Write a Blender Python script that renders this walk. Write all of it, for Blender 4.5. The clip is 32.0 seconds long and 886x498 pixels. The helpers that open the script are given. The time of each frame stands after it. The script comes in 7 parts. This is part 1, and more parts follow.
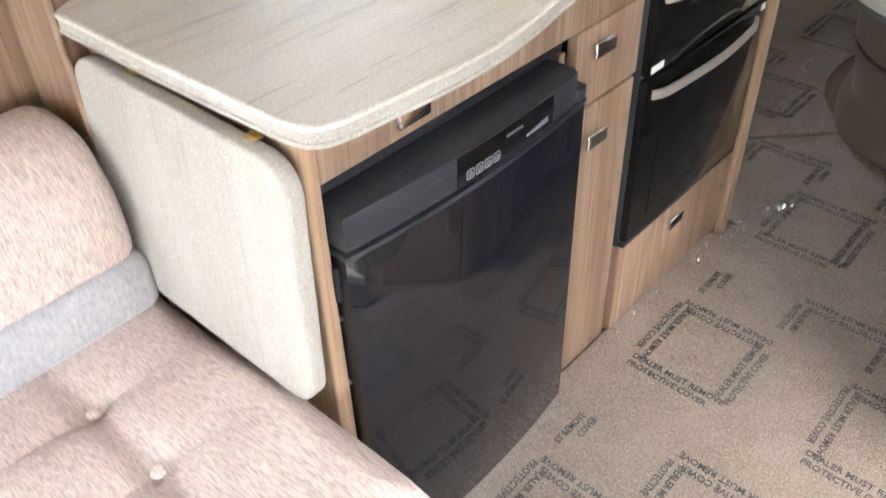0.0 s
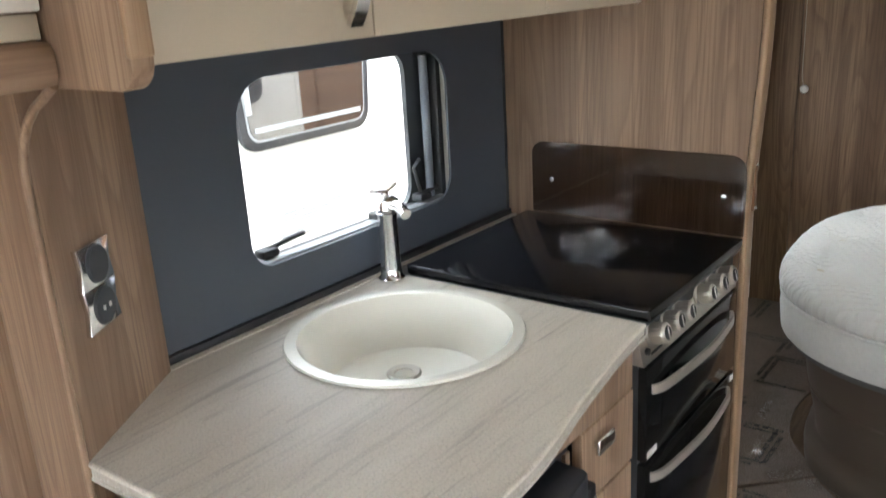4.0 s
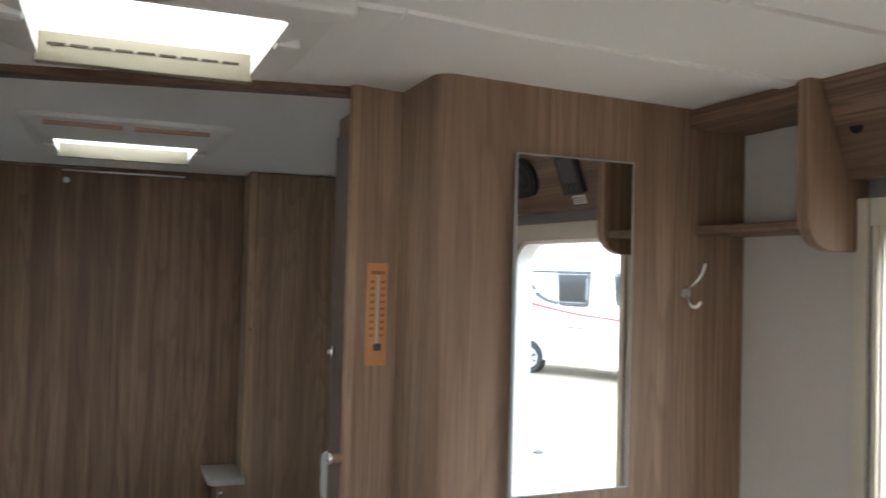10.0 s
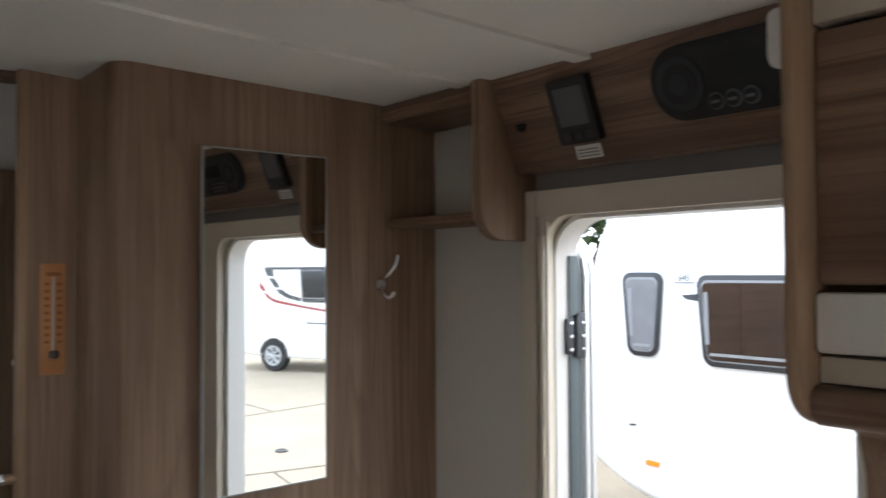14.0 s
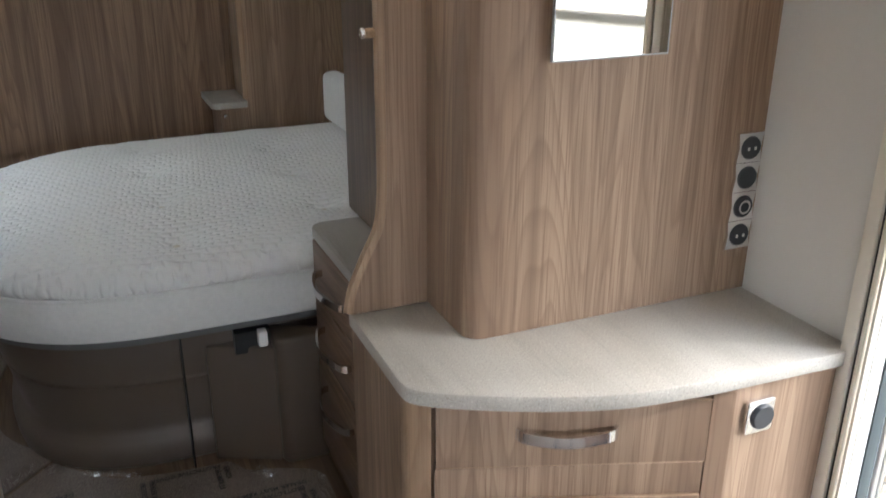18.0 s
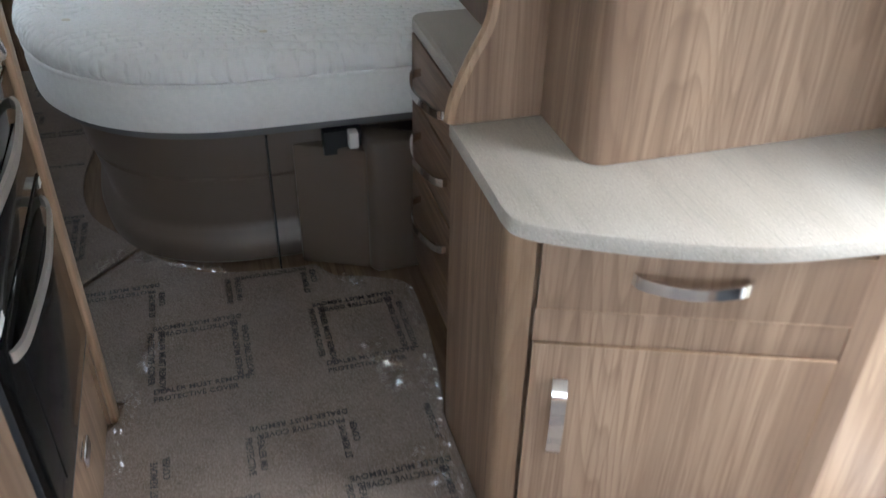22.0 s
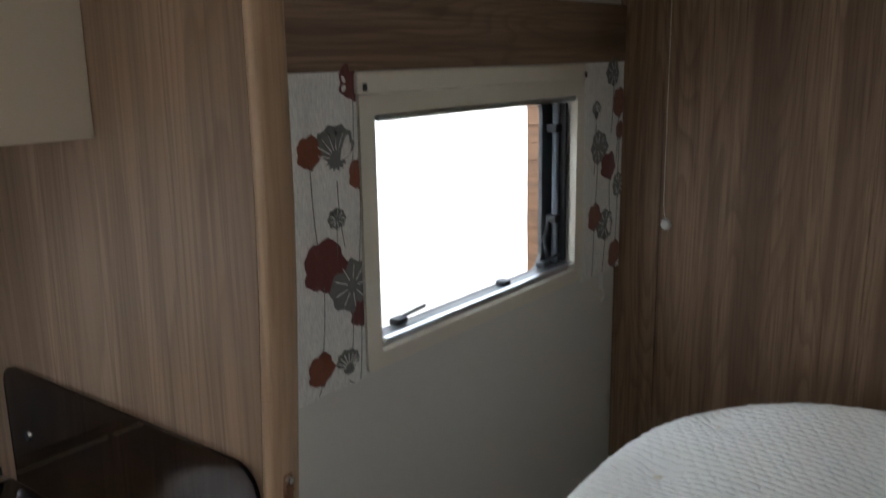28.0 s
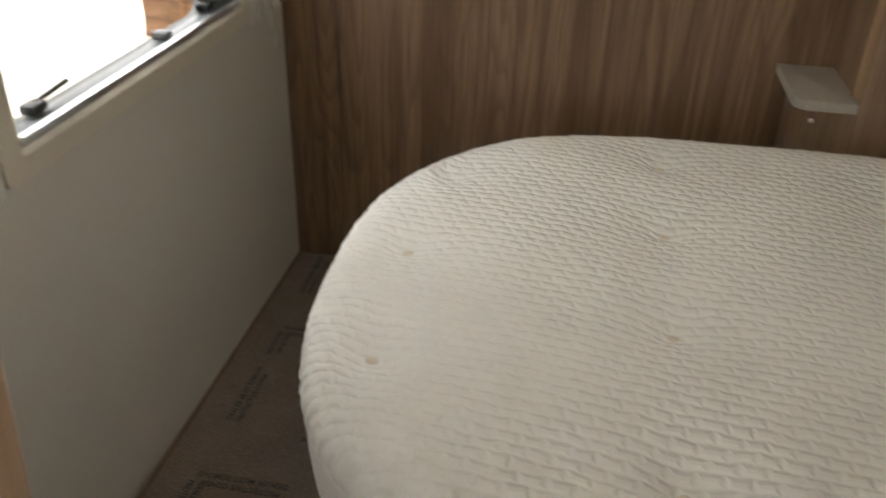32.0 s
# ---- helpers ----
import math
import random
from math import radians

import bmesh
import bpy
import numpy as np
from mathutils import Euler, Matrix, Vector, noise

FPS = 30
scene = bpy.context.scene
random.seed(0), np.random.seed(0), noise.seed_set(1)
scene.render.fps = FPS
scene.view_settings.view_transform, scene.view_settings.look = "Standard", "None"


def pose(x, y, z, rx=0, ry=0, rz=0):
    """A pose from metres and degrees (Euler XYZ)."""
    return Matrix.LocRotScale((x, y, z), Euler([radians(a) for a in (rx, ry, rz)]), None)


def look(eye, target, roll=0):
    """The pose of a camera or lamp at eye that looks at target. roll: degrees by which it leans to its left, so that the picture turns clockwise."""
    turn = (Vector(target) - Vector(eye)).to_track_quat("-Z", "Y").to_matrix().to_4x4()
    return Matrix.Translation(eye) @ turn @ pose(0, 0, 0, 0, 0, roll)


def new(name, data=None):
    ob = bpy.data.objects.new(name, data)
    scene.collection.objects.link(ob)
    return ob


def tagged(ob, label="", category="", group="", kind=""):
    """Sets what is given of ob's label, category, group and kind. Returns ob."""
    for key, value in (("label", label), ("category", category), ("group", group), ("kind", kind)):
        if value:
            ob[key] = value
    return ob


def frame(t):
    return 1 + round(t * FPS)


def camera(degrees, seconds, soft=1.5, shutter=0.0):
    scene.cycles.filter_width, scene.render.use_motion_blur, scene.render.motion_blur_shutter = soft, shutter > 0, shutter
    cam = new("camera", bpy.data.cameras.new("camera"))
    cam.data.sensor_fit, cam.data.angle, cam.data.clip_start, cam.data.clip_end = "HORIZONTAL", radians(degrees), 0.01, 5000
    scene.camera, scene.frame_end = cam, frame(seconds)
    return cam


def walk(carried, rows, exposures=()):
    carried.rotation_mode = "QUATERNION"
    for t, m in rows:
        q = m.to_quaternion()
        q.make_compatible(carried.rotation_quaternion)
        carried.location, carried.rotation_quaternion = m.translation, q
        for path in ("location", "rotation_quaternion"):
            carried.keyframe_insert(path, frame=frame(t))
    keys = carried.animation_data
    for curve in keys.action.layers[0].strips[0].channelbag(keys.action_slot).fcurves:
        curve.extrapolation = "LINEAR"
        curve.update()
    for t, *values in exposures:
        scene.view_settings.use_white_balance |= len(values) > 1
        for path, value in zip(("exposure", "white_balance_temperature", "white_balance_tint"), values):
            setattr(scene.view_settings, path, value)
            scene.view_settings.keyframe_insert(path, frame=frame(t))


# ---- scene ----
cam = camera(55.4, 32.0, shutter=0.5)

PATH = [
    (0, (1.213, 0.835, 1.328), (0.154, 1.961, 0.059), -2.1),
    (0.5, (1.207, 0.84, 1.337), (0.128, 2.032, 0.148), -3.5),
    (1, (1.211, 0.853, 1.362), (0.108, 2.115, 0.27), -3.7),
    (1.5, (1.198, 0.846, 1.377), (0.064, 2.187, 0.419), -3.8),
    (2, (1.18, 0.831, 1.389), (0.032, 2.209, 0.505), -3.8),
    (2.5, (1.17, 0.822, 1.401), (0.011, 2.215, 0.554), -3.4),
    (4.5, (1.133, 0.771, 1.487), (-0.05, 2.307, 0.998), -3.2),
    (5, (1.142, 0.762, 1.503), (-0.058, 2.323, 1.151), -2.7),
    (5.5, (1.145, 0.76, 1.517), (-0.082, 2.326, 1.316), -2.4),
    (6, (1.112, 0.777, 1.522), (-0.068, 2.384, 1.368), -1.2),
    (6.5, (1.027, 0.799, 1.542), (0.141, 2.592, 1.575), -0.7),
    (7, (0.982, 0.825, 1.55), (0.321, 2.711, 1.623), -0.3),
    (7.5, (0.96, 0.83, 1.553), (0.504, 2.775, 1.648), -0.4),
    (8, (0.951, 0.842, 1.554), (0.819, 2.835, 1.664), -0.5),
    (8.5, (0.94, 0.844, 1.552), (1.041, 2.837, 1.678), -0.6),
    (9, (0.931, 0.86, 1.549), (1.271, 2.83, 1.62), 0.1),
    (9.5, (0.928, 0.865, 1.549), (1.482, 2.786, 1.595), 0.9),
    (10, (0.93, 0.864, 1.552), (1.665, 2.723, 1.608), 1.5),
    (10.5, (0.938, 0.864, 1.556), (1.832, 2.651, 1.64), 1.2),
    (11, (0.946, 0.854, 1.556), (1.952, 2.58, 1.651), 1.2),
    (11.5, (0.957, 0.844, 1.555), (2.079, 2.496, 1.668), 1.0),
    (12, (0.979, 0.832, 1.554), (2.192, 2.418, 1.664), 0.5),
    (12.5, (1.0, 0.82, 1.554), (2.302, 2.336, 1.642), 0.4),
    (13, (1.018, 0.816, 1.552), (2.371, 2.287, 1.631), 0.1),
    (13.5, (1.028, 0.814, 1.552), (2.377, 2.289, 1.618), -0.0),
    (14, (1.009, 0.821, 1.55), (2.258, 2.382, 1.603), -0.3),
    (14.5, (0.991, 0.836, 1.546), (2.073, 2.517, 1.599), -0.4),
    (16.5, (0.845, 0.878, 1.462), (1.65, 2.678, 1.127), -0.3),
    (17, (0.838, 0.892, 1.438), (1.609, 2.673, 0.954), -0.3),
    (17.5, (0.846, 0.913, 1.426), (1.62, 2.646, 0.795), 0.1),
    (18, (0.844, 0.927, 1.407), (1.589, 2.632, 0.671), 0.2),
    (18.5, (0.841, 0.942, 1.394), (1.57, 2.613, 0.57), 0.4),
    (19, (0.843, 0.952, 1.378), (1.562, 2.575, 0.455), 0.9),
    (19.5, (0.846, 0.958, 1.368), (1.568, 2.528, 0.362), 1.8),
    (20, (0.843, 0.964, 1.355), (1.543, 2.484, 0.26), 2.4),
    (20.5, (0.838, 0.971, 1.34), (1.51, 2.444, 0.166), 2.6),
    (21, (0.837, 0.984, 1.332), (1.481, 2.421, 0.099), 2.5),
    (21.5, (0.84, 1.012, 1.338), (1.416, 2.488, 0.118), 3.0),
    (22, (0.891, 1.118, 1.336), (1.361, 2.684, 0.184), 1.1),
    (22.5, (0.98, 1.289, 1.343), (1.335, 2.878, 0.181), 0.4),
    (23, (1.002, 1.353, 1.346), (1.21, 2.962, 0.175), -0.4),
    (23.5, (0.979, 1.466, 1.337), (1.119, 3.102, 0.195), 1.1),
    (24, (0.981, 1.667, 1.342), (1.017, 3.285, 0.167), 2.7),
    (24.5, (0.977, 1.759, 1.337), (0.926, 3.341, 0.114), 1.0),
    (25, (1.005, 1.815, 1.343), (0.774, 3.4, 0.146), 0.4),
    (25.5, (1.087, 1.898, 1.365), (0.525, 3.426, 0.204), 1.2),
    (26, (1.153, 1.95, 1.4), (0.312, 3.437, 0.36), 0.8),
    (26.5, (1.176, 1.975, 1.438), (0.204, 3.481, 0.551), 0.9),
    (28.5, (1.204, 2.006, 1.483), (-0.06, 3.536, 1.243), -1.5),
    (29, (1.219, 2.005, 1.49), (-0.09, 3.516, 1.424), -1.8),
    (29.5, (1.251, 2.0, 1.495), (-0.072, 3.496, 1.38), -1.4),
    (30, (1.127, 2.023, 1.476), (0.018, 3.631, 1.046), -0.8),
    (30.5, (0.967, 2.050, 1.475), (0.136, 3.768, 0.875), -1.3),
    (31, (0.895, 2.103, 1.41), (0.224, 3.838, 0.675), -1.5),
    (31.4, (0.851, 2.163, 1.43), (0.344, 3.887, 0.553), -0.5),
    (31.7, (0.854, 2.245, 1.399), (0.43, 3.951, 0.445), 0.5),
    (32, (0.851, 2.278, 1.397), (0.556, 3.972, 0.376), 1.6),
]
EXPOSURES = [
    (0, 3.84, 6250, 8), (1, 3.82, 6200, 7), (2, 3.35, 6350, 7), (4.5, 3.15, 6250, 7), (6, 3.03, 6050, 6), (7, 3.2, 5500, 6), (8, 3.40, 5500, 4), (9, 3.06, 5650, 6),
    (10, 2.66, 5850, 6), (11, 2.42, 6050, 7), (12, 1.95, 5950, 7), (13, 1.62, 6050, 8), (14, 1.65, 6000, 8), (16.5, 2.55, 6150, 8), (18, 2.72, 5950, 8), (20, 2.48, 5750, 6),
    (22, 2.88, 5700, 6), (23, 3.34, 6100, 7), (24, 3.70, 6500, 8), (26, 3.96, 6750, 8), (28.5, 2.15, 6000, 7), (30, 2.84, 6250, 7), (30.5, 2.84, 6400, 9), (31, 2.76, 7050, 11), (32, 2.92, 7450, 10)]
walk(cam, [(t, look(eye, target, roll)) for t, eye, target, roll in PATH], EXPOSURES)

# ---- world ----
world = bpy.data.worlds.new("overcast_sky")
scene.world = world
world.use_nodes = True
wn = world.node_tree.nodes
sky = wn.new("ShaderNodeTexSky")
sky.sky_type = "NISHITA"
sky.sun_disc = False
sky.sun_elevation = radians(48)
sky.sun_rotation = radians(120)
sky.air_density, sky.dust_density, sky.ozone_density = 1.0, 4.0, 1.0
wash = wn.new("ShaderNodeMix")
wash.data_type = "RGBA"
wash.inputs[0].default_value = 0.72
wash.inputs[7].default_value = (8.9, 9.3, 10.0, 1)
world.node_tree.links.new(sky.outputs[0], wash.inputs[6])
world.node_tree.links.new(wash.outputs[2], wn["Background"].inputs[0])
wn["Background"].inputs[1].default_value = 0.15

sun = new("sun", bpy.data.lights.new("sun", "SUN"))
sun.data.energy = 0.5
sun.data.angle = radians(40)
sun.data.color = (1.0, 0.96, 0.9)
sun.matrix_world = look((0, 0, 0), (-math.sin(radians(120)) * 0.7, -math.cos(radians(120)) * 0.7, -0.8))

# ---- materials ----


def material(name, base, rough=0.5, metal=0.0, spec=0.5, coat=0.0):
    m = bpy.data.materials.new(name)
    m.use_nodes = True
    b = m.node_tree.nodes["Principled BSDF"]
    b.inputs["Base Color"].default_value = (*base, 1)
    b.inputs["Roughness"].default_value = rough
    b.inputs["Metallic"].default_value = metal
    b.inputs["Specular IOR Level"].default_value = spec
    b.inputs["Coat Weight"].default_value = coat
    return m


def link(m, a, b):
    m.node_tree.links.new(a, b)


def coords(m, scale, turn=(0, 0, 0), own=False):
    tc = m.node_tree.nodes.new("ShaderNodeTexCoord")
    mp = m.node_tree.nodes.new("ShaderNodeMapping")
    mp.inputs["Scale"].default_value = scale
    mp.inputs["Rotation"].default_value = [radians(a) for a in turn]
    if own:
        link(m, tc.outputs["Object"], mp.inputs[0])
    else:
        geo = m.node_tree.nodes.new("ShaderNodeNewGeometry")
        link(m, geo.outputs["Position"], mp.inputs[0])
    return mp.outputs[0]


def noise_tex(m, vec, scale=1.0, detail=4.0, rough=0.55, warp=0.0):
    n = m.node_tree.nodes.new("ShaderNodeTexNoise")
    n.inputs["Scale"].default_value = scale
    n.inputs["Detail"].default_value = detail
    n.inputs["Roughness"].default_value = rough
    n.inputs["Distortion"].default_value = warp
    link(m, vec, n.inputs["Vector"])
    return n.outputs["Fac"]


def ramp(m, fac, stops):
    r = m.node_tree.nodes.new("ShaderNodeValToRGB")
    e = r.color_ramp.elements
    while len(e) < len(stops):
        e.new(0.5)
    for el, (p, c) in zip(e, stops):
        el.position = p
        el.color = (*c, 1) if len(c) == 3 else c
    link(m, fac, r.inputs[0])
    return r.outputs[0]


def mix(m, fac, a, b, blend="MIX"):
    n = m.node_tree.nodes.new("ShaderNodeMix")
    n.data_type, n.blend_type = "RGBA", blend
    for value, slot in ((fac, 0), (a, 6), (b, 7)):
        if isinstance(value, (int, float)):
            n.inputs[slot].default_value = value
        elif isinstance(value, tuple):
            n.inputs[slot].default_value = (*value, 1)
        else:
            link(m, value, n.inputs[slot])
    return n.outputs[2]


def bump(m, height, strength=0.2, distance=0.002):
    n = m.node_tree.nodes.new("ShaderNodeBump")
    n.inputs["Strength"].default_value = strength
    n.inputs["Distance"].default_value = distance
    link(m, height, n.inputs["Height"])
    link(m, n.outputs[0], m.node_tree.nodes["Principled BSDF"].inputs["Normal"])


def paint(m, colour):
    link(m, colour, m.node_tree.nodes["Principled BSDF"].inputs["Base Color"])


def roughen(m, fac, low, high):
    n = m.node_tree.nodes.new("ShaderNodeMapRange")
    n.inputs["To Min"].default_value, n.inputs["To Max"].default_value = low, high
    link(m, fac, n.inputs["Value"])
    link(m, n.outputs[0], m.node_tree.nodes["Principled BSDF"].inputs["Roughness"])


def wood(name, along="z", light=(0.346, 0.238, 0.158), dark=(0.168, 0.102, 0.065), rough=0.47):
    """Printed timber foil: soft light and dark bands, flat-sawn growth lines and fine pores."""
    m = material(name, light, rough, 0.0, 0.32)
    long_axis = {"x": 0, "y": 1, "z": 2}[along]
    fine, narrow, broad, arch = [[s] * 3 for s in (210.0, 42.0, 13.0, 6.5)]
    fine[long_axis], narrow[long_axis], broad[long_axis], arch[long_axis] = 4.0, 0.9, 0.35, 0.55
    a = noise_tex(m, coords(m, fine), 1.0, 4.0, 0.6, 0.3)
    s = noise_tex(m, coords(m, narrow), 1.0, 2.0, 0.5, 0.8)
    b = noise_tex(m, coords(m, broad), 1.0, 2.0, 0.5, 0.5)
    field = noise_tex(m, coords(m, arch), 1.0, 1.5, 0.45, 0.25)
    rings = m.node_tree.nodes.new("ShaderNodeMath")
    rings.operation = "MULTIPLY"
    rings.inputs[1].default_value = 24.0
    link(m, field, rings.inputs[0])
    saw = m.node_tree.nodes.new("ShaderNodeMath")
    saw.operation = "FRACT"
    link(m, rings.outputs[0], saw.inputs[0])
    pale = tuple(min(1, v * 1.14) for v in light)
    mid = tuple(0.42 * p + 0.58 * q for p, q in zip(light, dark))
    c1 = ramp(m, b, [(0.36, mid), (0.49, light), (0.62, pale)])
    c1 = mix(m, ramp(m, s, [(0.36, (0.75, 0.75, 0.75)), (0.5, (0.12, 0.12, 0.12)), (0.6, (0, 0, 0))]), c1, mid)
    line = ramp(m, saw.outputs[0], [(0.0, (0.03, 0.03, 0.03)), (0.5, (0.08, 0.08, 0.08)), (0.88, (0.42, 0.42, 0.42)), (1.0, (0.03, 0.03, 0.03))])
    c2 = mix(m, line, c1, dark)
    c3 = mix(m, ramp(m, a, [(0.34, (0.66, 0.66, 0.66)), (0.48, (0.12, 0.12, 0.12)), (0.62, (0, 0, 0))]), c2, dark)
    paint(m, c3)
    roughen(m, a, rough - 0.06, rough + 0.1)
    bump(m, a, 0.12, 0.0006)
    return m


WOOD = wood("light_timber")
WOOD_H = wood("light_timber_level", "y")
# Darker copy of the level timber: shade is put into its colour.
WOOD_H_SHADED = wood("light_timber_level_shaded", "y", (0.262, 0.172, 0.116), (0.108, 0.064, 0.042))
WOOD_X = wood("light_timber_across", "x")
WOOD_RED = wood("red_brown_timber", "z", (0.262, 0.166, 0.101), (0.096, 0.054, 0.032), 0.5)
# Slightly darker copy of the upright timber, toned down to hold shade.
WOOD_SHADED = wood("light_timber_shaded", "z", (0.280, 0.190, 0.126), (0.128, 0.079, 0.050))
EDGE = wood("timber_edging", "z", (0.375, 0.253, 0.158), (0.24, 0.15, 0.09), 0.38)
# Light timber again; the wardrobe side's shade is painted into the colour.
WOOD_DARK_SHADE = wood("light_timber_dark_shade", "z", (0.185, 0.130, 0.096), (0.082, 0.054, 0.041), 0.4)
DARKFLOOR = wood("floor_boards", "y", (0.21, 0.14, 0.09), (0.11, 0.07, 0.045), 0.5)


def plain(name, base, rough=0.5, metal=0.0, grain=0.06, scale=40.0, coat=0.0, bumpy=0.0, spec=0.5):
    """A painted, moulded or metal surface with slight mottling."""
    m = material(name, base, rough, metal, spec, coat)
    f = noise_tex(m, coords(m, (scale,) * 3), 1.0, 4.0, 0.6)
    g = noise_tex(m, coords(m, (3.0,) * 3), 1.0, 3.0, 0.5)
    lo = tuple(v * (1 - grain) for v in base)
    hi = tuple(min(1.0, v * (1 + grain)) for v in base)
    paint(m, mix(m, g, mix(m, f, lo, hi), tuple(v * (1 - grain * 0.6) for v in base)))
    roughen(m, f, max(0.02, rough - 0.05), min(1, rough + 0.08))
    if bumpy:
        bump(m, f, bumpy, 0.001)
    return m


def stone(name, along="y", vein_depth=0.58, tone=1.0):
    """Laminate with fine grey streaks in one direction and small light and dark specks."""
    m = material(name, (0.6, 0.56, 0.48), 0.38, 0.0, 0.32)
    long_axis = {"x": 0, "y": 1, "z": 2}[along]
    narrow, broad = [95.0] * 3, [9.0] * 3
    narrow[long_axis], broad[long_axis] = 4.5, 2.0
    vein = noise_tex(m, coords(m, narrow, (0, 0, 9)), 1.0, 5.0, 0.65, 0.9)
    zone = noise_tex(m, coords(m, broad), 1.0, 2.0, 0.5, 0.4)
    speck = noise_tex(m, coords(m, (300,) * 3), 1.0, 3.0, 0.65)
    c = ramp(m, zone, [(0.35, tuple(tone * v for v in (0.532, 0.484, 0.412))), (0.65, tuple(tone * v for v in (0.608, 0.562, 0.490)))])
    v = ramp(m, vein, [(0.30, (vein_depth,) * 3), (0.47, (0, 0, 0))])
    c = mix(m, mix(m, ramp(m, zone, [(0.40, (1, 1, 1)), (0.58, (0.42, 0.42, 0.42))]), (0.0, 0.0, 0.0), v), c, (0.23, 0.215, 0.195))
    slash = noise_tex(m, coords(m, tuple(2.2 if i == long_axis else 34.0 for i in range(3)), (0, 0, 14)), 1.0, 3.0, 0.6, 1.1)
    c = mix(m, ramp(m, slash, [(0.325, (max(0.0, vein_depth - 0.22) * 1.3,) * 3), (0.375, (0.0, 0.0, 0.0))]), c, (0.30, 0.262, 0.225))
    c = mix(m, ramp(m, speck, [(0.35, (0.55, 0.55, 0.55)), (0.46, (0, 0, 0)), (1, (0, 0, 0))]), c, (0.30, 0.27, 0.225))
    c = mix(m, ramp(m, speck, [(0.57, (0, 0, 0)), (0.68, (0.38, 0.38, 0.38))]), c, (0.78, 0.75, 0.67))
    paint(m, c)
    roughen(m, speck, 0.42, 0.58)
    bump(m, speck, 0.08, 0.0005)
    return m


STONE = stone("stone_laminate")
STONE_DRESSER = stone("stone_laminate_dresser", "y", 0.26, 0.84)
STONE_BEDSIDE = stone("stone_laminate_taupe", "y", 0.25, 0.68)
# Same laminate toned down; the dimmer light on uprights is in the colour.
STONE_UP_SHADED = stone("stone_laminate_upright_shaded", "z", 0.44, 0.71)
CREAM = plain("cream_linen_foil", (0.525, 0.452, 0.350), 0.45, grain=0.05, scale=260.0, bumpy=0.05)
WHITE_STRIP = plain("white_gloss_strip", (0.74, 0.72, 0.66), 0.3, grain=0.02)
GREY_PANEL = plain("slate_grey_panel", (0.062, 0.072, 0.088), 0.42, grain=0.08, scale=220)
BLACK_TRIM = plain("black_rubber", (0.015, 0.015, 0.017), 0.5, grain=0.15)
BLACK_GLASS = material("black_glass", (0.006, 0.006, 0.007), 0.12, 0, 0.28, 0.0)
FRIDGE_BLACK = material("fridge_gloss", (0.008, 0.008, 0.011), 0.045, 0, 0.40, 0.0)
FRIDGE_HEAD = plain("fridge_head_plastic", (0.022, 0.024, 0.029), 0.4, grain=0.1, scale=300, spec=0.35)
DARK_PLASTIC = plain("charcoal_plastic", (0.035, 0.038, 0.043), 0.42, grain=0.1, scale=300)
CHROME = material("chrome", (0.82, 0.82, 0.83), 0.1, 1.0)
MW_STEEL = plain("dark_brushed_steel", (0.30, 0.265, 0.235), 0.36, 1.0, grain=0.12, scale=240)
STEEL = plain("brushed_steel", (0.55, 0.52, 0.47), 0.32, 1.0, grain=0.1, scale=200)
SATIN = plain("satin_steel", (0.56, 0.51, 0.45), 0.45, 0.85, grain=0.05, scale=200)
SINK = plain("cream_composite", (0.76, 0.735, 0.65), 0.22, grain=0.02, coat=0.3)
WALL = plain("wall_vinyl", (0.65, 0.62, 0.56), 0.65, grain=0.05, scale=160, bumpy=0.08)
CEIL = plain("ceiling_vinyl", (0.82, 0.80, 0.755), 0.7, grain=0.03, scale=120, bumpy=0.06)
FRAME = plain("cream_window_plastic", (0.70, 0.64, 0.53), 0.42, grain=0.03)
TAUPE = plain("taupe_moulding", (0.118, 0.088, 0.066), 0.45, grain=0.06, scale=400, bumpy=0.1)
ALU = plain("aluminium", (0.72, 0.73, 0.74), 0.3, 1.0, grain=0.05)
PLASTIC_W = plain("white_plastic", (0.74, 0.72, 0.68), 0.4, grain=0.02)
TRAY = plain("grey_cream_moulding", (0.72, 0.70, 0.65), 0.45, grain=0.03)
VENT_CREAM = plain("vent_cream", (0.24, 0.21, 0.15), 0.5, grain=0.03)
VENT_SLOT = plain("vent_slot_brown", (0.05, 0.032, 0.018), 0.7)
BLIND_EDGE = plain("blind_edge_tan", (0.42, 0.25, 0.17), 0.5)
BRONZE = material("bronze", (0.22, 0.12, 0.07), 0.4, 0.8)
BRASS = material("brass", (0.6, 0.46, 0.2), 0.3, 1.0)
ORANGE = plain("orange_label", (0.52, 0.235, 0.085), 0.5, grain=0.08)
INK = material("black_ink", (0.045, 0.042, 0.040), 0.5)
MIRROR = material("mirror_silver", (0.9, 0.91, 0.9), 0.015, 1.0)
SMOKE = material("smoked_panel_glass", (0.40, 0.355, 0.325), 0.03)
SMOKE.node_tree.nodes["Principled BSDF"].inputs["Transmission Weight"].default_value = 1.0
SMOKE.node_tree.nodes["Principled BSDF"].inputs["IOR"].default_value = 1.45
GLASS = material("clear_acrylic", (0.95, 0.97, 0.97), 0.0)
GLASS.node_tree.nodes["Principled BSDF"].inputs["Transmission Weight"].default_value = 1.0
GLASS.node_tree.nodes["Principled BSDF"].inputs["IOR"].default_value = 1.05
OVEN_GLASS = material("oven_door_glass", (0.006, 0.006, 0.006), 0.07, 0, 0.2, 0.0)
LAMP_GLASS = material("frosted_lamp", (0.75, 0.78, 0.84), 0.5)
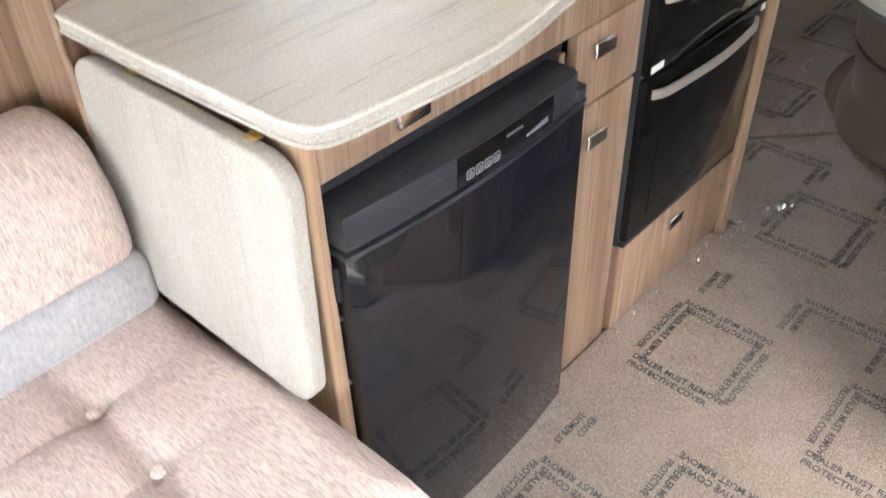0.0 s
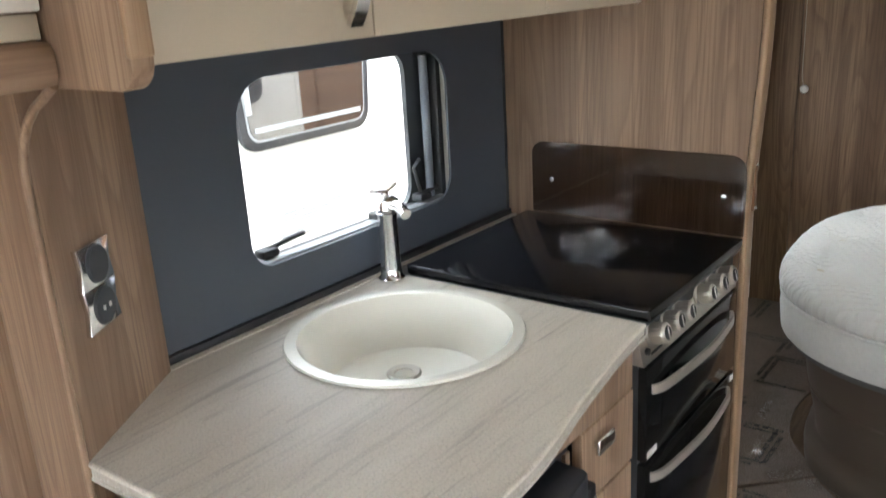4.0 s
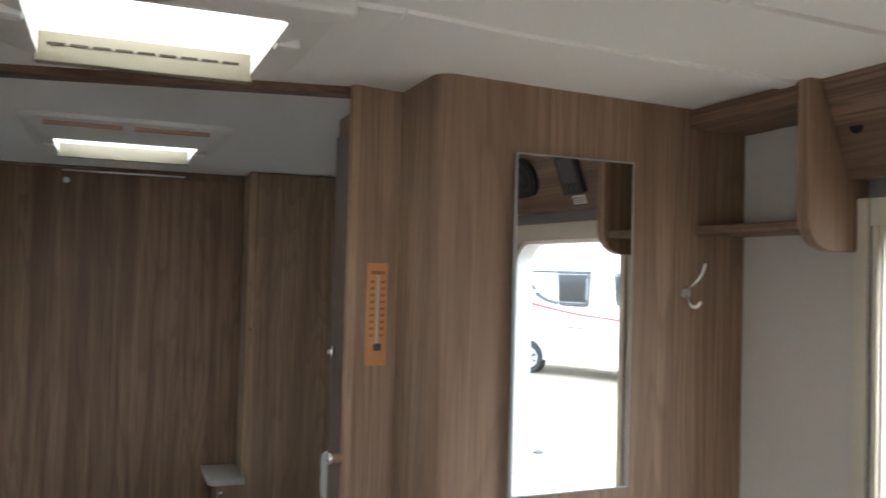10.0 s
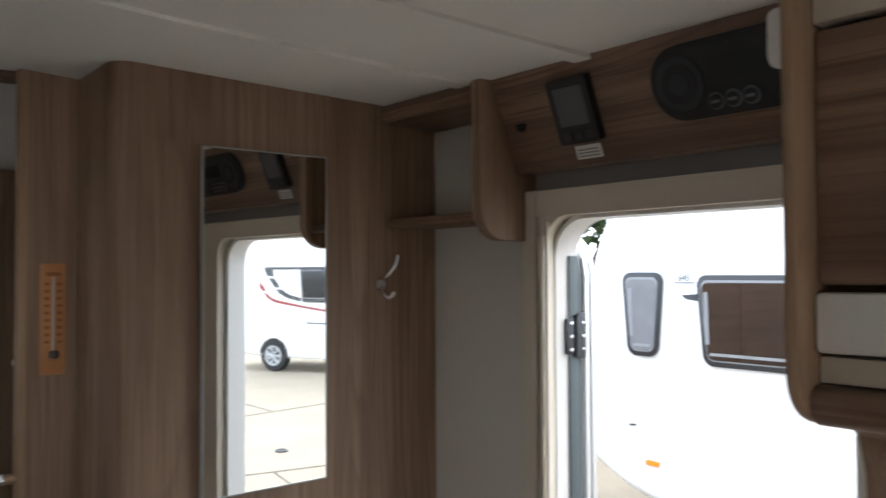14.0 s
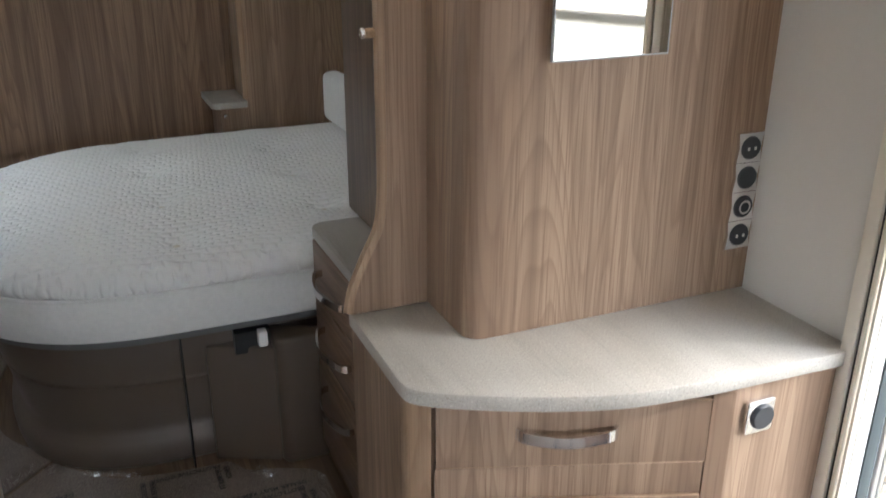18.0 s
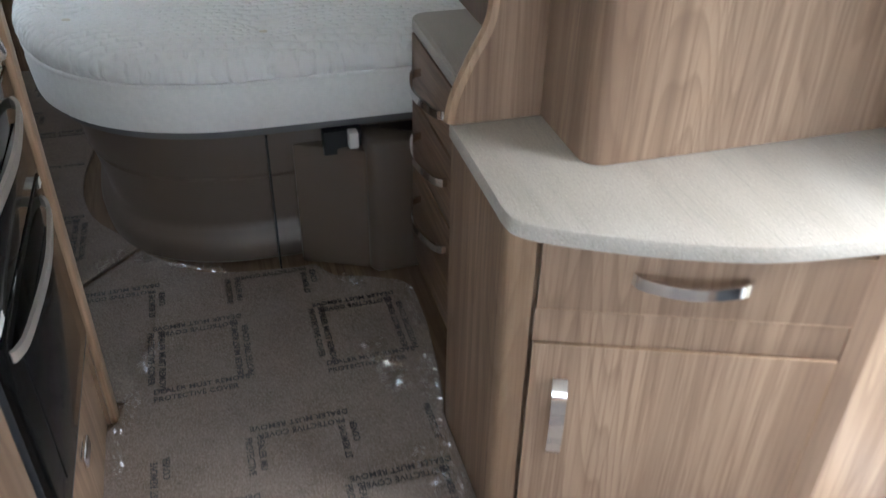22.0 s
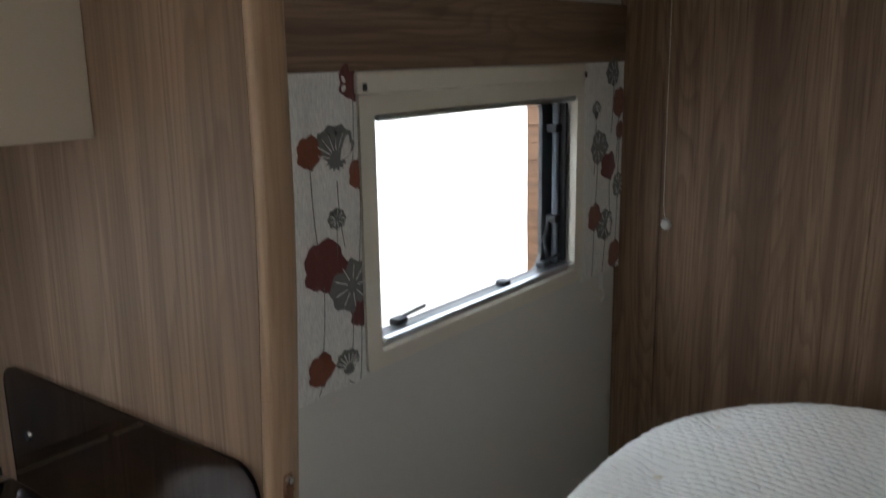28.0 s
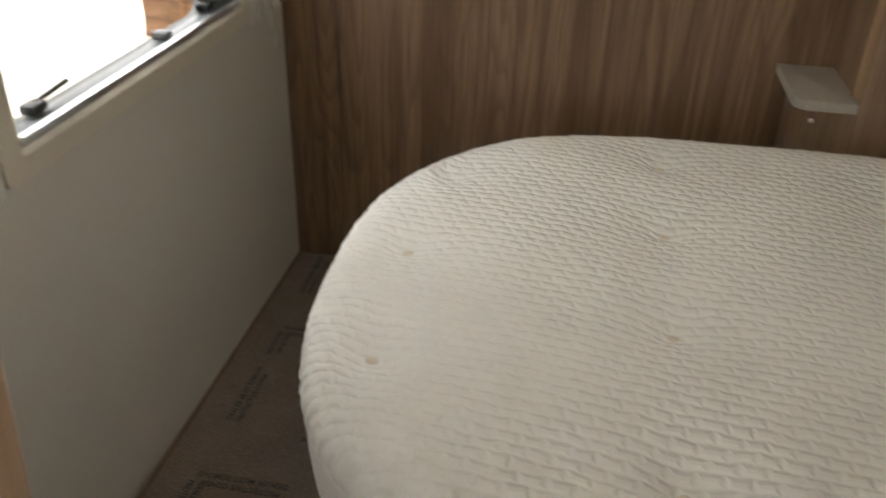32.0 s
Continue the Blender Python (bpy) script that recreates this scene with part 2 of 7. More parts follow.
SCREEN = material("display_screen", (0.13, 0.14, 0.15), 0.15)


def cloth(name, base, weave=420.0, slub=(90, 500, 90), depth=0.3, contrast=1.0):
    m = material(name, base, 0.95, 0, 0.2)
    m.node_tree.nodes["Principled BSDF"].inputs["Sheen Weight"].default_value = 0.25
    s = noise_tex(m, coords(m, slub), 1.0, 4.0, 0.65, 0.4)
    w = noise_tex(m, coords(m, (weave,) * 3), 1.0, 2.0, 0.6)
    c = ramp(m, s, [(0.3, tuple(v * (1 - 0.28 * contrast) for v in base)), (0.5, base), (0.7, tuple(min(1, v * (1 + 0.25 * contrast)) for v in base))])
    paint(m, mix(m, 0.25, c, mix(m, w, tuple(v * 0.75 for v in base), tuple(min(1, v * 1.15) for v in base))))
    bump(m, s, depth, 0.002)
    return m


SOFA = cloth("dusky_pink_weave", (0.535, 0.43, 0.38), slub=(60, 380, 60), depth=0.4, contrast=1.8)
SOFA_BAND = cloth("grey_weave", (0.42, 0.40, 0.40), slub=(70, 200, 70))


def quilting():
    """Knitted ticking stitched in rows of small puffed cells."""
    m = material("quilted_ticking", (0.80, 0.77, 0.70), 0.9, 0, 0.2)
    m.node_tree.nodes["Principled BSDF"].inputs["Sheen Weight"].default_value = 0.2
    v = coords(m, (1, 1, 1), (0, 0, 7))
    wob = m.node_tree.nodes.new("ShaderNodeTexNoise")
    wob.inputs["Scale"].default_value = 26.0
    wob.inputs["Detail"].default_value = 1.0
    link(m, v, wob.inputs["Vector"])
    bend = m.node_tree.nodes.new("ShaderNodeVectorMath")
    bend.operation = "MULTIPLY_ADD"
    bend.inputs[1].default_value = (0.02, 0.014, 0.0)
    link(m, wob.outputs["Color"], bend.inputs[0])
    link(m, v, bend.inputs[2])
    cells = m.node_tree.nodes.new("ShaderNodeTexBrick")
    cells.inputs["Scale"].default_value = 1.0
    cells.inputs["Brick Width"].default_value = 0.034
    cells.inputs["Row Height"].default_value = 0.0215
    cells.inputs["Mortar Size"].default_value = 0.0085
    cells.inputs["Mortar Smooth"].default_value = 1.0
    link(m, bend.outputs[0], cells.inputs["Vector"])
    fine = noise_tex(m, coords(m, (300,) * 3), 1.0, 2.0, 0.5)
    soil = noise_tex(m, coords(m, (5,) * 3), 1.0, 4.0, 0.6)
    paint(m, mix(m, soil, (0.87, 0.862, 0.84), (0.83, 0.815, 0.775)))
    h = ramp(m, cells.outputs["Fac"], [(0.0, (1, 1, 1)), (1.0, (0, 0, 0))])
    bump(m, mix(m, 0.12, h, fine), 0.7, 0.006)
    return m


QUILT = quilting()
TICKING = cloth("mattress_border", (0.82, 0.81, 0.77), slub=(70, 70, 70), depth=0.06, contrast=0.2)
TUFT = cloth("mattress_button", (0.74, 0.68, 0.57), slub=(80, 80, 80), depth=0.1, contrast=0.3)


def carpet():
    """Loop carpet under a loose, shiny clear film."""
    m = material("filmed_carpet", (0.3, 0.25, 0.2), 0.8, 0, 0.3, 0.34)
    b = m.node_tree.nodes["Principled BSDF"]
    loop = noise_tex(m, coords(m, (270,) * 3), 1.0, 3.0, 0.75)
    patch = noise_tex(m, coords(m, (9,) * 3), 1.0, 4.0, 0.6)
    c = ramp(m, loop, [(0.30, (0.108, 0.084, 0.067)), (0.5, (0.220, 0.176, 0.144)), (0.68, (0.345, 0.289, 0.244))])
    paint(m, mix(m, ramp(m, patch, [(0.4, (0, 0, 0)), (0.7, (0.35, 0.35, 0.35))]), c, (0.30, 0.255, 0.218)))
    bump(m, loop, 0.6, 0.002)
    crease = noise_tex(m, coords(m, (38, 38, 38)), 1.0, 4.0, 0.6, 1.4)
    n = m.node_tree.nodes.new("ShaderNodeBump")
    n.inputs["Strength"].default_value, n.inputs["Distance"].default_value = 0.9, 0.008
    link(m, crease, n.inputs["Height"])
    link(m, n.outputs[0], b.inputs["Coat Normal"])
    b.inputs["Coat Roughness"].default_value = 0.27
    return m


CARPET = carpet()
RUBBER_MAT = plain("doormat_rubber", (0.02, 0.022, 0.025), 0.55, grain=0.3, scale=500, bumpy=0.3)


def ground_mat():
    m = material("yard_concrete", (0.36, 0.33, 0.28), 0.9)
    f = noise_tex(m, coords(m, (60,) * 3), 1.0, 5.0, 0.7)
    g = noise_tex(m, coords(m, (0.9,) * 3), 1.0, 5.0, 0.6)
    c = mix(m, g, (0.42, 0.355, 0.26), (0.25, 0.212, 0.155))
    paint(m, mix(m, ramp(m, f, [(0.35, (0.5, 0.5, 0.5)), (0.55, (0, 0, 0))]), c, (0.17, 0.15, 0.115)))
    bump(m, f, 0.5, 0.01)
    return m


def gravel_mat():
    m = material("gravel_stones", (0.4, 0.36, 0.3), 0.85)
    g = m.node_tree.nodes.new("ShaderNodeNewGeometry")
    paint(m, ramp(m, g.outputs["Random Per Island"], [(0.0, (0.08, 0.07, 0.055)), (0.5, (0.22, 0.195, 0.155)), (1.0, (0.40, 0.365, 0.30))]))
    return m


GRAVEL = gravel_mat()
GROUND = ground_mat()
VAN_WHITE = plain("caravan_white", (0.80, 0.80, 0.79), 0.3, grain=0.015)
VAN_RED = plain("red_vinyl", (0.26, 0.035, 0.035), 0.35)
VAN_GREY = plain("graphite_vinyl", (0.05, 0.055, 0.06), 0.35)
ALLOY = plain("silver_alloy", (0.55, 0.56, 0.57), 0.35, 0.6)
VAN_RIM = plain("window_rim_black", (0.022, 0.023, 0.026), 0.3)
VAN_BEAD = plain("rim_bead_grey", (0.26, 0.27, 0.28), 0.35)
VAN_PANE = material("tinted_pane", (0.016, 0.013, 0.012), 0.03, 0.0, 0.9, 0.0)
VAN_PANE.node_tree.nodes["Principled BSDF"].inputs["IOR"].default_value = 2.1
DARK_PANE = material("dark_pane", (0.02, 0.022, 0.024), 0.06, 0.0, 0.5, 0.0)
PALE_PANE = plain("frosted_pane", (0.22, 0.225, 0.24), 0.15, grain=0.4, scale=5)
TYRE = plain("tyre_rubber", (0.02, 0.02, 0.02), 0.8)
FENCE = wood("larch_lap", "x", (0.15, 0.082, 0.045), (0.07, 0.038, 0.022), 0.75)
AMBER = plain("amber_lens", (0.8, 0.28, 0.02), 0.3)
LEAF = plain("leaf_green", (0.05, 0.09, 0.03), 0.6, grain=0.4, scale=8)
BARK = plain("bark", (0.12, 0.09, 0.06), 0.9, grain=0.3)

# ---- building blocks ----
BASES = {}


def thing(name, at, label, category, group=""):
    ob = new(name)
    ob.empty_display_size = 0.05
    ob.location = at
    BASES[ob] = Vector(at)
    return tagged(ob, label, category, group)


def finish(ob, mat, smooth):
    ob.data.materials.append(mat)
    if smooth:
        ob.data.polygons.foreach_set("use_smooth", [True] * len(ob.data.polygons))
        ob.data.set_sharp_from_angle(angle=radians(38))
    return ob


def part(name, bm, mat, parent, label="", smooth=True):
    """Links a bmesh, modelled in the world's metres, as one mesh under a thing or a part."""
    base = BASES[parent]
    me = bpy.data.meshes.new(name)
    bmesh.ops.translate(bm, vec=-base, verts=bm.verts)
    bmesh.ops.recalc_face_normals(bm, faces=bm.faces)
    bm.to_mesh(me)
    bm.free()
    ob = new(name, me)
    ob.parent = parent
    BASES[ob] = base
    if label:
        ob["label"] = label
    return finish(ob, mat, smooth)


def solid(name, bm, mat, label="", category="", kind="", group="", smooth=True):
    """One top-level mesh with its origin at the middle of its foot."""
    lo = Vector([min(v.co[i] for v in bm.verts) for i in range(3)])
    hi = Vector([max(v.co[i] for v in bm.verts) for i in range(3)])
    base = Vector(((lo.x + hi.x) / 2, (lo.y + hi.y) / 2, lo.z))
    me = bpy.data.meshes.new(name)
    bmesh.ops.translate(bm, vec=-base, verts=bm.verts)
    bmesh.ops.recalc_face_normals(bm, faces=bm.faces)
    bm.to_mesh(me)
    bm.free()
    ob = new(name, me)
    ob.location = base
    BASES[ob] = base
    tagged(ob, label, category, group, kind)
    return finish(ob, mat, smooth)


def box(x0, y0, z0, x1, y1, z1, r=0.0, seg=2, bm=None):
    bm = bm or bmesh.new()
    made = bmesh.ops.create_cube(bm, size=1)["verts"]
    bmesh.ops.scale(bm, vec=(x1 - x0, y1 - y0, z1 - z0), verts=made)
    bmesh.ops.translate(bm, vec=((x0 + x1) / 2, (y0 + y1) / 2, (z0 + z1) / 2), verts=made)
    if r:
        edges = list({e for v in made for e in v.link_edges})
        bmesh.ops.bevel(bm, geom=edges, offset=r, segments=seg, affect="EDGES", profile=0.5)
    return bm


AX = {"x": (1, 2, 0), "y": (0, 2, 1), "z": (0, 1, 2)}


def prism(poly, axis, a, b, r=0.0, seg=2, bm=None):
    """A polygon (in the two other axes, in order) pushed along an axis from a to b, its rims rounded by r."""
    bm = bm or bmesh.new()
    u, v, w = AX[axis]

    def ring(level):
        out = []
        for p in poly:
            co = [0, 0, 0]
            co[u], co[v], co[w] = p[0], p[1], level
            out.append(bm.verts.new(co))
        return out

    lo, hi = ring(a), ring(b)
    n = len(poly)
    caps = [bm.faces.new(lo), bm.faces.new(hi)]
    sides = [bm.faces.new((lo[i], lo[(i + 1) % n], hi[(i + 1) % n], hi[i])) for i in range(n)]
    bmesh.ops.recalc_face_normals(bm, faces=caps + sides)
    if r:
        rim = [e for f in caps for e in f.edges]
        bmesh.ops.bevel(bm, geom=rim, offset=r, segments=seg, affect="EDGES", profile=0.5)
    return bm


def rounded(x0, y0, x1, y1, r, n=6):
    """A rectangle with round corners; r: one radius or four (from x0,y0 round by x1,y0)."""
    rs = (r,) * 4 if isinstance(r, (int, float)) else r
    out = []
    for (cx, cy, start), q in zip(((x0, y0, 180), (x1, y0, 270), (x1, y1, 0), (x0, y1, 90)), rs):
        sx, sy = (1 if cx == x0 else -1), (1 if cy == y0 else -1)
        if q <= 0:
            out.append((cx, cy))
            continue
        for k in range(n + 1):
            a = radians(start + 90 * k / n)
            out.append((cx + sx * q + q * math.cos(a), cy + sy * q + q * math.sin(a)))
    return out


def smooth_line(points, per=8, closed=False):
    """A Catmull-Rom curve through points."""
    pts = [Vector(p) for p in points]
    n = len(pts)
    out = []
    for i in range(n if closed else n - 1):
        if closed:
            p0, p1, p2, p3 = (pts[(i + k) % n] for k in (-1, 0, 1, 2))
        else:
            p0, p1, p2, p3 = pts[max(0, i - 1)], pts[i], pts[i + 1], pts[min(n - 1, i + 2)]
        for k in range(per):
            t = k / per
            out.append(0.5 * (2 * p1 + (p2 - p0) * t + (2 * p0 - 5 * p1 + 4 * p2 - p3) * t * t + (3 * p1 - p0 - 3 * p2 + p3) * t ** 3))
    if not closed:
        out.append(pts[-1])
    return out


def tube(path, radius, sides=10, bm=None, flat=1.0, phase=0.0):
    """A round (or flattened) bar along points."""
    bm = bm or bmesh.new()
    pts = [Vector(p) for p in path]
    rings = []
    up = None
    for i, p in enumerate(pts):
        d = (pts[min(i + 1, len(pts) - 1)] - pts[max(i - 1, 0)]).normalized()
        if up is None:
            up = Vector((0, 0, 1)) if abs(d.z) < 0.9 else Vector((1, 0, 0))
        s = d.cross(up).normalized()
        up = s.cross(d).normalized()
        rings.append([bm.verts.new(p + radius * (math.cos(a) * s + flat * math.sin(a) * up)) for a in (phase + 2 * math.pi * k / sides for k in range(sides))])
    for r0, r1 in zip(rings, rings[1:]):
        for k in range(sides):
            bm.faces.new((r0[k], r0[(k + 1) % sides], r1[(k + 1) % sides], r1[k]))
    bm.faces.new(rings[0])
    bm.faces.new(rings[-1])
    return bm


def strap(path, width, thick):
    """A flat bar: width across its way in the plane of its turn axis, thick across that."""
    return tube(path, thick * 0.7071, 4, None, width / thick, math.pi / 4)


def lathe(profile, centre, axis="z", sides=32, bm=None):
    """Turns (radius, height) points about an axis through centre."""
    bm = bm or bmesh.new()
    u, v, w = AX[axis]
    c = Vector(centre)
    rings = []
    for r, h in profile:
        ring = []
        for k in range(sides if r > 1e-6 else 1):
            a = 2 * math.pi * k / sides
            co = [0, 0, 0]
            co[u], co[v], co[w] = r * math.cos(a), r * math.sin(a), h
            ring.append(bm.verts.new(c + Vector(co)))
        rings.append(ring)
    for a, b in zip(rings, rings[1:]):
        for k in range(sides):
            quad = []
            for q in (a[k % len(a)], a[(k + 1) % len(a)], b[(k + 1) % len(b)], b[k % len(b)]):
                if q not in quad:
                    quad.append(q)
            if len(quad) > 2:
                bm.faces.new(quad)
    if len(rings[0]) > 2 and len(rings[-1]) > 2:
        for k in range(sides):
            bm.faces.new((rings[-1][k], rings[-1][(k + 1) % sides], rings[0][(k + 1) % sides], rings[0][k]))
    else:
        for ring in (rings[0], rings[-1]):
            if len(ring) > 2:
                bm.faces.new(ring)
    return bm


def pierced(outer, hole, axis, a, b, bm=None):
    """A slab between two loops with the same number of points."""
    bm = bm or bmesh.new()
    u, v, w = AX[axis]

    def ring(loop, level):
        out = []
        for p in loop:
            co = [0, 0, 0]
            co[u], co[v], co[w] = p[0], p[1], level
            out.append(bm.verts.new(co))
        return out

    o0, o1, h0, h1 = ring(outer, a), ring(outer, b), ring(hole, a), ring(hole, b)
    n = len(outer)
    for i in range(n):
        j = (i + 1) % n
        for quad in ((o0[i], o0[j], h0[j], h0[i]), (o1[i], o1[j], h1[j], h1[i]), (o0[i], o0[j], o1[j], o1[i]), (h0[i], h0[j], h1[j], h1[i])):
            bm.faces.new(quad)
    return bm


def square_loop(x0, y0, x1, y1, n=6):
    """A sharp rectangle with as many points as rounded(..., n) has."""
    return [p for c in ((x0, y0), (x1, y0), (x1, y1), (x0, y1)) for p in [c] * (n + 1)]


def hollow(outer, hole, axis, a, b, r_out=0.0, r_in=0.0, n=6):
    """A frame: outer and hole are rectangles (x0, y0, x1, y1)."""
    q = 1e-4
    return pierced(rounded(*outer, max(r_out, q), n), rounded(*hole, max(r_in, q), n), axis, a, b)


def join(*bms):
    """Several bmeshes in one."""
    out = bms[0]
    for other in bms[1:]:
        me = bpy.data.meshes.new("joined")
        other.to_mesh(me)
        other.free()
        out.from_mesh(me)
        bpy.data.meshes.remove(me)
    return out


def lettering(text, size, mat, name, m, parent=None, depth=0.0004, label=""):
    """Flat letters of the built-in font, as a mesh laid by the pose m."""
    curve = bpy.data.curves.new(name, "FONT")
    curve.body, curve.size, curve.extrude = text, size, depth
    curve.resolution_u = 2
    curve.offset = size * 0.013
    tmp = new("letters", curve)
    me = bpy.data.meshes.new_from_object(tmp.evaluated_get(bpy.context.evaluated_depsgraph_get()))
    bpy.data.objects.remove(tmp)
    bpy.data.curves.remove(curve)
    me.name = name
    me.materials.clear()
    me.materials.append(mat)
    return me


# ---- the shell ----
W, REAR, FRONT = 2.030, 4.50, -1.55
H, HB = 1.884, 1.936
T = 0.035


def wall_with_openings(name, x0, x1, y0, y1, z0, z1, openings, mat, label):
    """A wall along y, pierced by (y0, y1, z0, z1) openings."""
    bm = bmesh.new()
    y = y0
    for a, b, c, d in sorted(openings):
        box(x0, y, z0, x1, a, z1, bm=bm)
        box(x0, a, z0, x1, b, c, bm=bm)
        box(x0, a, d, x1, b, z1, bm=bm)
        y = b
    box(x0, y, z0, x1, y1, z1, bm=bm)
    return solid(name, bm, mat, label, "wall", "structure", smooth=False)


KWIN = (1.675, 2.275, 0.985, 1.335)
BWIN = (3.325, 4.185, 0.855, 1.362)
DOOR = (1.30, 1.800, 0.02, 1.638)
wall_with_openings("wall_left", -T, 0, FRONT, REAR, 0, 2.0, [KWIN, BWIN, (-1.25, 0.62, 0.90, 1.43)], WALL, "pale grey vinyl caravan side wall with windows")
wall_with_openings("wall_right", W, W + T, FRONT, REAR, 0, 2.0, [DOOR, (-1.25, 0.70, 0.90, 1.43)], WALL, "pale grey vinyl caravan side wall with the entrance")
bm = box(-T, FRONT - T, 0, W + T, FRONT, 0.84)
box(-T, FRONT - T, 1.72, W + T, FRONT, 2.0, bm=bm)
box(-T, FRONT - T, 0.84, 0.1, FRONT, 1.72, bm=bm)
box(W - 0.1, FRONT - T, 0.84, W + T, FRONT, 1.72, bm=bm)
solid("wall_front", bm, WALL, "pale vinyl end wall with a broad window", "wall", "structure", smooth=False)
solid("wall_rear", box(-T, REAR + 0.004, 0, W + T, REAR + T, 2.0), WALL, "plain wall behind the timber bulkhead", "wall", "structure", smooth=False)
solid("floor", box(-T, FRONT - T, -0.05, W + T, REAR + T, 0.0), DARKFLOOR, "brown timber-look vinyl floor", "floor", "structure", smooth=False)

RL = (0.80, 1.842, 1.148, 2.222)
RL2 = (0.745, 3.44, 1.190, 3.84)


def ceiling(name, y0, y1, z, hole, label):
    x0, a, x1, b = hole
    bm = bmesh.new()
    box(-T, y0, z, x0, y1, z + 0.03, bm=bm)
    box(x1, y0, z, W + T, y1, z + 0.03, bm=bm)
    box(x0, y0, z, x1, a, z + 0.03, bm=bm)
    box(x0, b, z, x1, y1, z + 0.03, bm=bm)
    return solid(name, bm, CEIL, label, "ceiling", "structure", smooth=False)


ceiling("ceiling_kitchen", FRONT - T, 2.515, H, RL, "cream vinyl ceiling over the kitchen")
ceiling("ceiling_bedroom", 2.515, REAR + T, HB, RL2, "cream vinyl ceiling over the bed")
# joint battens and sloping edges of the ceiling
for y, xa, xb in ((1.882, 0.455, 0.77), (1.882, 1.20, 1.268), (1.642, 0.455, 1.268), (0.95, 0.455, 1.41), (0.3, 0.455, 1.41)):
    solid("trim_ceiling", prism([(y - 0.017, H), (y - 0.013, H - 0.006), (y + 0.013, H - 0.006), (y + 0.017, H)], "x", xa, xb), CEIL, "cream ceiling joint strip", "trim", "structure", smooth=False)
solid("trim_header", prism([(0.60, 2.480), (1.414, 2.322), (1.414, 2.362), (0.60, 2.530)], "z", H - 0.014, H + 0.002), wood("dark_header", "x", (0.2, 0.13, 0.085), (0.1, 0.06, 0.04)), "dark timber strip across the ceiling", "trim", "structure")
solid("trim_cornice", prism([(0, HB), (0.036, HB), (0.022, HB - 0.02), (0, HB - 0.03)], "y", 2.527, REAR), FRAME, "cream cornice along the bedroom wall", "trim", "structure")
solid("trim_left_cornice", prism([(0.30, H + 0.002), (0.46, H + 0.002), (0.445, H - 0.018), (0.40, H - 0.032), (0.30, H - 0.036)], "y", 1.20, 2.5), WOOD_H, "curved timber cornice above the wall cupboards", "trim", "structure")

solid("trim_ceiling_edge", prism([(1.25, H + 0.001), (W, H + 0.001), (W, H - 0.026), (1.90, H - 0.023), (1.60, H - 0.015), (1.41, H - 0.009)], "y", 1.062, 2.301), CEIL, "cream ceiling panel sloping down to the side wall", "trim", "structure")
for y in (1.882, 1.642):
    solid("trim_ceiling", prism([(1.27, H), (1.41, H - 0.008), (1.60, H - 0.014), (1.935, H - 0.022), (1.935, H - 0.031), (1.60, H - 0.021), (1.41, H - 0.0145), (1.27, H - 0.0062)], "y", y - 0.0165, y + 0.0165), CEIL, "cream ceiling joint strip", "trim", "structure", smooth=False)

# ---- kitchen ----
PY = 2.497  # kitchen side of the timber partition
part_wall = thing("partition", (0.31, 2.515, 0), "light timber partition between the cooker and the bedroom", "partition")
PB = 2.532  # bedroom side of the partition
LIP = [(0.598, 0.0), (0.600, 0.95), (0.604, 1.05), (0.611, 1.15), (0.6175, 1.25), (0.6215, 1.35), (0.622, 1.45), (0.622, H)]  # its free edge, (x, z)
part("panel", prism([(0.0, 0.0)] + [(x - 0.015, z) for x, z in LIP[:-1]] + [(0.607, H + 0.01), (0.0, H + 0.01)], "y", PY, PB), WOOD_SHADED, part_wall, smooth=False)
part("edging", prism(LIP + [(x - 0.0148, z) for x, z in reversed(LIP)], "y", PY - 0.003, PB + 0.003, 0.006, 3), EDGE, part_wall, "rounded solid timber lipping")
slot = part("keeper", join(box(0.594, 2.510, 0.973, 0.6065, 2.523, 1.078, 0.002), box(0.594, 2.512, 0.983, 0.6080, 2.521, 0.990), box(0.594, 2.512, 1.058, 0.6090, 2.521, 1.065)), BRONZE, part_wall, "bronze door keeper plate")
for z in (0.980, 1.071):
    part("screw", lathe([(0.0, 0.0045), (0.0035, 0.0035), (0.0042, 0.0)], (0.6066, 2.5165, z), "x", 10), CHROME, slot)
part_wall["kind"] = "structure"

# grey wall panel round the window
n = 8
bm = pierced(square_loop(1.47, 0.905, PY, 1.40, n), rounded(1.685, 0.997, 2.268, 1.328, (0.05, 0.06, 0.075, 0.075), n), "x", 0.001, 0.007)
solid("panel_kitchen", bm, GREY_PANEL, "slate grey splash panel round the kitchen window", "wall panel", "structure")
solid("trim_panel_foot", box(0.001, 1.46, 0.899, 0.016, PY, 0.916, 0.002), BLACK_TRIM, "black sealing strip behind the worktop", "trim", "structure")
solid("trim_panel_side", box(0.001, PY - 0.008, 0.914, 0.010, PY - 0.001, 1.40), BLACK_TRIM, "black sealing strip", "trim", "structure")


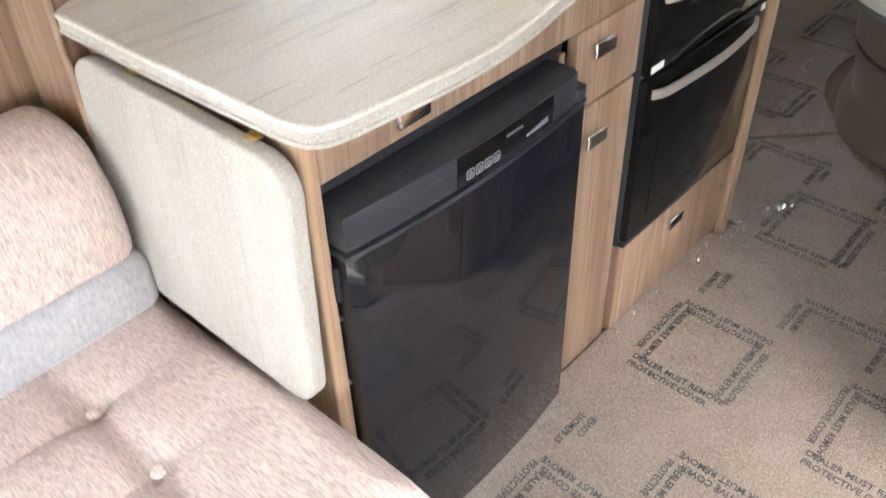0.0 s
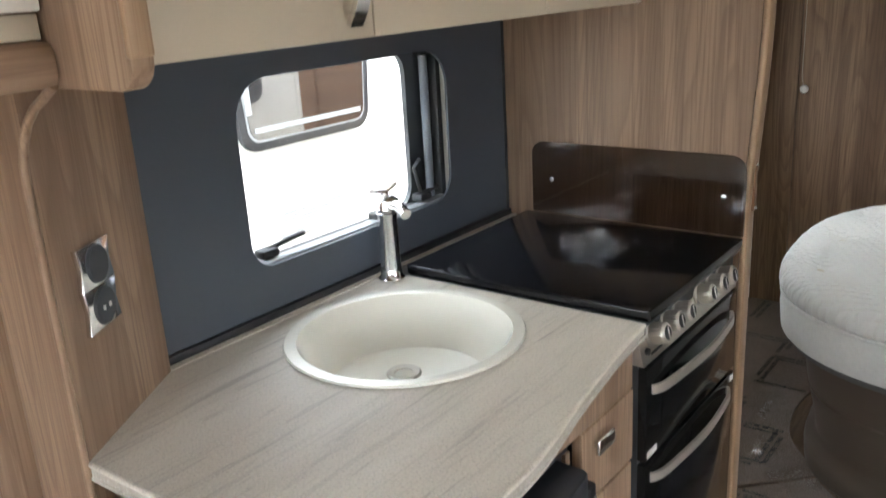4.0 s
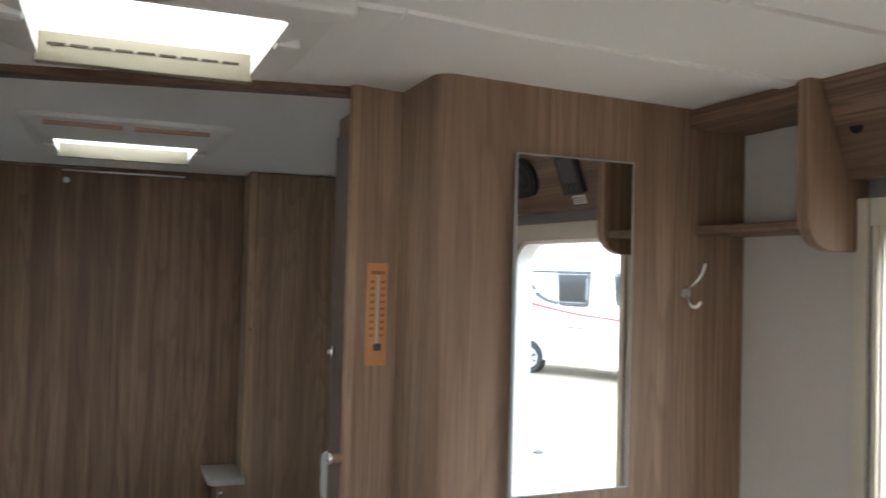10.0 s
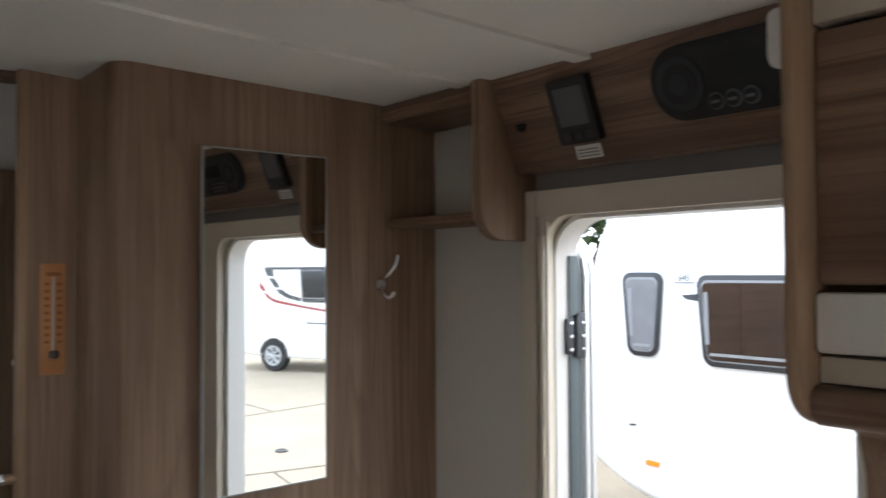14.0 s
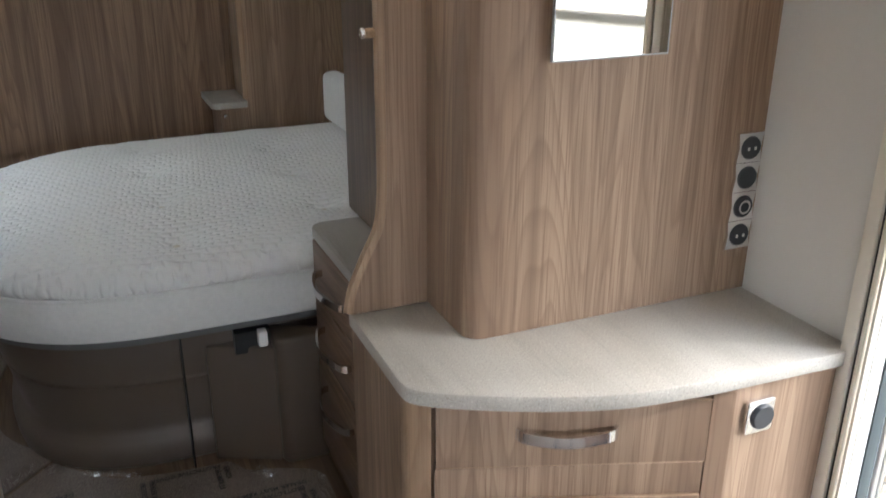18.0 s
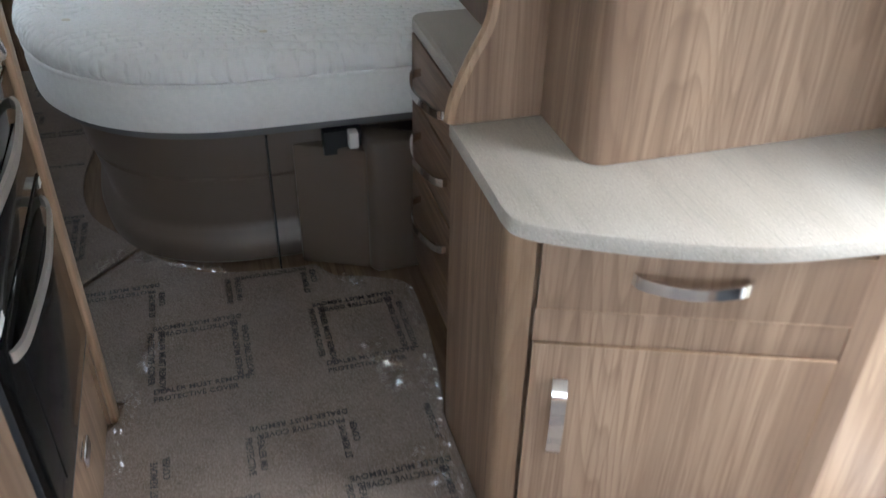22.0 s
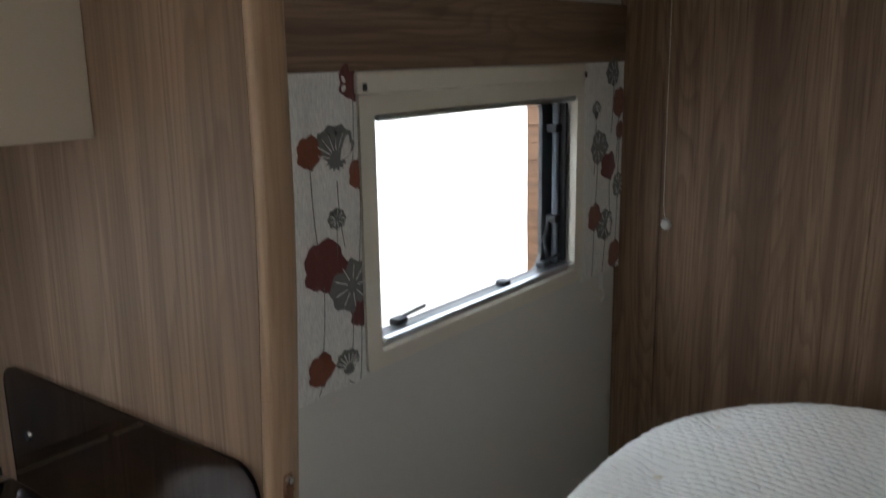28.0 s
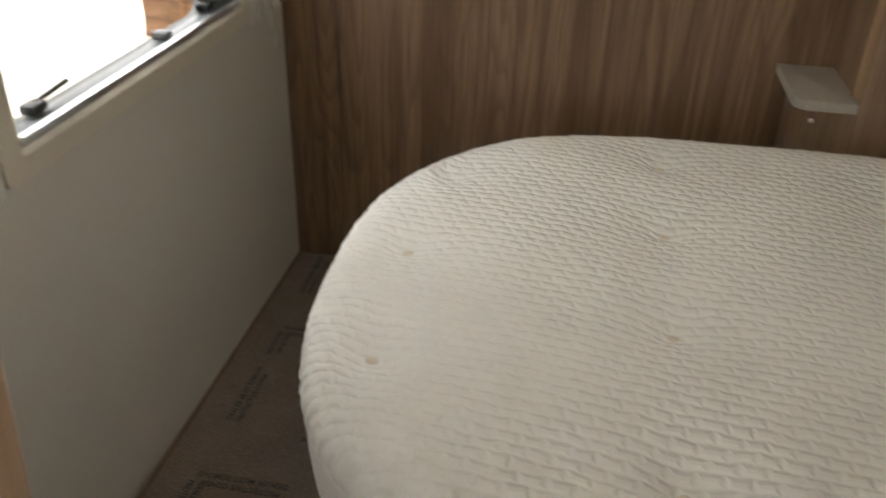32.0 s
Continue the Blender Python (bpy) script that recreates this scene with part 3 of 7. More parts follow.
def caravan_window(name, y0, y1, z0, z1, label, r=0.07):
    """A top-hung double acrylic window: rubber seal, pane with a dark rim, catches and stays."""
    w = thing(name, (-0.02, (y0 + y1) / 2, z0), label, "window")
    w["kind"] = "structure"
    part("seal", hollow((y0 - 0.01, z0 - 0.01, y1 + 0.01, z1 + 0.01), (y0 + 0.012, z0 + 0.012, y1 - 0.012, z1 - 0.012), "x", -0.052, -0.03, r, r - 0.02), BLACK_TRIM, w, "black rubber seal")
    part("rim", hollow((y0 - 0.02, z0 - 0.02, y1 + 0.02, z1 + 0.02), (y0 + 0.004, z0 + 0.004, y1 - 0.075, z1 - 0.004), "x", -0.066, -0.054, r + 0.01, r - 0.02), VAN_GREY, w, "dark printed rim of the pane")
    pane = part("pane", prism(rounded(y0 - 0.015, z0 - 0.015, y1 + 0.015, z1 + 0.015, r), "x", -0.0605, -0.0575), GLASS, w, smooth=False)
    pane.visible_shadow = False
    if y0 > 3:
        part("channel", box(-0.034, y0 + 0.002, z0 + 0.001, -0.001, y1 - 0.002, z0 + 0.014, 0.003), plain("channel_slate", (0.085, 0.092, 0.10), 0.45), w, "slate grey lower channel")
    else:
        part("channel", box(-0.03, y0 + 0.01, z0 + 0.002, -0.004, y1 - 0.01, z0 + 0.016, 0.003), plain("channel_grey", (0.30, 0.31, 0.32), 0.4, 0.3), w, "grey aluminium channel")
    part("side_rail", tube([(-0.030, y1 - 0.040, z0 + 0.02), (-0.030, y1 - 0.040, z1 - 0.02)], 0.010), plain("blue_grey_plastic", (0.16, 0.18, 0.21), 0.35), w, "blue-grey stay rail")
    for f in (0.30, 0.82) if y0 > 3 else ():
        part("stay_clamp", box(-0.048, y1 - 0.064, z0 + f * (z1 - z0) - 0.012, -0.016, y1 - 0.026, z0 + f * (z1 - z0) + 0.012, 0.004), BLACK_TRIM, w, "black stay clamp")
    part("stay_arm", tube([(-0.040, y1 - 0.06, z0 + 0.03), (-0.044, y1 - 0.075, z0 + 0.09), (-0.040, y1 - 0.058, z0 + 0.3 * (z1 - z0))], 0.006), BLACK_TRIM, w, "black stay arm")
    part("side_gasket", box(-0.05, y1 - 0.026, z0 + 0.02, -0.006, y1 - 0.010, z1 - 0.02, 0.004), BLACK_TRIM, w)
    for f in (0.12, 0.88):
        y = y0 + f * (y1 - y0)
        part("catch", join(box(-0.045, y - 0.02, z0 + 0.016, -0.015, y + 0.02, z0 + 0.034, 0.006), tube([(-0.03, y, z0 + 0.03), (-0.02, y + 0.05, z0 + 0.040), (-0.02, y + 0.085, z0 + 0.042)], 0.005)), BLACK_TRIM, w, "black catch lever")
    y = y0 + 0.62 * (y1 - y0)
    part("catch", box(-0.04, y - 0.016, z0 + 0.012, -0.006, y + 0.016, z0 + 0.03, 0.006), DARK_PLASTIC, w)
    return w


caravan_window("window_1", KWIN[0], KWIN[1], KWIN[2], KWIN[3], "kitchen window with dark rim and black catches")
caravan_window("window_2", BWIN[0], BWIN[1], BWIN[2], BWIN[3], "bedroom window with black stays and catches")

# wedge panel at the end of the worktop with the sockets
wedge = thing("corner_panel", (0.09, 1.35, 0.0), "light timber corner panel with a rounded trim", "wall panel")
wedge["kind"] = "structure"
a, b = Vector((0.168, 1.252)), Vector((0.030, 1.475))
part("face", prism([(a.x, a.y), (b.x, b.y), (0.001, 1.475), (0.001, 1.252)], "z", 0.0, 1.40), WOOD, wedge, smooth=False)
part("trim_post", tube([(0.166, 1.246, 0.0), (0.166, 1.246, 1.26)] + [(0.166 + 0.11 * (1 - math.cos(radians(t))), 1.246, 1.26 + 0.115 * math.sin(radians(t))) for t in (15, 30, 45, 60, 72)] + [(0.262, 1.250, 1.384)], 0.0055), WOOD, wedge, "curved solid timber lipping")


part("lounge_face", box(0.001, 0.62, 0.40, 0.009, 1.2515, 1.40), WOOD, wedge, smooth=False)


def wall_socket(name, at, turn, count, label, group="", wide=1.0):
    """A row of chrome-framed sockets on a wall that faces -y before the turn; the row runs upwards."""
    t = thing(name, (0, 0, 0), label, "socket", group)
    pitch = 0.058
    for k in range(count):
        z = (k - (count - 1) / 2) * pitch
        wavy = smooth_line([(-0.030 * wide, z - 0.029), (-0.026 * wide, z), (-0.030 * wide, z + 0.029), (0.030 * wide, z + 0.029), (0.026 * wide, z), (0.030 * wide, z - 0.029)], 1, True)
        f = part("plate", prism([(p[0], p[1]) for p in wavy], "y", -0.009, 0.0, 0.002), CHROME, t, "chrome plate")
        part("insert", lathe([(0.0, -0.0125), (0.021 * wide ** 0.5, -0.0125), (0.0225 * wide ** 0.5, -0.009)], (0, 0, z), "y", 24), DARK_PLASTIC, t, "dark round insert")
        kind = k % 3
        if kind == 0:
            part("pin", join(box(-0.010, -0.0145, z - 0.004, -0.006, -0.012, z + 0.002), box(0.006, -0.0145, z - 0.004, 0.010, -0.012, z + 0.002)), PLASTIC_W, t)
        elif kind == 1 and count > 2:
            part("ring", lathe([(0.010, -0.0128), (0.010, -0.0155), (0.014, -0.0155), (0.014, -0.0128)], (0, 0, z), "y", 20), CHROME, t)
    t.location = at
    t.rotation_euler = (0, 0, radians(turn))
    return t


mid = a.lerp(b, 0.33)
ang = math.degrees(math.atan2((b - a).y, (b - a).x))
wall_socket("double_socket", (mid.x + 0.001, mid.y + 0.001, 1.112), ang, 2, "chrome double socket on the timber corner panel", "sockets", 1.4)

# worktop with sink
OUT = smooth_line([(0.168, 1.252), (0.40, 1.256), (0.56, 1.262)], 4)
CURVE = smooth_line([(0.596, 1.264), (0.627, 1.274), (0.641, 1.303), (0.648, 1.37), (0.654, 1.43), (0.656, 1.50), (0.652, 1.56), (0.642, 1.627), (0.626, 1.71), (0.612, 1.80), (0.600, 1.885), (0.590, 1.985), (0.588, 2.014)], 5)
poly = [(p[0], p[1]) for p in OUT[:-1] + CURVE] + [(0.03, 2.014), (0.03, 1.475)]
SX, SY, SR = 0.263, 1.778, 0.205


def slab_with_bowl(poly, cx, cy, rx, z0, z1, n=48):
    """A worktop slab with a round cut-out."""
    bm = bmesh.new()
    hole = [(cx + rx * math.cos(2 * math.pi * k / n), cy + rx * math.sin(2 * math.pi * k / n)) for k in range(n)]
    loops = []
    for z in (z0, z1):
        o = [bm.verts.new((x, y, z)) for x, y in poly]
        h = [bm.verts.new((x, y, z)) for x, y in hole]
        eo = [bm.edges.new((o[i], o[(i + 1) % len(o)])) for i in range(len(o))]
        eh = [bm.edges.new((h[i], h[(i + 1) % n])) for i in range(n)]
        bmesh.ops.triangle_fill(bm, use_beauty=True, edges=eo + eh)
        loops.append((o, h))
    for ring0, ring1 in zip(loops[0], loops[1]):
        m = len(ring0)
        for i in range(m):
            bm.faces.new((ring0[i], ring0[(i + 1) % m], ring1[(i + 1) % m], ring1[i]))
    return bm


wt = slab_with_bowl(poly, SX, SY, SR - 0.012, 0.872, 0.900)
worktop = thing("worktop", (0.35, 1.65, 0.868), "cream and grey stone-effect worktop with a curved front edge", "worktop")
part("slab", wt, STONE, worktop, smooth=False)
rim_line = [(p[0], p[1]) for p in OUT[:-1] + CURVE]
edge_out = [(x + 0.0016 * (1 if k > 4 else 0), y - 0.0016 * (1 if k <= 12 else 0)) for k, (x, y) in enumerate(rim_line)]
part("front_edging", prism(edge_out + rim_line[::-1], "z", 0.8732, 0.8992), STONE_UP_SHADED, worktop, "stone-effect edging strip")
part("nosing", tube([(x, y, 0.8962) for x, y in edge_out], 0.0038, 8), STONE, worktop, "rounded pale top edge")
part("lower_nosing", tube([(x, y, 0.8758) for x, y in edge_out], 0.0034, 8), STONE_UP_SHADED, worktop)
solid("trim_worktop_back", box(0.003, 1.475, 0.896, 0.03, PY, 0.902), STONE, "stone-effect upstand strip behind the worktop", "trim", "structure")
sink = thing("sink", (SX, SY, 0.73), "cream composite round sink with a wide rim", "sink")
part("bowl", lathe([(SR, 0.902), (SR - 0.002, 0.9055), (SR - 0.010, 0.9065), (SR - 0.022, 0.905), (SR - 0.028, 0.895), (SR - 0.046, 0.85), (SR - 0.066, 0.812), (SR - 0.10, 0.799), (0.0, 0.796), (0.0, 0.786), (0.07, 0.787), (SR - 0.06, 0.80), (SR - 0.024, 0.87), (SR - 0.014, 0.90), (SR - 0.006, 0.9015)], (SX, SY, 0), "z", 56), SINK, sink)
part("drain", lathe([(0.0, 0.7985), (0.016, 0.7985), (0.017, 0.801), (0.029, 0.8025), (0.032, 0.800), (0.032, 0.795)], (SX - 0.045, SY + 0.04, 0), "z", 28), STEEL, sink, "steel waste")

tap = thing("tap", (0.062, 1.975, 0.90), "chrome mixer tap with a small lever on top", "tap")
tx, ty = 0.064, 1.978
part("column", lathe([(0.0, 0.9), (0.026, 0.9), (0.027, 0.906), (0.022, 0.912), (0.0205, 0.93), (0.0195, 1.03), (0.022, 1.04), (0.0, 1.042)], (tx, ty, 0), "z", 24), CHROME, tap)
part("head", lathe([(0.0, 1.0405), (0.02, 1.0405), (0.026, 1.05), (0.024, 1.066), (0.014, 1.074), (0.0, 1.075)], (tx, ty, 0), "z", 24), CHROME, tap)
part("spout", tube([(tx + 0.01, ty - 0.004, 1.055), (tx + 0.05, ty - 0.02, 1.062), (tx + 0.075, ty - 0.03, 1.052)], 0.011), CHROME, tap)
part("lever", join(tube([(tx, ty, 1.07), (tx - 0.002, ty - 0.004, 1.084)], 0.008), tube([(tx, ty, 1.084), (tx + 0.01, ty - 0.03, 1.09), (tx + 0.014, ty - 0.05, 1.094)], 0.009, flat=0.5), tube([(tx, ty, 1.082), (tx + 0.004, ty + 0.026, 1.094)], 0.005)), CHROME, tap)

# folding flap on the end of the kitchen
flap = thing("folding_flap", (0.36, 1.267, 0.425), "stone-effect fold-down worktop flap hanging on brass hinges", "table flap")
bm = prism(rounded(0.165, 0.482, 0.602, 0.846, 0.045, 8), "y", 1.250, 1.276, 0.005, 3)
for v in bm.verts:
    v.co.y -= 0.045 * (0.846 - v.co.z)
part("board", bm, STONE_UP_SHADED, flap)
for x in (0.285, 0.525):
    part("hinge", join(box(x - 0.010, 1.266, 0.8455, x + 0.010, 1.279, 0.8485, 0.001), box(x - 0.004, 1.272, 0.8485, x + 0.004, 1.287, 0.872), tube([(x - 0.014, 1.275, 0.860), (x + 0.014, 1.275, 0.860)], 0.004, 8)), BRASS, flap, "brass hinge")


def pull(name_label, at, parent, tilt=0):
    """A short square chrome pull."""
    x, y, z = at
    return part("handle", join(box(x - 0.001, y - 0.020, z - 0.006, x + 0.010, y + 0.022, z + 0.007, 0.003), box(x + 0.008, y - 0.029, z - 0.0135, x + 0.017, y + 0.029, z + 0.0135, 0.004, 3)), CHROME, parent, name_label)


FX = 0.569
base = thing("kitchen_cabinet", (0.3, 1.65, 0), "light timber kitchen base cabinet round the fridge", "cabinet")
part("end_panel", prism(rounded(0.02, 1.287, 0.572, 1.306, 0.0), "z", 0, 0.871), WOOD, base, smooth=False)
part("end_lipping", prism(rounded(0.5725, 1.284, 0.586, 1.309, (0.004, 0.006, 0.006, 0.004)), "z", 0.02, 0.871), EDGE, base, "solid timber lipping")
part("plinth", box(0.48, 1.84, 0.0, FX - 0.019, 2.024, 0.04), WOOD_H, base)
part("top_rail", box(FX - 0.018, 1.310, 0.775, FX, 2.016, 0.871, 0.002), WOOD, base)
part("divider", box(0.02, 1.812, 0.02, FX - 0.019, 1.826, 0.74), WOOD, base, smooth=False)
drawer = part("drawer_front", box(FX - 0.018, 1.829, 0.637, FX + 0.002, 2.016, 0.773, 0.003), WOOD, base)
pull("chrome pull", (FX, 1.889, 0.736), drawer)
door = part("door", box(FX - 0.018, 1.829, 0.004, FX, 2.016, 0.629, 0.003), WOOD, base)
pull("chrome pull", (FX, 1.890, 0.569), door)
pull("chrome pull", (FX, 1.463, 0.812), base)
low = part("lower_drawer", box(FX - 0.012, 2.030, 0.004, FX + 0.008, PY - 0.006, 0.238, 0.003), WOOD, base)
pull("chrome pull", (FX + 0.006, 2.246, 0.19), low)

# fridge
fr = thing("fridge", (0.45, 1.56, 0.03), "black built-in fridge with a bowed glossy door", "fridge")


XF = 0.605  # front of the door at its edges


def bow(y, bulge=0.017, y0=1.31, y1=1.808):
    t = (y - y0) / (y1 - y0)
    return 4 * bulge * t * (1 - t)


ys = [1.312 + (1.806 - 1.312) * k / 20 for k in range(21)]
part("body", box(0.05, 1.312, 0.03, 0.545, 1.808, 0.742), DARK_PLASTIC, fr, smooth=False)
part("door", prism([(0.548, 1.806), (0.548, 1.312)] + [(XF + bow(y), y) for y in ys], "z", 0.02, 0.683, 0.002), FRIDGE_BLACK, fr, "glossy black bowed door")
part("door_edge", prism([(0.548, 1.8065), (0.548, 1.3115)] + [(XF + 0.003 + bow(y), y) for y in ys], "z", 0.6835, 0.692, 0.001), FRIDGE_HEAD, fr)
scoop = [(1.335 + 0.072 * k / 12, 0.682 - 0.030 * math.sin(math.pi * k / 12) ** 0.6) for k in range(13)]
bm = bmesh.new()
upper = [bm.verts.new((XF + 0.0015 + bow(y), y, 0.682)) for y, z in scoop]
lower = [bm.verts.new((XF + 0.0015 + bow(y), y, z - 0.0005)) for y, z in scoop]
for k in range(12):
    bm.faces.new((upper[k], upper[k + 1], lower[k + 1], lower[k]))
bmesh.ops.extrude_face_region(bm, geom=bm.faces[:])
part("finger_recess", bm, BLACK_TRIM, fr, "black finger recess at the door's top")
part("control_head", prism([(0.548, 1.778), (0.548, 1.312)] + [(XF + 0.004 + bow(y), y) for y in ys if y < 1.76] + [(XF + 0.006, 1.772), (XF - 0.004, 1.778)], "z", 0.700, 0.751, 0.003), FRIDGE_HEAD, fr, "charcoal control head")
part("top_cover", prism([(0.50, 1.808), (0.50, 1.314), (0.556, 1.314), (0.560, 1.55), (0.556, 1.808)], "z", 0.7512, 0.772, 0.002), BLACK_TRIM, fr)
part("hinge_cap", prism(rounded(0.552, 1.780, XF + 0.004, 1.807, (0, 0.008, 0.008, 0)), "z", 0.693, 0.714, 0.002), BLACK_TRIM, fr)
mid_y = [1.492 + 0.208 * k / 10 for k in range(11)]
pan = part("control_panel", prism([(0.55, 1.70), (0.55, 1.492)] + [(XF + 0.0055 + bow(y), y) for y in mid_y], "z", 0.7025, 0.7485, 0.001), BLACK_GLASS, fr, "gloss black control panel")
GLYPH = material("pale_print", (0.24, 0.25, 0.26), 0.5)
for k in range(4):
    y = 1.507 + 0.0175 * k
    part("button", hollow((y, 0.708, y + 0.0145, 0.7225), (y + 0.0012, 0.7091, y + 0.0134, 0.7214), "x", XF + 0.0058 + bow(y + 0.007), XF + 0.0065 + bow(y + 0.007), 0.003, 0.002, 3), GLYPH, pan, "outlined touch button")
    part("sign", lathe([(0.002, 0.0), (0.004, 0.0), (0.004, 0.0006)], (XF + 0.0062 + bow(y + 0.007), y + 0.0072, 0.7152), "x", 8), GLYPH, pan)
for k in range(8):
    y = 1.634 + 0.0066 * k
    part("mark", box(XF + 0.0058 + bow(y), y, 0.713, XF + 0.0064 + bow(y), y + 0.0042, 0.717 + 0.0007 * k), GLYPH, pan)
part("maker_mark", join(*[box(XF + 0.0058 + bow(1.6), 1.588 + 0.0052 * k, 0.734, XF + 0.0064 + bow(1.6), 1.5915 + 0.0052 * k, 0.738) for k in range(7)]), GLYPH, pan, "pale maker's mark as bars")
part("hinge", join(box(0.575, 1.3085, 0.635, 0.592, 1.3115, 0.67), lathe([(0, 0.615), (0.006, 0.615), (0.006, 0.67), (0, 0.67)], (0.585, 1.3105, 0), "z", 10)), BLACK_TRIM, fr)
for z in (0.14, 0.3, 0.46, 0.58):
    part("screw", lathe([(0, -0.003), (0.004, -0.002), (0.004, 0.0)], (0.582, 1.3118, z), "y", 8), STEEL, fr)

# cooker with glass hob
ck = thing("cooker", (0.33, 2.26, 0.24), "black and steel cooker with double oven and knobs", "cooker")
C0, C1 = 2.022, PY - 0.004
part("body", box(0.07, C0 + 0.002, 0.245, 0.575, C1 - 0.002, 0.895), DARK_PLASTIC, ck, smooth=False)
part("hob_glass", prism(rounded(0.066, C0 - 0.001, 0.596, C1 - 0.006, 0.006), "z", 0.899, 0.919, 0.002), BLACK_GLASS, ck, "black glass hob lid")
part("hob_edge", box(0.570, C0, 0.8925, 0.592, C1 - 0.006, 0.8985, 0.001), DARK_PLASTIC, ck)
LEAN = math.atan2(0.018, 0.077)


def leaned(bm, y):
    """Turns a knob's piece to stand square on the leaning fascia."""
    bmesh.ops.rotate(bm, cent=(0.575, y, 0.858), matrix=Matrix.Rotation(-LEAN, 3, "Y"), verts=bm.verts)
    return bm


part("fascia", prism([(0.550, 0.812), (0.5855, 0.812), (0.5670, 0.892), (0.550, 0.892)], "y", C0 + 0.001, C1 - 0.001, 0.002), STEEL, ck, "brushed steel fascia")
for y in (2.07, 2.132, 2.184, 2.291, 2.353, 2.407):
    kn = part("knob", leaned(lathe([(0.0, 0.0), (0.0222, 0.0), (0.0222, 0.004), (0.0182, 0.006), (0.0177, 0.031), (0.0155, 0.0345), (0.0, 0.0345)], (0.575, y, 0.858), "x", 22), y), STEEL, ck, "brushed steel control knob")
    for k in range(16):
        q = 2 * math.pi * k / 16
        part("rib", leaned(box(0.583, y + 0.0180 * math.cos(q) - 0.0014, 0.858 + 0.0180 * math.sin(q) - 0.0014, 0.606, y + 0.0180 * math.cos(q) + 0.0014, 0.858 + 0.0180 * math.sin(q) + 0.0014), y), STEEL, kn)
    part("face", leaned(lathe([(0.0, 0.0), (0.0125, 0.0), (0.013, -0.002)], (0.6102, y, 0.858), "x", 20), y), BLACK_TRIM, kn, "black knob face")
    part("pointer", leaned(box(0.6098, y - 0.0024, 0.8475, 0.6116, y + 0.0024, 0.8685), y), CHROME, kn)
part("igniter", lathe([(0, 0), (0.007, 0), (0.006, 0.006), (0, 0.006)], (0.580, 2.045, 0.834), "x", 14), BLACK_TRIM, ck)
part("legend", join(*[box(0.580, 2.06 + 0.004 * k, 0.822, 0.5845, 2.0625 + 0.004 * k, 0.8265) for k in range(12)]), BLACK_TRIM, ck, "small printed marks as bars")
for nm, z0, z1, hz in (("grill_door", 0.625, 0.808, 0.765), ("oven_door", 0.262, 0.617, 0.588)):
    d = part(nm, box(0.56, C0 + 0.003, z0, 0.591, C1 - 0.008, z1, 0.004), OVEN_GLASS, ck, "black glass oven door")
    part("window", box(0.5905, C0 + 0.07, z0 + 0.035, 0.5925, C1 - 0.07, z1 - 0.07, 0.001), BLACK_GLASS, d, "darker viewing pane")
    part("handle", strap(smooth_line([(0.592, C0 + 0.022, hz), (0.599, C0 + 0.030, hz), (0.609, C0 + 0.07, hz), (0.619, 2.25, hz), (0.609, C1 - 0.10, hz), (0.599, C1 - 0.062, hz), (0.592, C1 - 0.054, hz)], 4), 0.017, 0.006), SATIN, d, "arched steel handle")
part("trim", box(0.564, C0 + 0.002, 0.248, 0.588, C1 - 0.002, 0.260, 0.002), BLACK_TRIM, ck)
part("badge", box(0.5915, C0 + 0.008, 0.632, 0.5928, C0 + 0.048, 0.645), PLASTIC_W, ck, "small white sticker")
part("badge", box(0.5915, C1 - 0.036, 0.60, 0.5926, C1 - 0.018, 0.614), PLASTIC_W, ck, "small white sticker")
spl = thing("splashback", (0.34, PY - 0.01, 0.92), "smoked glass splashback fixed behind the hob", "splashback")
part("sheet", prism(rounded(0.088, 0.922, 0.596, 1.092, (0.002, 0.002, 0.035, 0.03)), "y", PY - 0.013, PY - 0.008), SMOKE, spl)
for x in (0.142, 0.552):
    part("bolt", lathe([(0.0, -0.0175), (0.006, -0.0165), (0.007, -0.0135)], (x, PY, 1.004), "y", 14), CHROME, spl, "chrome fixing bolt")
part("rest", box(0.34, PY - 0.016, 1.02, 0.344, PY - 0.0135, 1.06, 0.001), GLASS, spl, "clear bumper strip")

# wall cupboards
UX = 0.357


def bow_handle(y, z0, z1, parent, x=UX):
    """A tall bowed chrome bar with a square middle foot."""
    zm = (z0 + z1) / 2
    h = part("handle", strap(smooth_line([(x + 0.006, y, z1), (x + 0.022, y, z1 - 0.03), (x + 0.036, y, zm), (x + 0.022, y, z0 + 0.03), (x + 0.006, y, z0)], 5), 0.008, 0.024), CHROME, parent, "bowed chrome handle")
    part("foot", box(x, y - 0.014, zm - 0.013, x + 0.034, y + 0.012, zm + 0.013, 0.003), CHROME, h)
    return h


CZ0, CZ1 = 1.400, 1.852
c1 = thing("wall_cupboard", (0.18, 1.47, CZ0), "cream linen-finish wall cupboard with bowed chrome handle", "cupboard", "kitchen wall cupboards")
part("carcass", box(0.002, 1.282, CZ0 + 0.004, UX - 0.02, 1.655, CZ1), WOOD, c1, smooth=False)
d = part("door", box(UX - 0.018, 1.283, CZ0, UX, 1.6555, CZ1, 0.0025), CREAM, c1)
bow_handle(1.612, 1.418, 1.59, d)
c2 = thing("microwave_cupboard", (0.18, 1.88, CZ0), "cream wall cupboard frame round a microwave", "cupboard", "kitchen wall cupboards")
part("carcass", box(0.002, 1.6565, CZ0 + 0.004, 0.10, 2.109, CZ1), WOOD, c2, smooth=False)
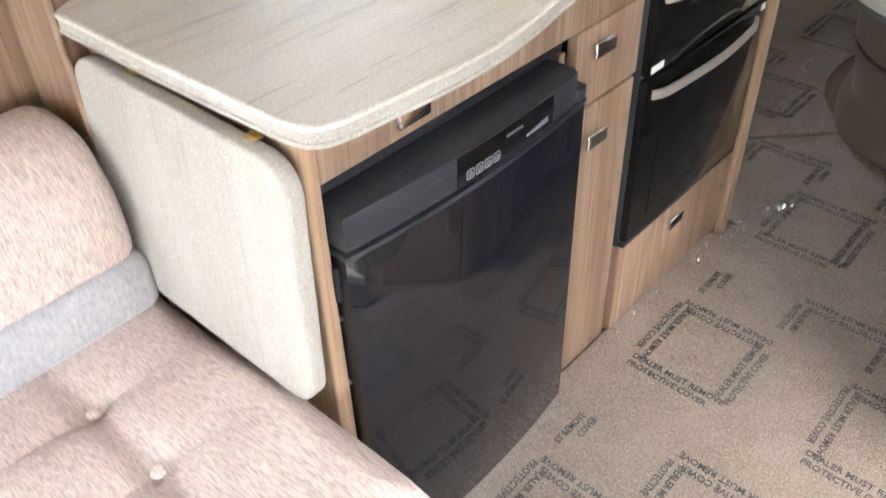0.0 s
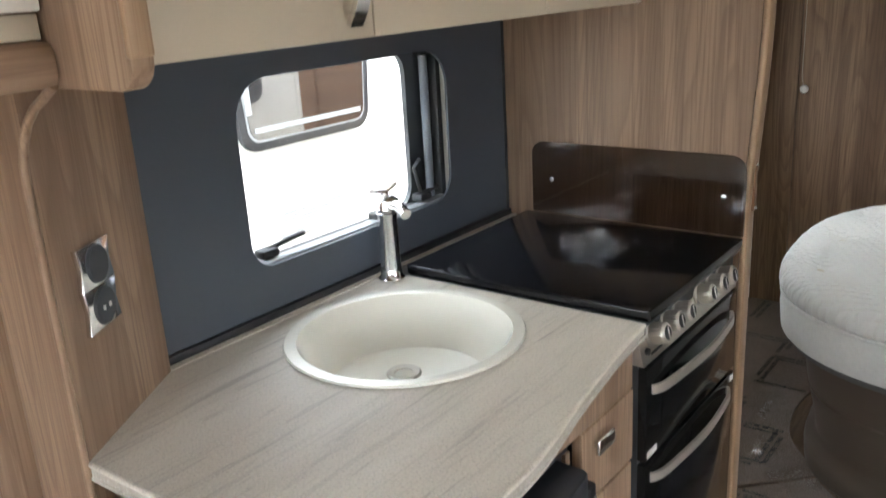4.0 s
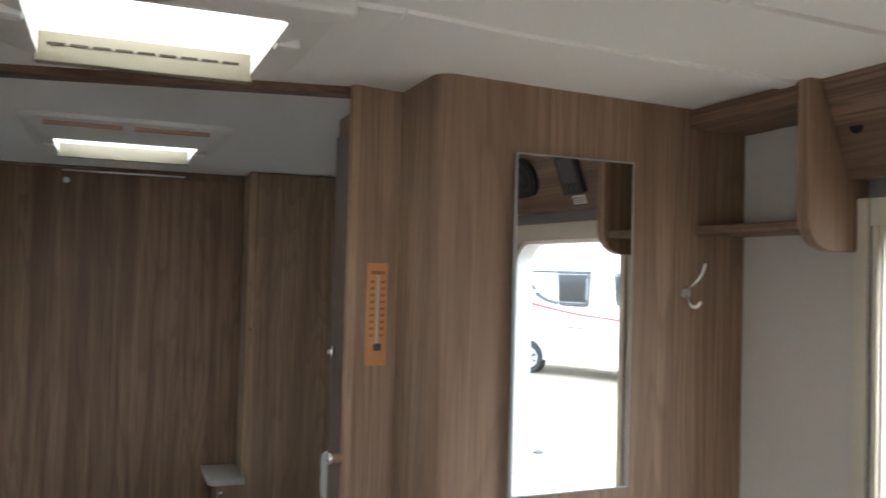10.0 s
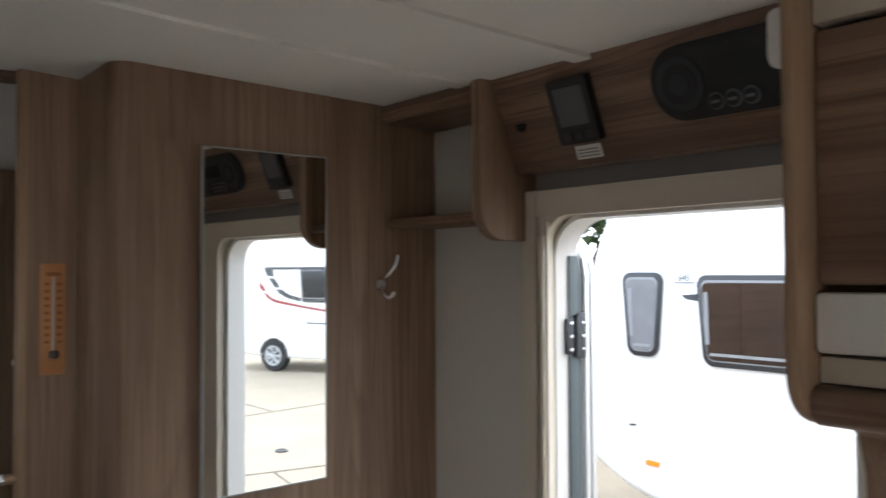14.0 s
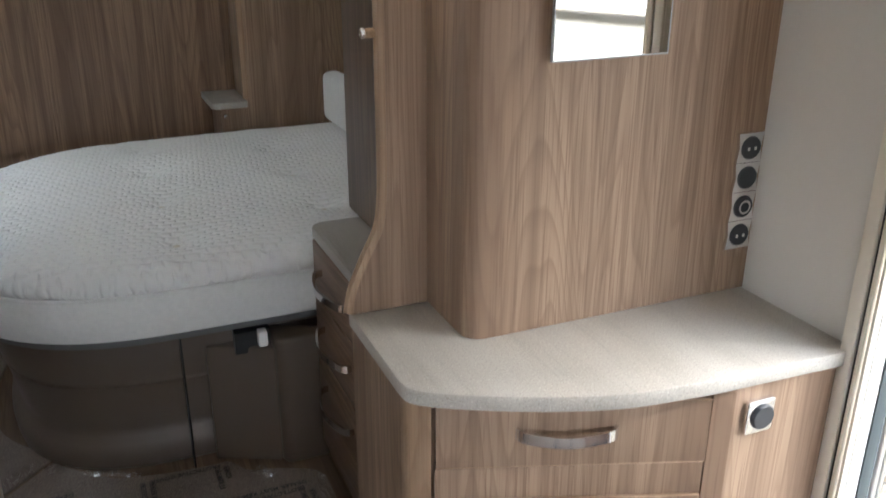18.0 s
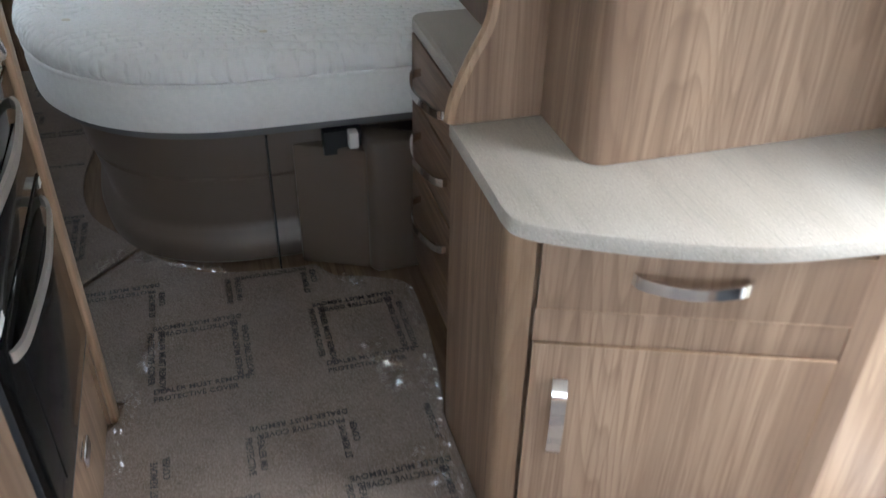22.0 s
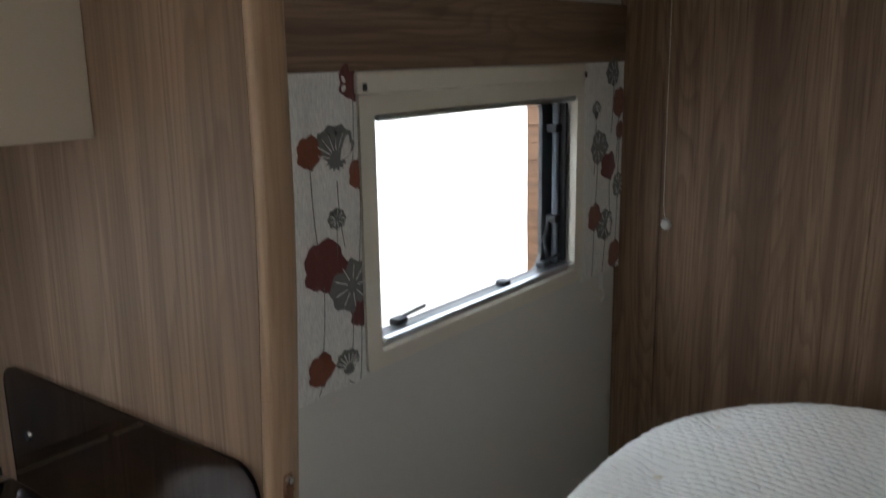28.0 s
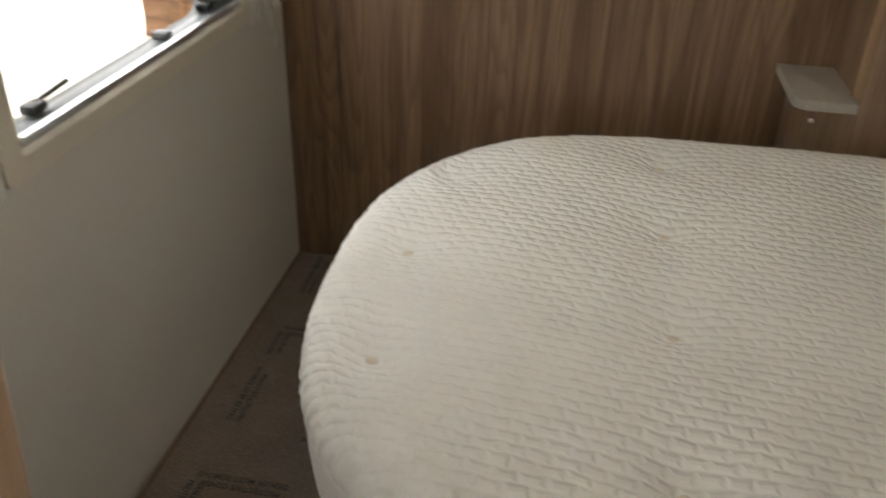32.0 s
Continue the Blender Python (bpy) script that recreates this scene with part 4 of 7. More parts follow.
part("lower_front", box(UX - 0.018, 1.658, CZ0, UX, 2.109, 1.474, 0.0025), CREAM, c2)
part("upper_front", box(UX - 0.018, 1.658, 1.752, UX, 2.109, CZ1, 0.0025), CREAM, c2)
part("shelf", box(0.10, 1.658, CZ0 + 0.004, UX - 0.0185, 2.109, 1.474), WOOD_H, c2, smooth=False)
c3 = thing("wall_cupboard", (0.18, 2.3, CZ0), "cream linen-finish wall cupboard beside the partition", "cupboard", "kitchen wall cupboards")
part("carcass", box(0.002, 2.1105, CZ0 + 0.004, UX - 0.02, PY - 0.001, CZ1), WOOD, c3, smooth=False)
d = part("door", box(UX - 0.018, 2.111, CZ0, UX, PY - 0.001, CZ1, 0.0025), CREAM, c3)
bow_handle(2.148, 1.43, 1.60, d)
part_end = thing("cupboard_end", (0.2, 1.265, 1.37), "light timber end panel of the wall cupboards", "end panel")
part("panel", prism(rounded(0.001, 1.380, UX + 0.047, H - 0.002, (0.0, 0.03, 0.0, 0.0), 8), "y", 1.256, 1.2815, 0.003), WOOD, part_end)
part("lipping", prism(rounded(UX + 0.037, 1.411, UX + 0.0485, H - 0.002, (0.005, 0.005, 0, 0)), "y", 1.2548, 1.2825, 0.003), EDGE, part_end, "solid timber lipping")
solid("trim_cupboard_top", box(0.20, 1.283, CZ1 + 0.001, UX - 0.03, PY, H - 0.002), WOOD_H, "timber infill above the wall cupboards", "trim", "structure")
for x, y in ((0.407, 1.663), (0.428, 2.079)):
    solid("downlight", lathe([(0.0, -0.004), (0.010, -0.004), (0.013, 0.0), (0.0, 0.006)], (x, y, H - 0.0265 if x > 0.42 else H - 0.031), "z", 16), CHROME, "small chrome cornice downlight", "lamp", group="cornice downlights")

mw = thing("microwave", (0.22, 1.88, 1.475), "stainless microwave oven with a dark door", "microwave")
MX = 0.352
part("body", box(0.11, 1.668, 1.480, MX - 0.012, 2.102, 1.745), DARK_PLASTIC, mw, smooth=False)
part("surround", hollow((1.660, 1.476, 2.107, 1.750), (1.672, 1.486, 2.097, 1.741), "x", MX - 0.02, MX - 0.012, 0.004, 0.002), BLACK_TRIM, mw)
d = part("door", box(MX - 0.012, 1.672, 1.484, MX + 0.004, 2.012, 1.742, 0.003), MW_STEEL, mw, "dark brushed steel door")
part("window", prism(rounded(1.706, 1.528, 2.003, 1.700, 0.006), "x", MX + 0.0035, MX + 0.0058, 0.001), BLACK_GLASS, d, "black viewing pane")
p = part("control_panel", box(MX - 0.012, 2.015, 1.484, MX + 0.004, 2.098, 1.742, 0.003), MW_STEEL, mw)
part("display", box(MX + 0.003, 2.03, 1.685, MX + 0.0055, 2.083, 1.725, 0.001), BLACK_GLASS, p)
for k, (dy, dz) in enumerate(((2.032, 1.663), (2.055, 1.663), (2.079, 1.663), (2.042, 1.636), (2.079, 1.636), (2.079, 1.611), (2.079, 1.586))):
    part("button", lathe([(0.0, 0.003), (0.0045, 0.003), (0.005, 0.0)], (MX + 0.004, dy, dz), "x", 12), CHROME, p)
part("dial", lathe([(0.0, 0.02), (0.014, 0.02), (0.0155, 0.017), (0.016, 0.0)], (MX + 0.004, 2.058, 1.552), "x", 22), MW_STEEL, p)
part("open_button", box(MX + 0.003, 2.035, 1.497, MX + 0.0065, 2.082, 1.527, 0.002), MW_STEEL, p)

# lounge lockers on the left, above the sofa
lk = thing("lounge_locker", (0.13, 0.3, 1.381), "timber overhead locker with white band", "locker", "lounge lockers")
LX = 0.258
part("carcass", box(0.001, FRONT + 0.02, 1.42, LX - 0.02, 1.2545, H - 0.002), WOOD_H, lk, smooth=False)
part("door", box(LX - 0.018, FRONT + 0.02, 1.522, LX + 0.002, 1.250, H - 0.03, 0.003), WOOD_H, lk)
part("white_band", box(LX - 0.018, FRONT + 0.02, 1.460, LX + 0.006, 1.252, 1.520, 0.003), WHITE_STRIP, lk, "white gloss band")
part("cream_band", box(LX - 0.018, FRONT + 0.02, 1.431, LX - 0.004, 1.252, 1.458, 0.002), CREAM, lk)
part("lower_rail", prism(rounded(0.02, 1.381, LX + 0.012, 1.430, (0, 0.018, 0.018, 0)), "y", FRONT + 0.02, 1.254), WOOD_H, lk)

# ---- dresser and mirror column by the entrance ----
DT = 0.707
dr = thing("dresser", (1.62, 2.1, 0), "light timber dresser with one drawer and a cupboard door", "cabinet")
P0, P1 = Vector((1.307, 2.024)), Vector((1.744, 1.859))  # line of the slanting front
u = (P1 - P0).normalized()
nv = Vector((u.y, -u.x))


def on_front(s, out):
    q = P0 + s * u + out * nv
    return (q.x, q.y)


FL = (P1 - P0).length


def front_piece(s0, s1, z0, z1, o0, o1, r=0.0025):
    return prism([on_front(s0, o0), on_front(s1, o0), on_front(s1, o1), on_front(s0, o1)], "z", z0, z1, r)


part("carcass", prism([(1.285, 2.34), (1.285, 2.06), on_front(0.0, -0.02), on_front(FL, -0.02), (1.775, 1.868), (W - 0.002, 1.868), (W - 0.002, 2.34)], "z", 0.03, DT - 0.03), WOOD, dr, smooth=False)
part("side_panel", prism([(1.268, 2.336), (1.268, 2.075), (1.284, 2.075), (1.284, 2.336)], "z", 0.0, DT - 0.03), WOOD, dr, smooth=False)
corner = [(1.268, 2.0745)] + [(1.294 - 0.026 * math.cos(radians(a)), 2.062 - 0.032 * math.sin(radians(a))) for a in (10, 25, 40, 55, 68)] + [on_front(-0.004, 0.0), on_front(-0.004, -0.03), (1.284, 2.0745)]
part("corner_post", prism(corner, "z", 0.0, DT - 0.03), EDGE, dr, "rounded timber corner post")
part("stile", front_piece(FL - 0.002, FL + 0.036, 0.03, DT - 0.032, -0.03, 0.004), WOOD, dr)
part("rail", front_piece(0.002, FL - 0.006, 0.4755, 0.5390, -0.02, 0.006), WOOD, dr)
part("plinth", front_piece(0.0, FL + 0.02, 0.0, 0.022, -0.05, -0.012), WOOD_X, dr)
w = part("drawer_front", front_piece(0.004, FL - 0.005, 0.541, 0.664, -0.02, 0.008), WOOD, dr)
am = on_front(0.222, 0.034)
part("handle", strap(smooth_line([(*on_front(0.138, 0.010), 0.610), (*on_front(0.156, 0.026), 0.609), (*am, 0.604), (*on_front(0.288, 0.026), 0.609), (*on_front(0.306, 0.010), 0.610)], 5), 0.021, 0.006), CHROME, w, "bowed chrome handle")
for z0, z1 in ((0.541, 0.543), (0.6625, 0.6645)):
    part("edge_band", front_piece(0.0035, FL - 0.0045, z0, z1, 0.0, 0.0086, 0.0005), EDGE, w)
w = part("cupboard_door", front_piece(0.004, FL - 0.006, 0.020, 0.473, -0.02, 0.008), WOOD, dr)
part("handle", join(strap(smooth_line([(*on_front(0.052, 0.010), 0.402), (*on_front(0.052, 0.028), 0.378), (*on_front(0.052, 0.036), 0.325), (*on_front(0.052, 0.028), 0.26), (*on_front(0.052, 0.010), 0.235)], 5), 0.006, 0.024), front_piece(0.040, 0.064, 0.318, 0.345, 0.006, 0.032)), CHROME, w, "bowed chrome handle with a lock")
for s0, s1, z0, z1 in ((0.0035, FL - 0.0055, 0.471, 0.4735), (0.0035, FL - 0.0055, 0.0195, 0.022), (0.0035, 0.006, 0.022, 0.471), (FL - 0.008, FL - 0.0055, 0.022, 0.471)):
    part("edge_band", front_piece(s0, s1, z0, z1, 0.0, 0.0086, 0.0005), EDGE, w)
part("end_panel", prism(rounded(1.778, 1.846, W - 0.002, 1.866, 0.0), "z", 0.0, DT - 0.03), WOOD, dr, smooth=False)
front = smooth_line([(1.256, 2.075), (1.256, 2.045), (1.266, 2.012), (1.318, 1.974), (1.436, 1.914), (1.563, 1.868), (1.68, 1.850), (1.76, 1.843), (1.87, 1.838), (W - 0.002, 1.830)], 5)
top = [(W - 0.002, 2.20), (1.43, 2.20), (1.43, 2.318), (1.258, 2.318)] + [(p[0], p[1]) for p in front]
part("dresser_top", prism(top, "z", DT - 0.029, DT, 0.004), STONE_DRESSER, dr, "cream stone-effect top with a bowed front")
sk = thing("round_socket", (1.832, 1.845, 0.618), "chrome round socket on the dresser end panel", "socket")
part("plate", prism(rounded(1.800, 0.586, 1.860, 0.650, 0.006), "y", 1.836, 1.8455, 0.002), CHROME, sk)
part("cap", lathe([(0.0, -0.007), (0.021, -0.007), (0.0235, -0.004), (0.024, 0.001)], (1.832, 1.836, 0.618), "y", 28), DARK_PLASTIC, sk, "dark grey round cap")

col = thing("column", (1.7, 2.2, DT), "light timber column with a rounded corner", "partition")
col["kind"] = "structure"
cp = [(W - 0.001, 2.12), (W - 0.001, 2.33), (1.413, 2.33), (1.413, 2.155)] + [(1.448 - 0.035 * math.cos(radians(a)), 2.155 - 0.035 * math.sin(radians(a))) for a in (15, 30, 45, 60, 75, 90)]
part("shell", prism(cp, "z", DT + 0.001, H - 0.001), WOOD, col)
ps = smooth_line([(1.262, DT + 0.002), (1.272, 0.755), (1.298, 0.815), (1.325, 0.87), (1.334, 0.93), (1.336, 0.99)], 5)
post = [(p[0], p[1]) for p in ps] + [(1.336, H - 0.001), (1.412, H - 0.001), (1.412, DT + 0.002)]
part("post", prism(post, "y", 2.302, 2.33), WOOD, col, smooth=False)
part("post_lipping", tube([(p[0] - 0.002, 2.316, p[1]) for p in ps] + [(1.334, 2.316, H - 0.003)], 0.014, 8), EDGE, col, "curved solid timber lipping")

st = thing("wall_thermometer", (1.374, 2.30, 1.47), "orange wooden thermometer on the timber post", "thermometer")
part("plate", box(1.355, 2.2965, 1.385, 1.393, 2.3018, 1.566, 0.0012), ORANGE, st)
PRINT = plain("brown_print", (0.30, 0.11, 0.03), 0.5)
for k in range(9):
    for x in (1.3605, 1.3795):
        part("scale_mark", box(x, 2.2960, 1.436 + 0.0118 * k, x + 0.0075, 2.2964, 1.4405 + 0.0118 * k), PRINT, st)
part("maker_print", box(1.362, 2.2960, 1.546, 1.386, 2.2964, 1.552), PRINT, st)
part("tube", tube([(1.374, 2.2952, 1.424), (1.374, 2.2952, 1.545)], 0.0022, 10), plain("pale_glass_tube", (0.55, 0.50, 0.45), 0.12), st, "thin pale glass tube")
part("bulb_cover", prism(rounded(1.3675, 1.411, 1.3825, 1.424, 0.003), "y", 2.2925, 2.2962, 0.001), plain("dull_metal", (0.10, 0.095, 0.09), 0.35, 0.7), st, "dark metal bulb cover")

mi = thing("wall_mirror", (1.683, 2.118, 1.18), "frameless tall mirror on the timber column", "mirror")
part("glass", box(1.547, 2.1135, 1.19, 1.778, 2.1185, 1.752), MIRROR, mi, smooth=False)
part("edge", hollow((1.5460, 1.1890, 1.7790, 1.7530), (1.5482, 1.1912, 1.7768, 1.7508), "y", 2.1128, 2.1195, 0.001, 0.001, 2), plain("ground_glass_edge", (0.38, 0.40, 0.40), 0.3), mi, "pale ground edge")
part("backing", box(1.552, 2.1195, 1.195, 1.773, 2.1260, 1.747), DARK_PLASTIC, mi)
mi.rotation_euler = (0, 0, radians(2.2))
mi.location.y -= 0.0052

hk = thing("coat_hook", (1.925, 2.12, 1.5), "chrome coat hook screwed to the timber column", "hook")
part("plate", lathe([(0.0, -0.006), (0.010, -0.006), (0.012, 0.0)], (1.896, 2.1195, 1.526), "y", 16), CHROME, hk)
part("upper_arm", tube(smooth_line([(1.896, 2.116, 1.536), (1.899, 2.098, 1.543), (1.908, 2.088, 1.560), (1.914, 2.086, 1.580)], 4), 0.0035), CHROME, hk)
part("lower_arm", tube(smooth_line([(1.896, 2.116, 1.521), (1.894, 2.100, 1.507), (1.899, 2.092, 1.502), (1.908, 2.088, 1.512)], 4), 0.0042), CHROME, hk)
wall_socket("socket_column", (1.991, 2.1195, 0.916), 0, 4, "chrome column of four sockets and switches by the dresser", "sockets")

# corner shelf beside the door header
sh = thing("corner_shelf", (1.93, 1.97, 1.62), "timber corner shelf, shaded by colour, with a rounded end bracket", "shelf")
part("shelf_board", box(1.914, 1.8635, 1.632, W - 0.001, 2.118, 1.648, 0.003), WOOD_H_SHADED, sh)
part("top_board", prism([(1.902, H - 0.026), (W - 0.001, H - 0.026), (W - 0.001, H - 0.062), (1.902, H - 0.058)], "y", 1.8635, 2.118), WOOD_H_SHADED, sh, smooth=False)
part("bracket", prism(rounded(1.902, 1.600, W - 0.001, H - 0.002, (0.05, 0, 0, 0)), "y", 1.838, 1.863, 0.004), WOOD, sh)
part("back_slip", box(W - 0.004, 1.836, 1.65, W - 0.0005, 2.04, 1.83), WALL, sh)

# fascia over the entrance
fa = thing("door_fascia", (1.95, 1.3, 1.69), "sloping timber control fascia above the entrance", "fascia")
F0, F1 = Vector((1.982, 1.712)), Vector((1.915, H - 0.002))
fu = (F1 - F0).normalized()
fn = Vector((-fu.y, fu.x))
part("board", prism([(F0.x, F0.y), (F1.x, F1.y), (W - 0.002, H - 0.002), (W - 0.002, 1.712)], "y", 1.08, 1.837), WOOD_H_SHADED, fa, smooth=False)


def on_fascia(y, s, out):
    q = F0 + s * fu + out * fn
    return Vector((q.x, y, q.y))


def fascia_piece(poly, o0, o1):
    """A flat shape given as (y, height up the slope), laid on the sloping board."""
    bm = bmesh.new()
    lo = [bm.verts.new(on_fascia(y, s, o0)) for y, s in poly]
    hi = [bm.verts.new(on_fascia(y, s, o1)) for y, s in poly]
    k = len(poly)
    bm.faces.new(lo)
    bm.faces.new(hi)
    for i in range(k):
        bm.faces.new((lo[i], lo[(i + 1) % k], hi[(i + 1) % k], hi[i]))
    return bm


tb = thing("control_tablet", (1.95, 1.66, 1.74), "black heating control tablet on the timber fascia", "control panel")
part("case", fascia_piece(rounded(1.635, 0.036, 1.713, 0.134, 0.004), 0.0, 0.014), BLACK_TRIM, tb)
part("screen", fascia_piece(rounded(1.646, 0.064, 1.702, 0.122, 0.002), 0.014, 0.0148), SCREEN, tb, "dim grey display")
for k in range(3):
    part("button", fascia_piece(rounded(1.644 + 0.021 * k, 0.042, 1.659 + 0.021 * k, 0.054, 0.002), 0.014, 0.0152), DARK_PLASTIC, tb)
lb = thing("white_label", (1.965, 1.66, 1.71), "small white label under the control tablet", "label")
part("sheet", fascia_piece([(1.648, 0.009), (1.698, 0.009), (1.698, 0.030), (1.648, 0.030)], 0.0005, 0.0014), PLASTIC_W, lb, smooth=False)
part("print", join(*[fascia_piece([(1.652, 0.012 + 0.005 * k), (1.694, 0.012 + 0.005 * k), (1.694, 0.0145 + 0.005 * k), (1.652, 0.0145 + 0.005 * k)], 0.0014, 0.0018) for k in range(3)]), plain("grey_print", (0.3, 0.3, 0.3), 0.6), lb, "rows of print as bars")
ra = thing("radio_panel", (1.94, 1.36, 1.74), "oval black radio and speaker panel", "radio")
part("panel", fascia_piece(rounded(1.13, 0.042, 1.528, 0.142, 0.048, 8), 0.0, 0.012), BLACK_TRIM, ra)
part("rim", fascia_piece(rounded(1.142, 0.050, 1.518, 0.134, 0.041, 8), 0.012, 0.0135), BLACK_TRIM, ra)
for y in (1.482, 1.19):
    for k, rr in enumerate((0.036, 0.026, 0.014)):
        c = [(y + rr * math.cos(2 * math.pi * i / 24), 0.092 + rr * math.sin(2 * math.pi * i / 24)) for i in range(24)]
        part(("speaker", "cone", "dome")[k], fascia_piece(c, 0.0135, 0.016 + 0.0015 * k), (DARK_PLASTIC, BLACK_TRIM, DARK_PLASTIC)[k], ra)
for k in range(3):
    c = [(1.435 - 0.0245 * k + 0.0115 * math.cos(2 * math.pi * i / 20), 0.062 + 0.0115 * math.sin(2 * math.pi * i / 20)) for i in range(20)]
    part("dial_rim", fascia_piece(c, 0.0135, 0.0155), plain("mid_grey", (0.12, 0.12, 0.13), 0.35), ra)
    c = [(1.435 - 0.0245 * k + 0.009 * math.cos(2 * math.pi * i / 20), 0.062 + 0.009 * math.sin(2 * math.pi * i / 20)) for i in range(20)]
    dd = part("dial", fascia_piece(c, 0.0156, 0.0175), BLACK_TRIM, ra)
    part("mark", fascia_piece([(1.429 - 0.0245 * k, 0.060), (1.441 - 0.0245 * k, 0.060), (1.441 - 0.0245 * k, 0.064), (1.429 - 0.0245 * k, 0.064)], 0.0176, 0.018), plain("soft_print", (0.18, 0.18, 0.19), 0.5), dd)
part("display", fascia_piece([(1.33, 0.088), (1.44, 0.088), (1.44, 0.118), (1.33, 0.118)], 0.0136, 0.0145), plain("dark_display", (0.05, 0.052, 0.056), 0.15), ra, "dim radio display")
part("dial", lathe([(0, 0), (0.012, 0), (0.012, 0.006), (0, 0.006)], on_fascia(1.799, 0.080, 0.0), "x", 14), BLACK_TRIM, fa, "small dark vent")
solid("trim_over_door", box(W - 0.012, 1.06, 1.684, W - 0.001, 1.83, 1.7115), plain("grey_trim", (0.26, 0.25, 0.24), 0.5), "grey blind cassette above the door", "trim", "structure")

# entrance: cream inner frame, aluminium outer frame, hinge, step
fd = thing("door_1", (W, 1.47, 0), "open caravan entrance with cream frame and aluminium seals", "doorway")
fd["kind"] = "structure"
part("inner_frame", pierced(square_loop(1.215, 0.02, 1.846, 1.683, 8), rounded(DOOR[0] - 0.012, 0.03, DOOR[1], 1.640, (0.01, 0.01, 0.05, 0.05), 8), "x", W - 0.022, W - 0.0005), FRAME, fd, "cream plastic inner frame")
part("frame_rib", box(W - 0.029, DOOR[1] - 0.010, 0.03, W - 0.0215, DOOR[1] - 0.003, 1.63, 0.003), FRAME, fd)
part("frame_rib", box(W - 0.030, DOOR[1] + 0.000, 0.03, W - 0.0215, DOOR[1] + 0.011, 1.64, 0.003), FRAME, fd)
part("frame_rib", box(W - 0.030, 1.819, 0.03, W - 0.0215, 1.8455, 1.683, 0.003), FRAME, fd)
part("frame_groove", box(W - 0.024, DOOR[1] + 0.012, 0.03, W - 0.0215, DOOR[1] + 0.018, 1.640, 0.001), BLACK_TRIM, fd, "black fly-screen groove")
opening_in, opening_out = rounded(DOOR[0] + 0.006, 0.03, DOOR[1] - 0.002, 1.634, (0.01, 0.01, 0.065, 0.065), 8), rounded(DOOR[0] - 0.004, 0.022, DOOR[1] + 0.004, 1.642, (0.01, 0.01, 0.07, 0.07), 8)
part("reveal", pierced(opening_out, opening_in, "x", W - 0.001, W + 0.050), PLASTIC_W, fd, "white door reveal")
part("seal", box(W + 0.028, DOOR[1] - 0.0055, 0.034, W + 0.0515, DOOR[1] - 0.0022, 1.575, 0.001), plain("seal_grey", (0.055, 0.072, 0.076), 0.5), fd, "dark grey rubber door seal")
part("outer_frame", pierced(rounded(DOOR[0] - 0.03, 0.0, DOOR[1] + 0.03, 1.668, (0.01, 0.01, 0.09, 0.09), 8), rounded(DOOR[0] + 0.004, 0.03, DOOR[1] + 0.001, 1.642, (0.01, 0.01, 0.07, 0.07), 8), "x", W + T + 0.002, W + 0.046), ALU, fd, "bright aluminium outer frame")
def jamb_line(x, y, r):
    """A bar up the jamb that bends over at the head."""
    return tube([(x, y, 0.04), (x, y, 1.54)] + [(x, y + 0.06 * (1 - math.cos(radians(a))), 1.54 + 0.075 * math.sin(radians(a))) for a in (20, 40, 60, 80)], r)


part("gasket", jamb_line(W + 0.057, DOOR[1] + 0.002, 0.006), plain("gasket_grey", (0.10, 0.115, 0.12), 0.5), fd, "grey door gasket")
part("door_edge", jamb_line(W + 0.072, DOOR[1] + 0.002, 0.0095), ALU, fd, "aluminium edge of the opened door")
part("door_edge", jamb_line(W + 0.088, DOOR[1] + 0.002, 0.0085), ALU, fd)
for z in (1.402, 0.245):
    y = DOOR[1] - 0.003
    hg = part("hinge", join(box(W + 0.019, y - 0.005, z + 0.008, W + 0.039, y, z + 0.068, 0.002), box(W + 0.047, y - 0.006, z, W + 0.068, y, z + 0.078, 0.003), tube([(W + 0.043, y - 0.004, z + 0.004), (W + 0.043, y - 0.004, z + 0.074)], 0.0055)), DARK_PLASTIC, fd, "black door hinge")
    for k in range(3):
        for x in (W + 0.029, W + 0.058):
            part("screw", lathe([(0.0, -0.0085), (0.003, -0.0078), (0.0036, -0.005)], (x, y, z + 0.016 + 0.022 * k), "y", 10), CHROME, hg)
part("sill", prism([(1.926, 0.0), (1.942, 0.046), (1.985, 0.046), (1.995, 0.034), (W + 0.05, 0.034), (W + 0.05, 0.0)], "y", DOOR[0] - 0.03, DOOR[1] + 0.004, 0.003), PLASTIC_W, fd, "white stepped door sill")
part("sill_strip", box(1.999, DOOR[0] + 0.01, 0.0342, 2.012, DOOR[1] - 0.004, 0.0372, 0.001), ALU, fd, "aluminium tread strip")

# overhead locker by the entrance
rk = thing("lounge_locker", (1.75, 0.2, 1.44), "timber overhead locker with white band beside the door", "locker", "lounge lockers")
RX, RY = 1.475, 1.060
part("end_panel", prism(rounded(RX - 0.022, 1.462, W - 0.001, H - 0.002, (0.03, 0, 0, 0)), "y", RY + 0.003, RY + 0.012, 0.003), EDGE, rk, "timber end panel")
part("carcass", box(RX + 0.02, FRONT + 0.02, 1.484, W - 0.001, RY + 0.002, H - 0.002), WOOD_H_SHADED, rk, smooth=False)
part("door", box(RX - 0.002, FRONT + 0.02, 1.541, RX + 0.016, RY + 0.002, 1.686, 0.003), WOOD_H_SHADED, rk)
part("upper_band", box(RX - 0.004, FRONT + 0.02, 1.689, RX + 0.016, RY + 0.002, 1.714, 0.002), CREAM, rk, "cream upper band")
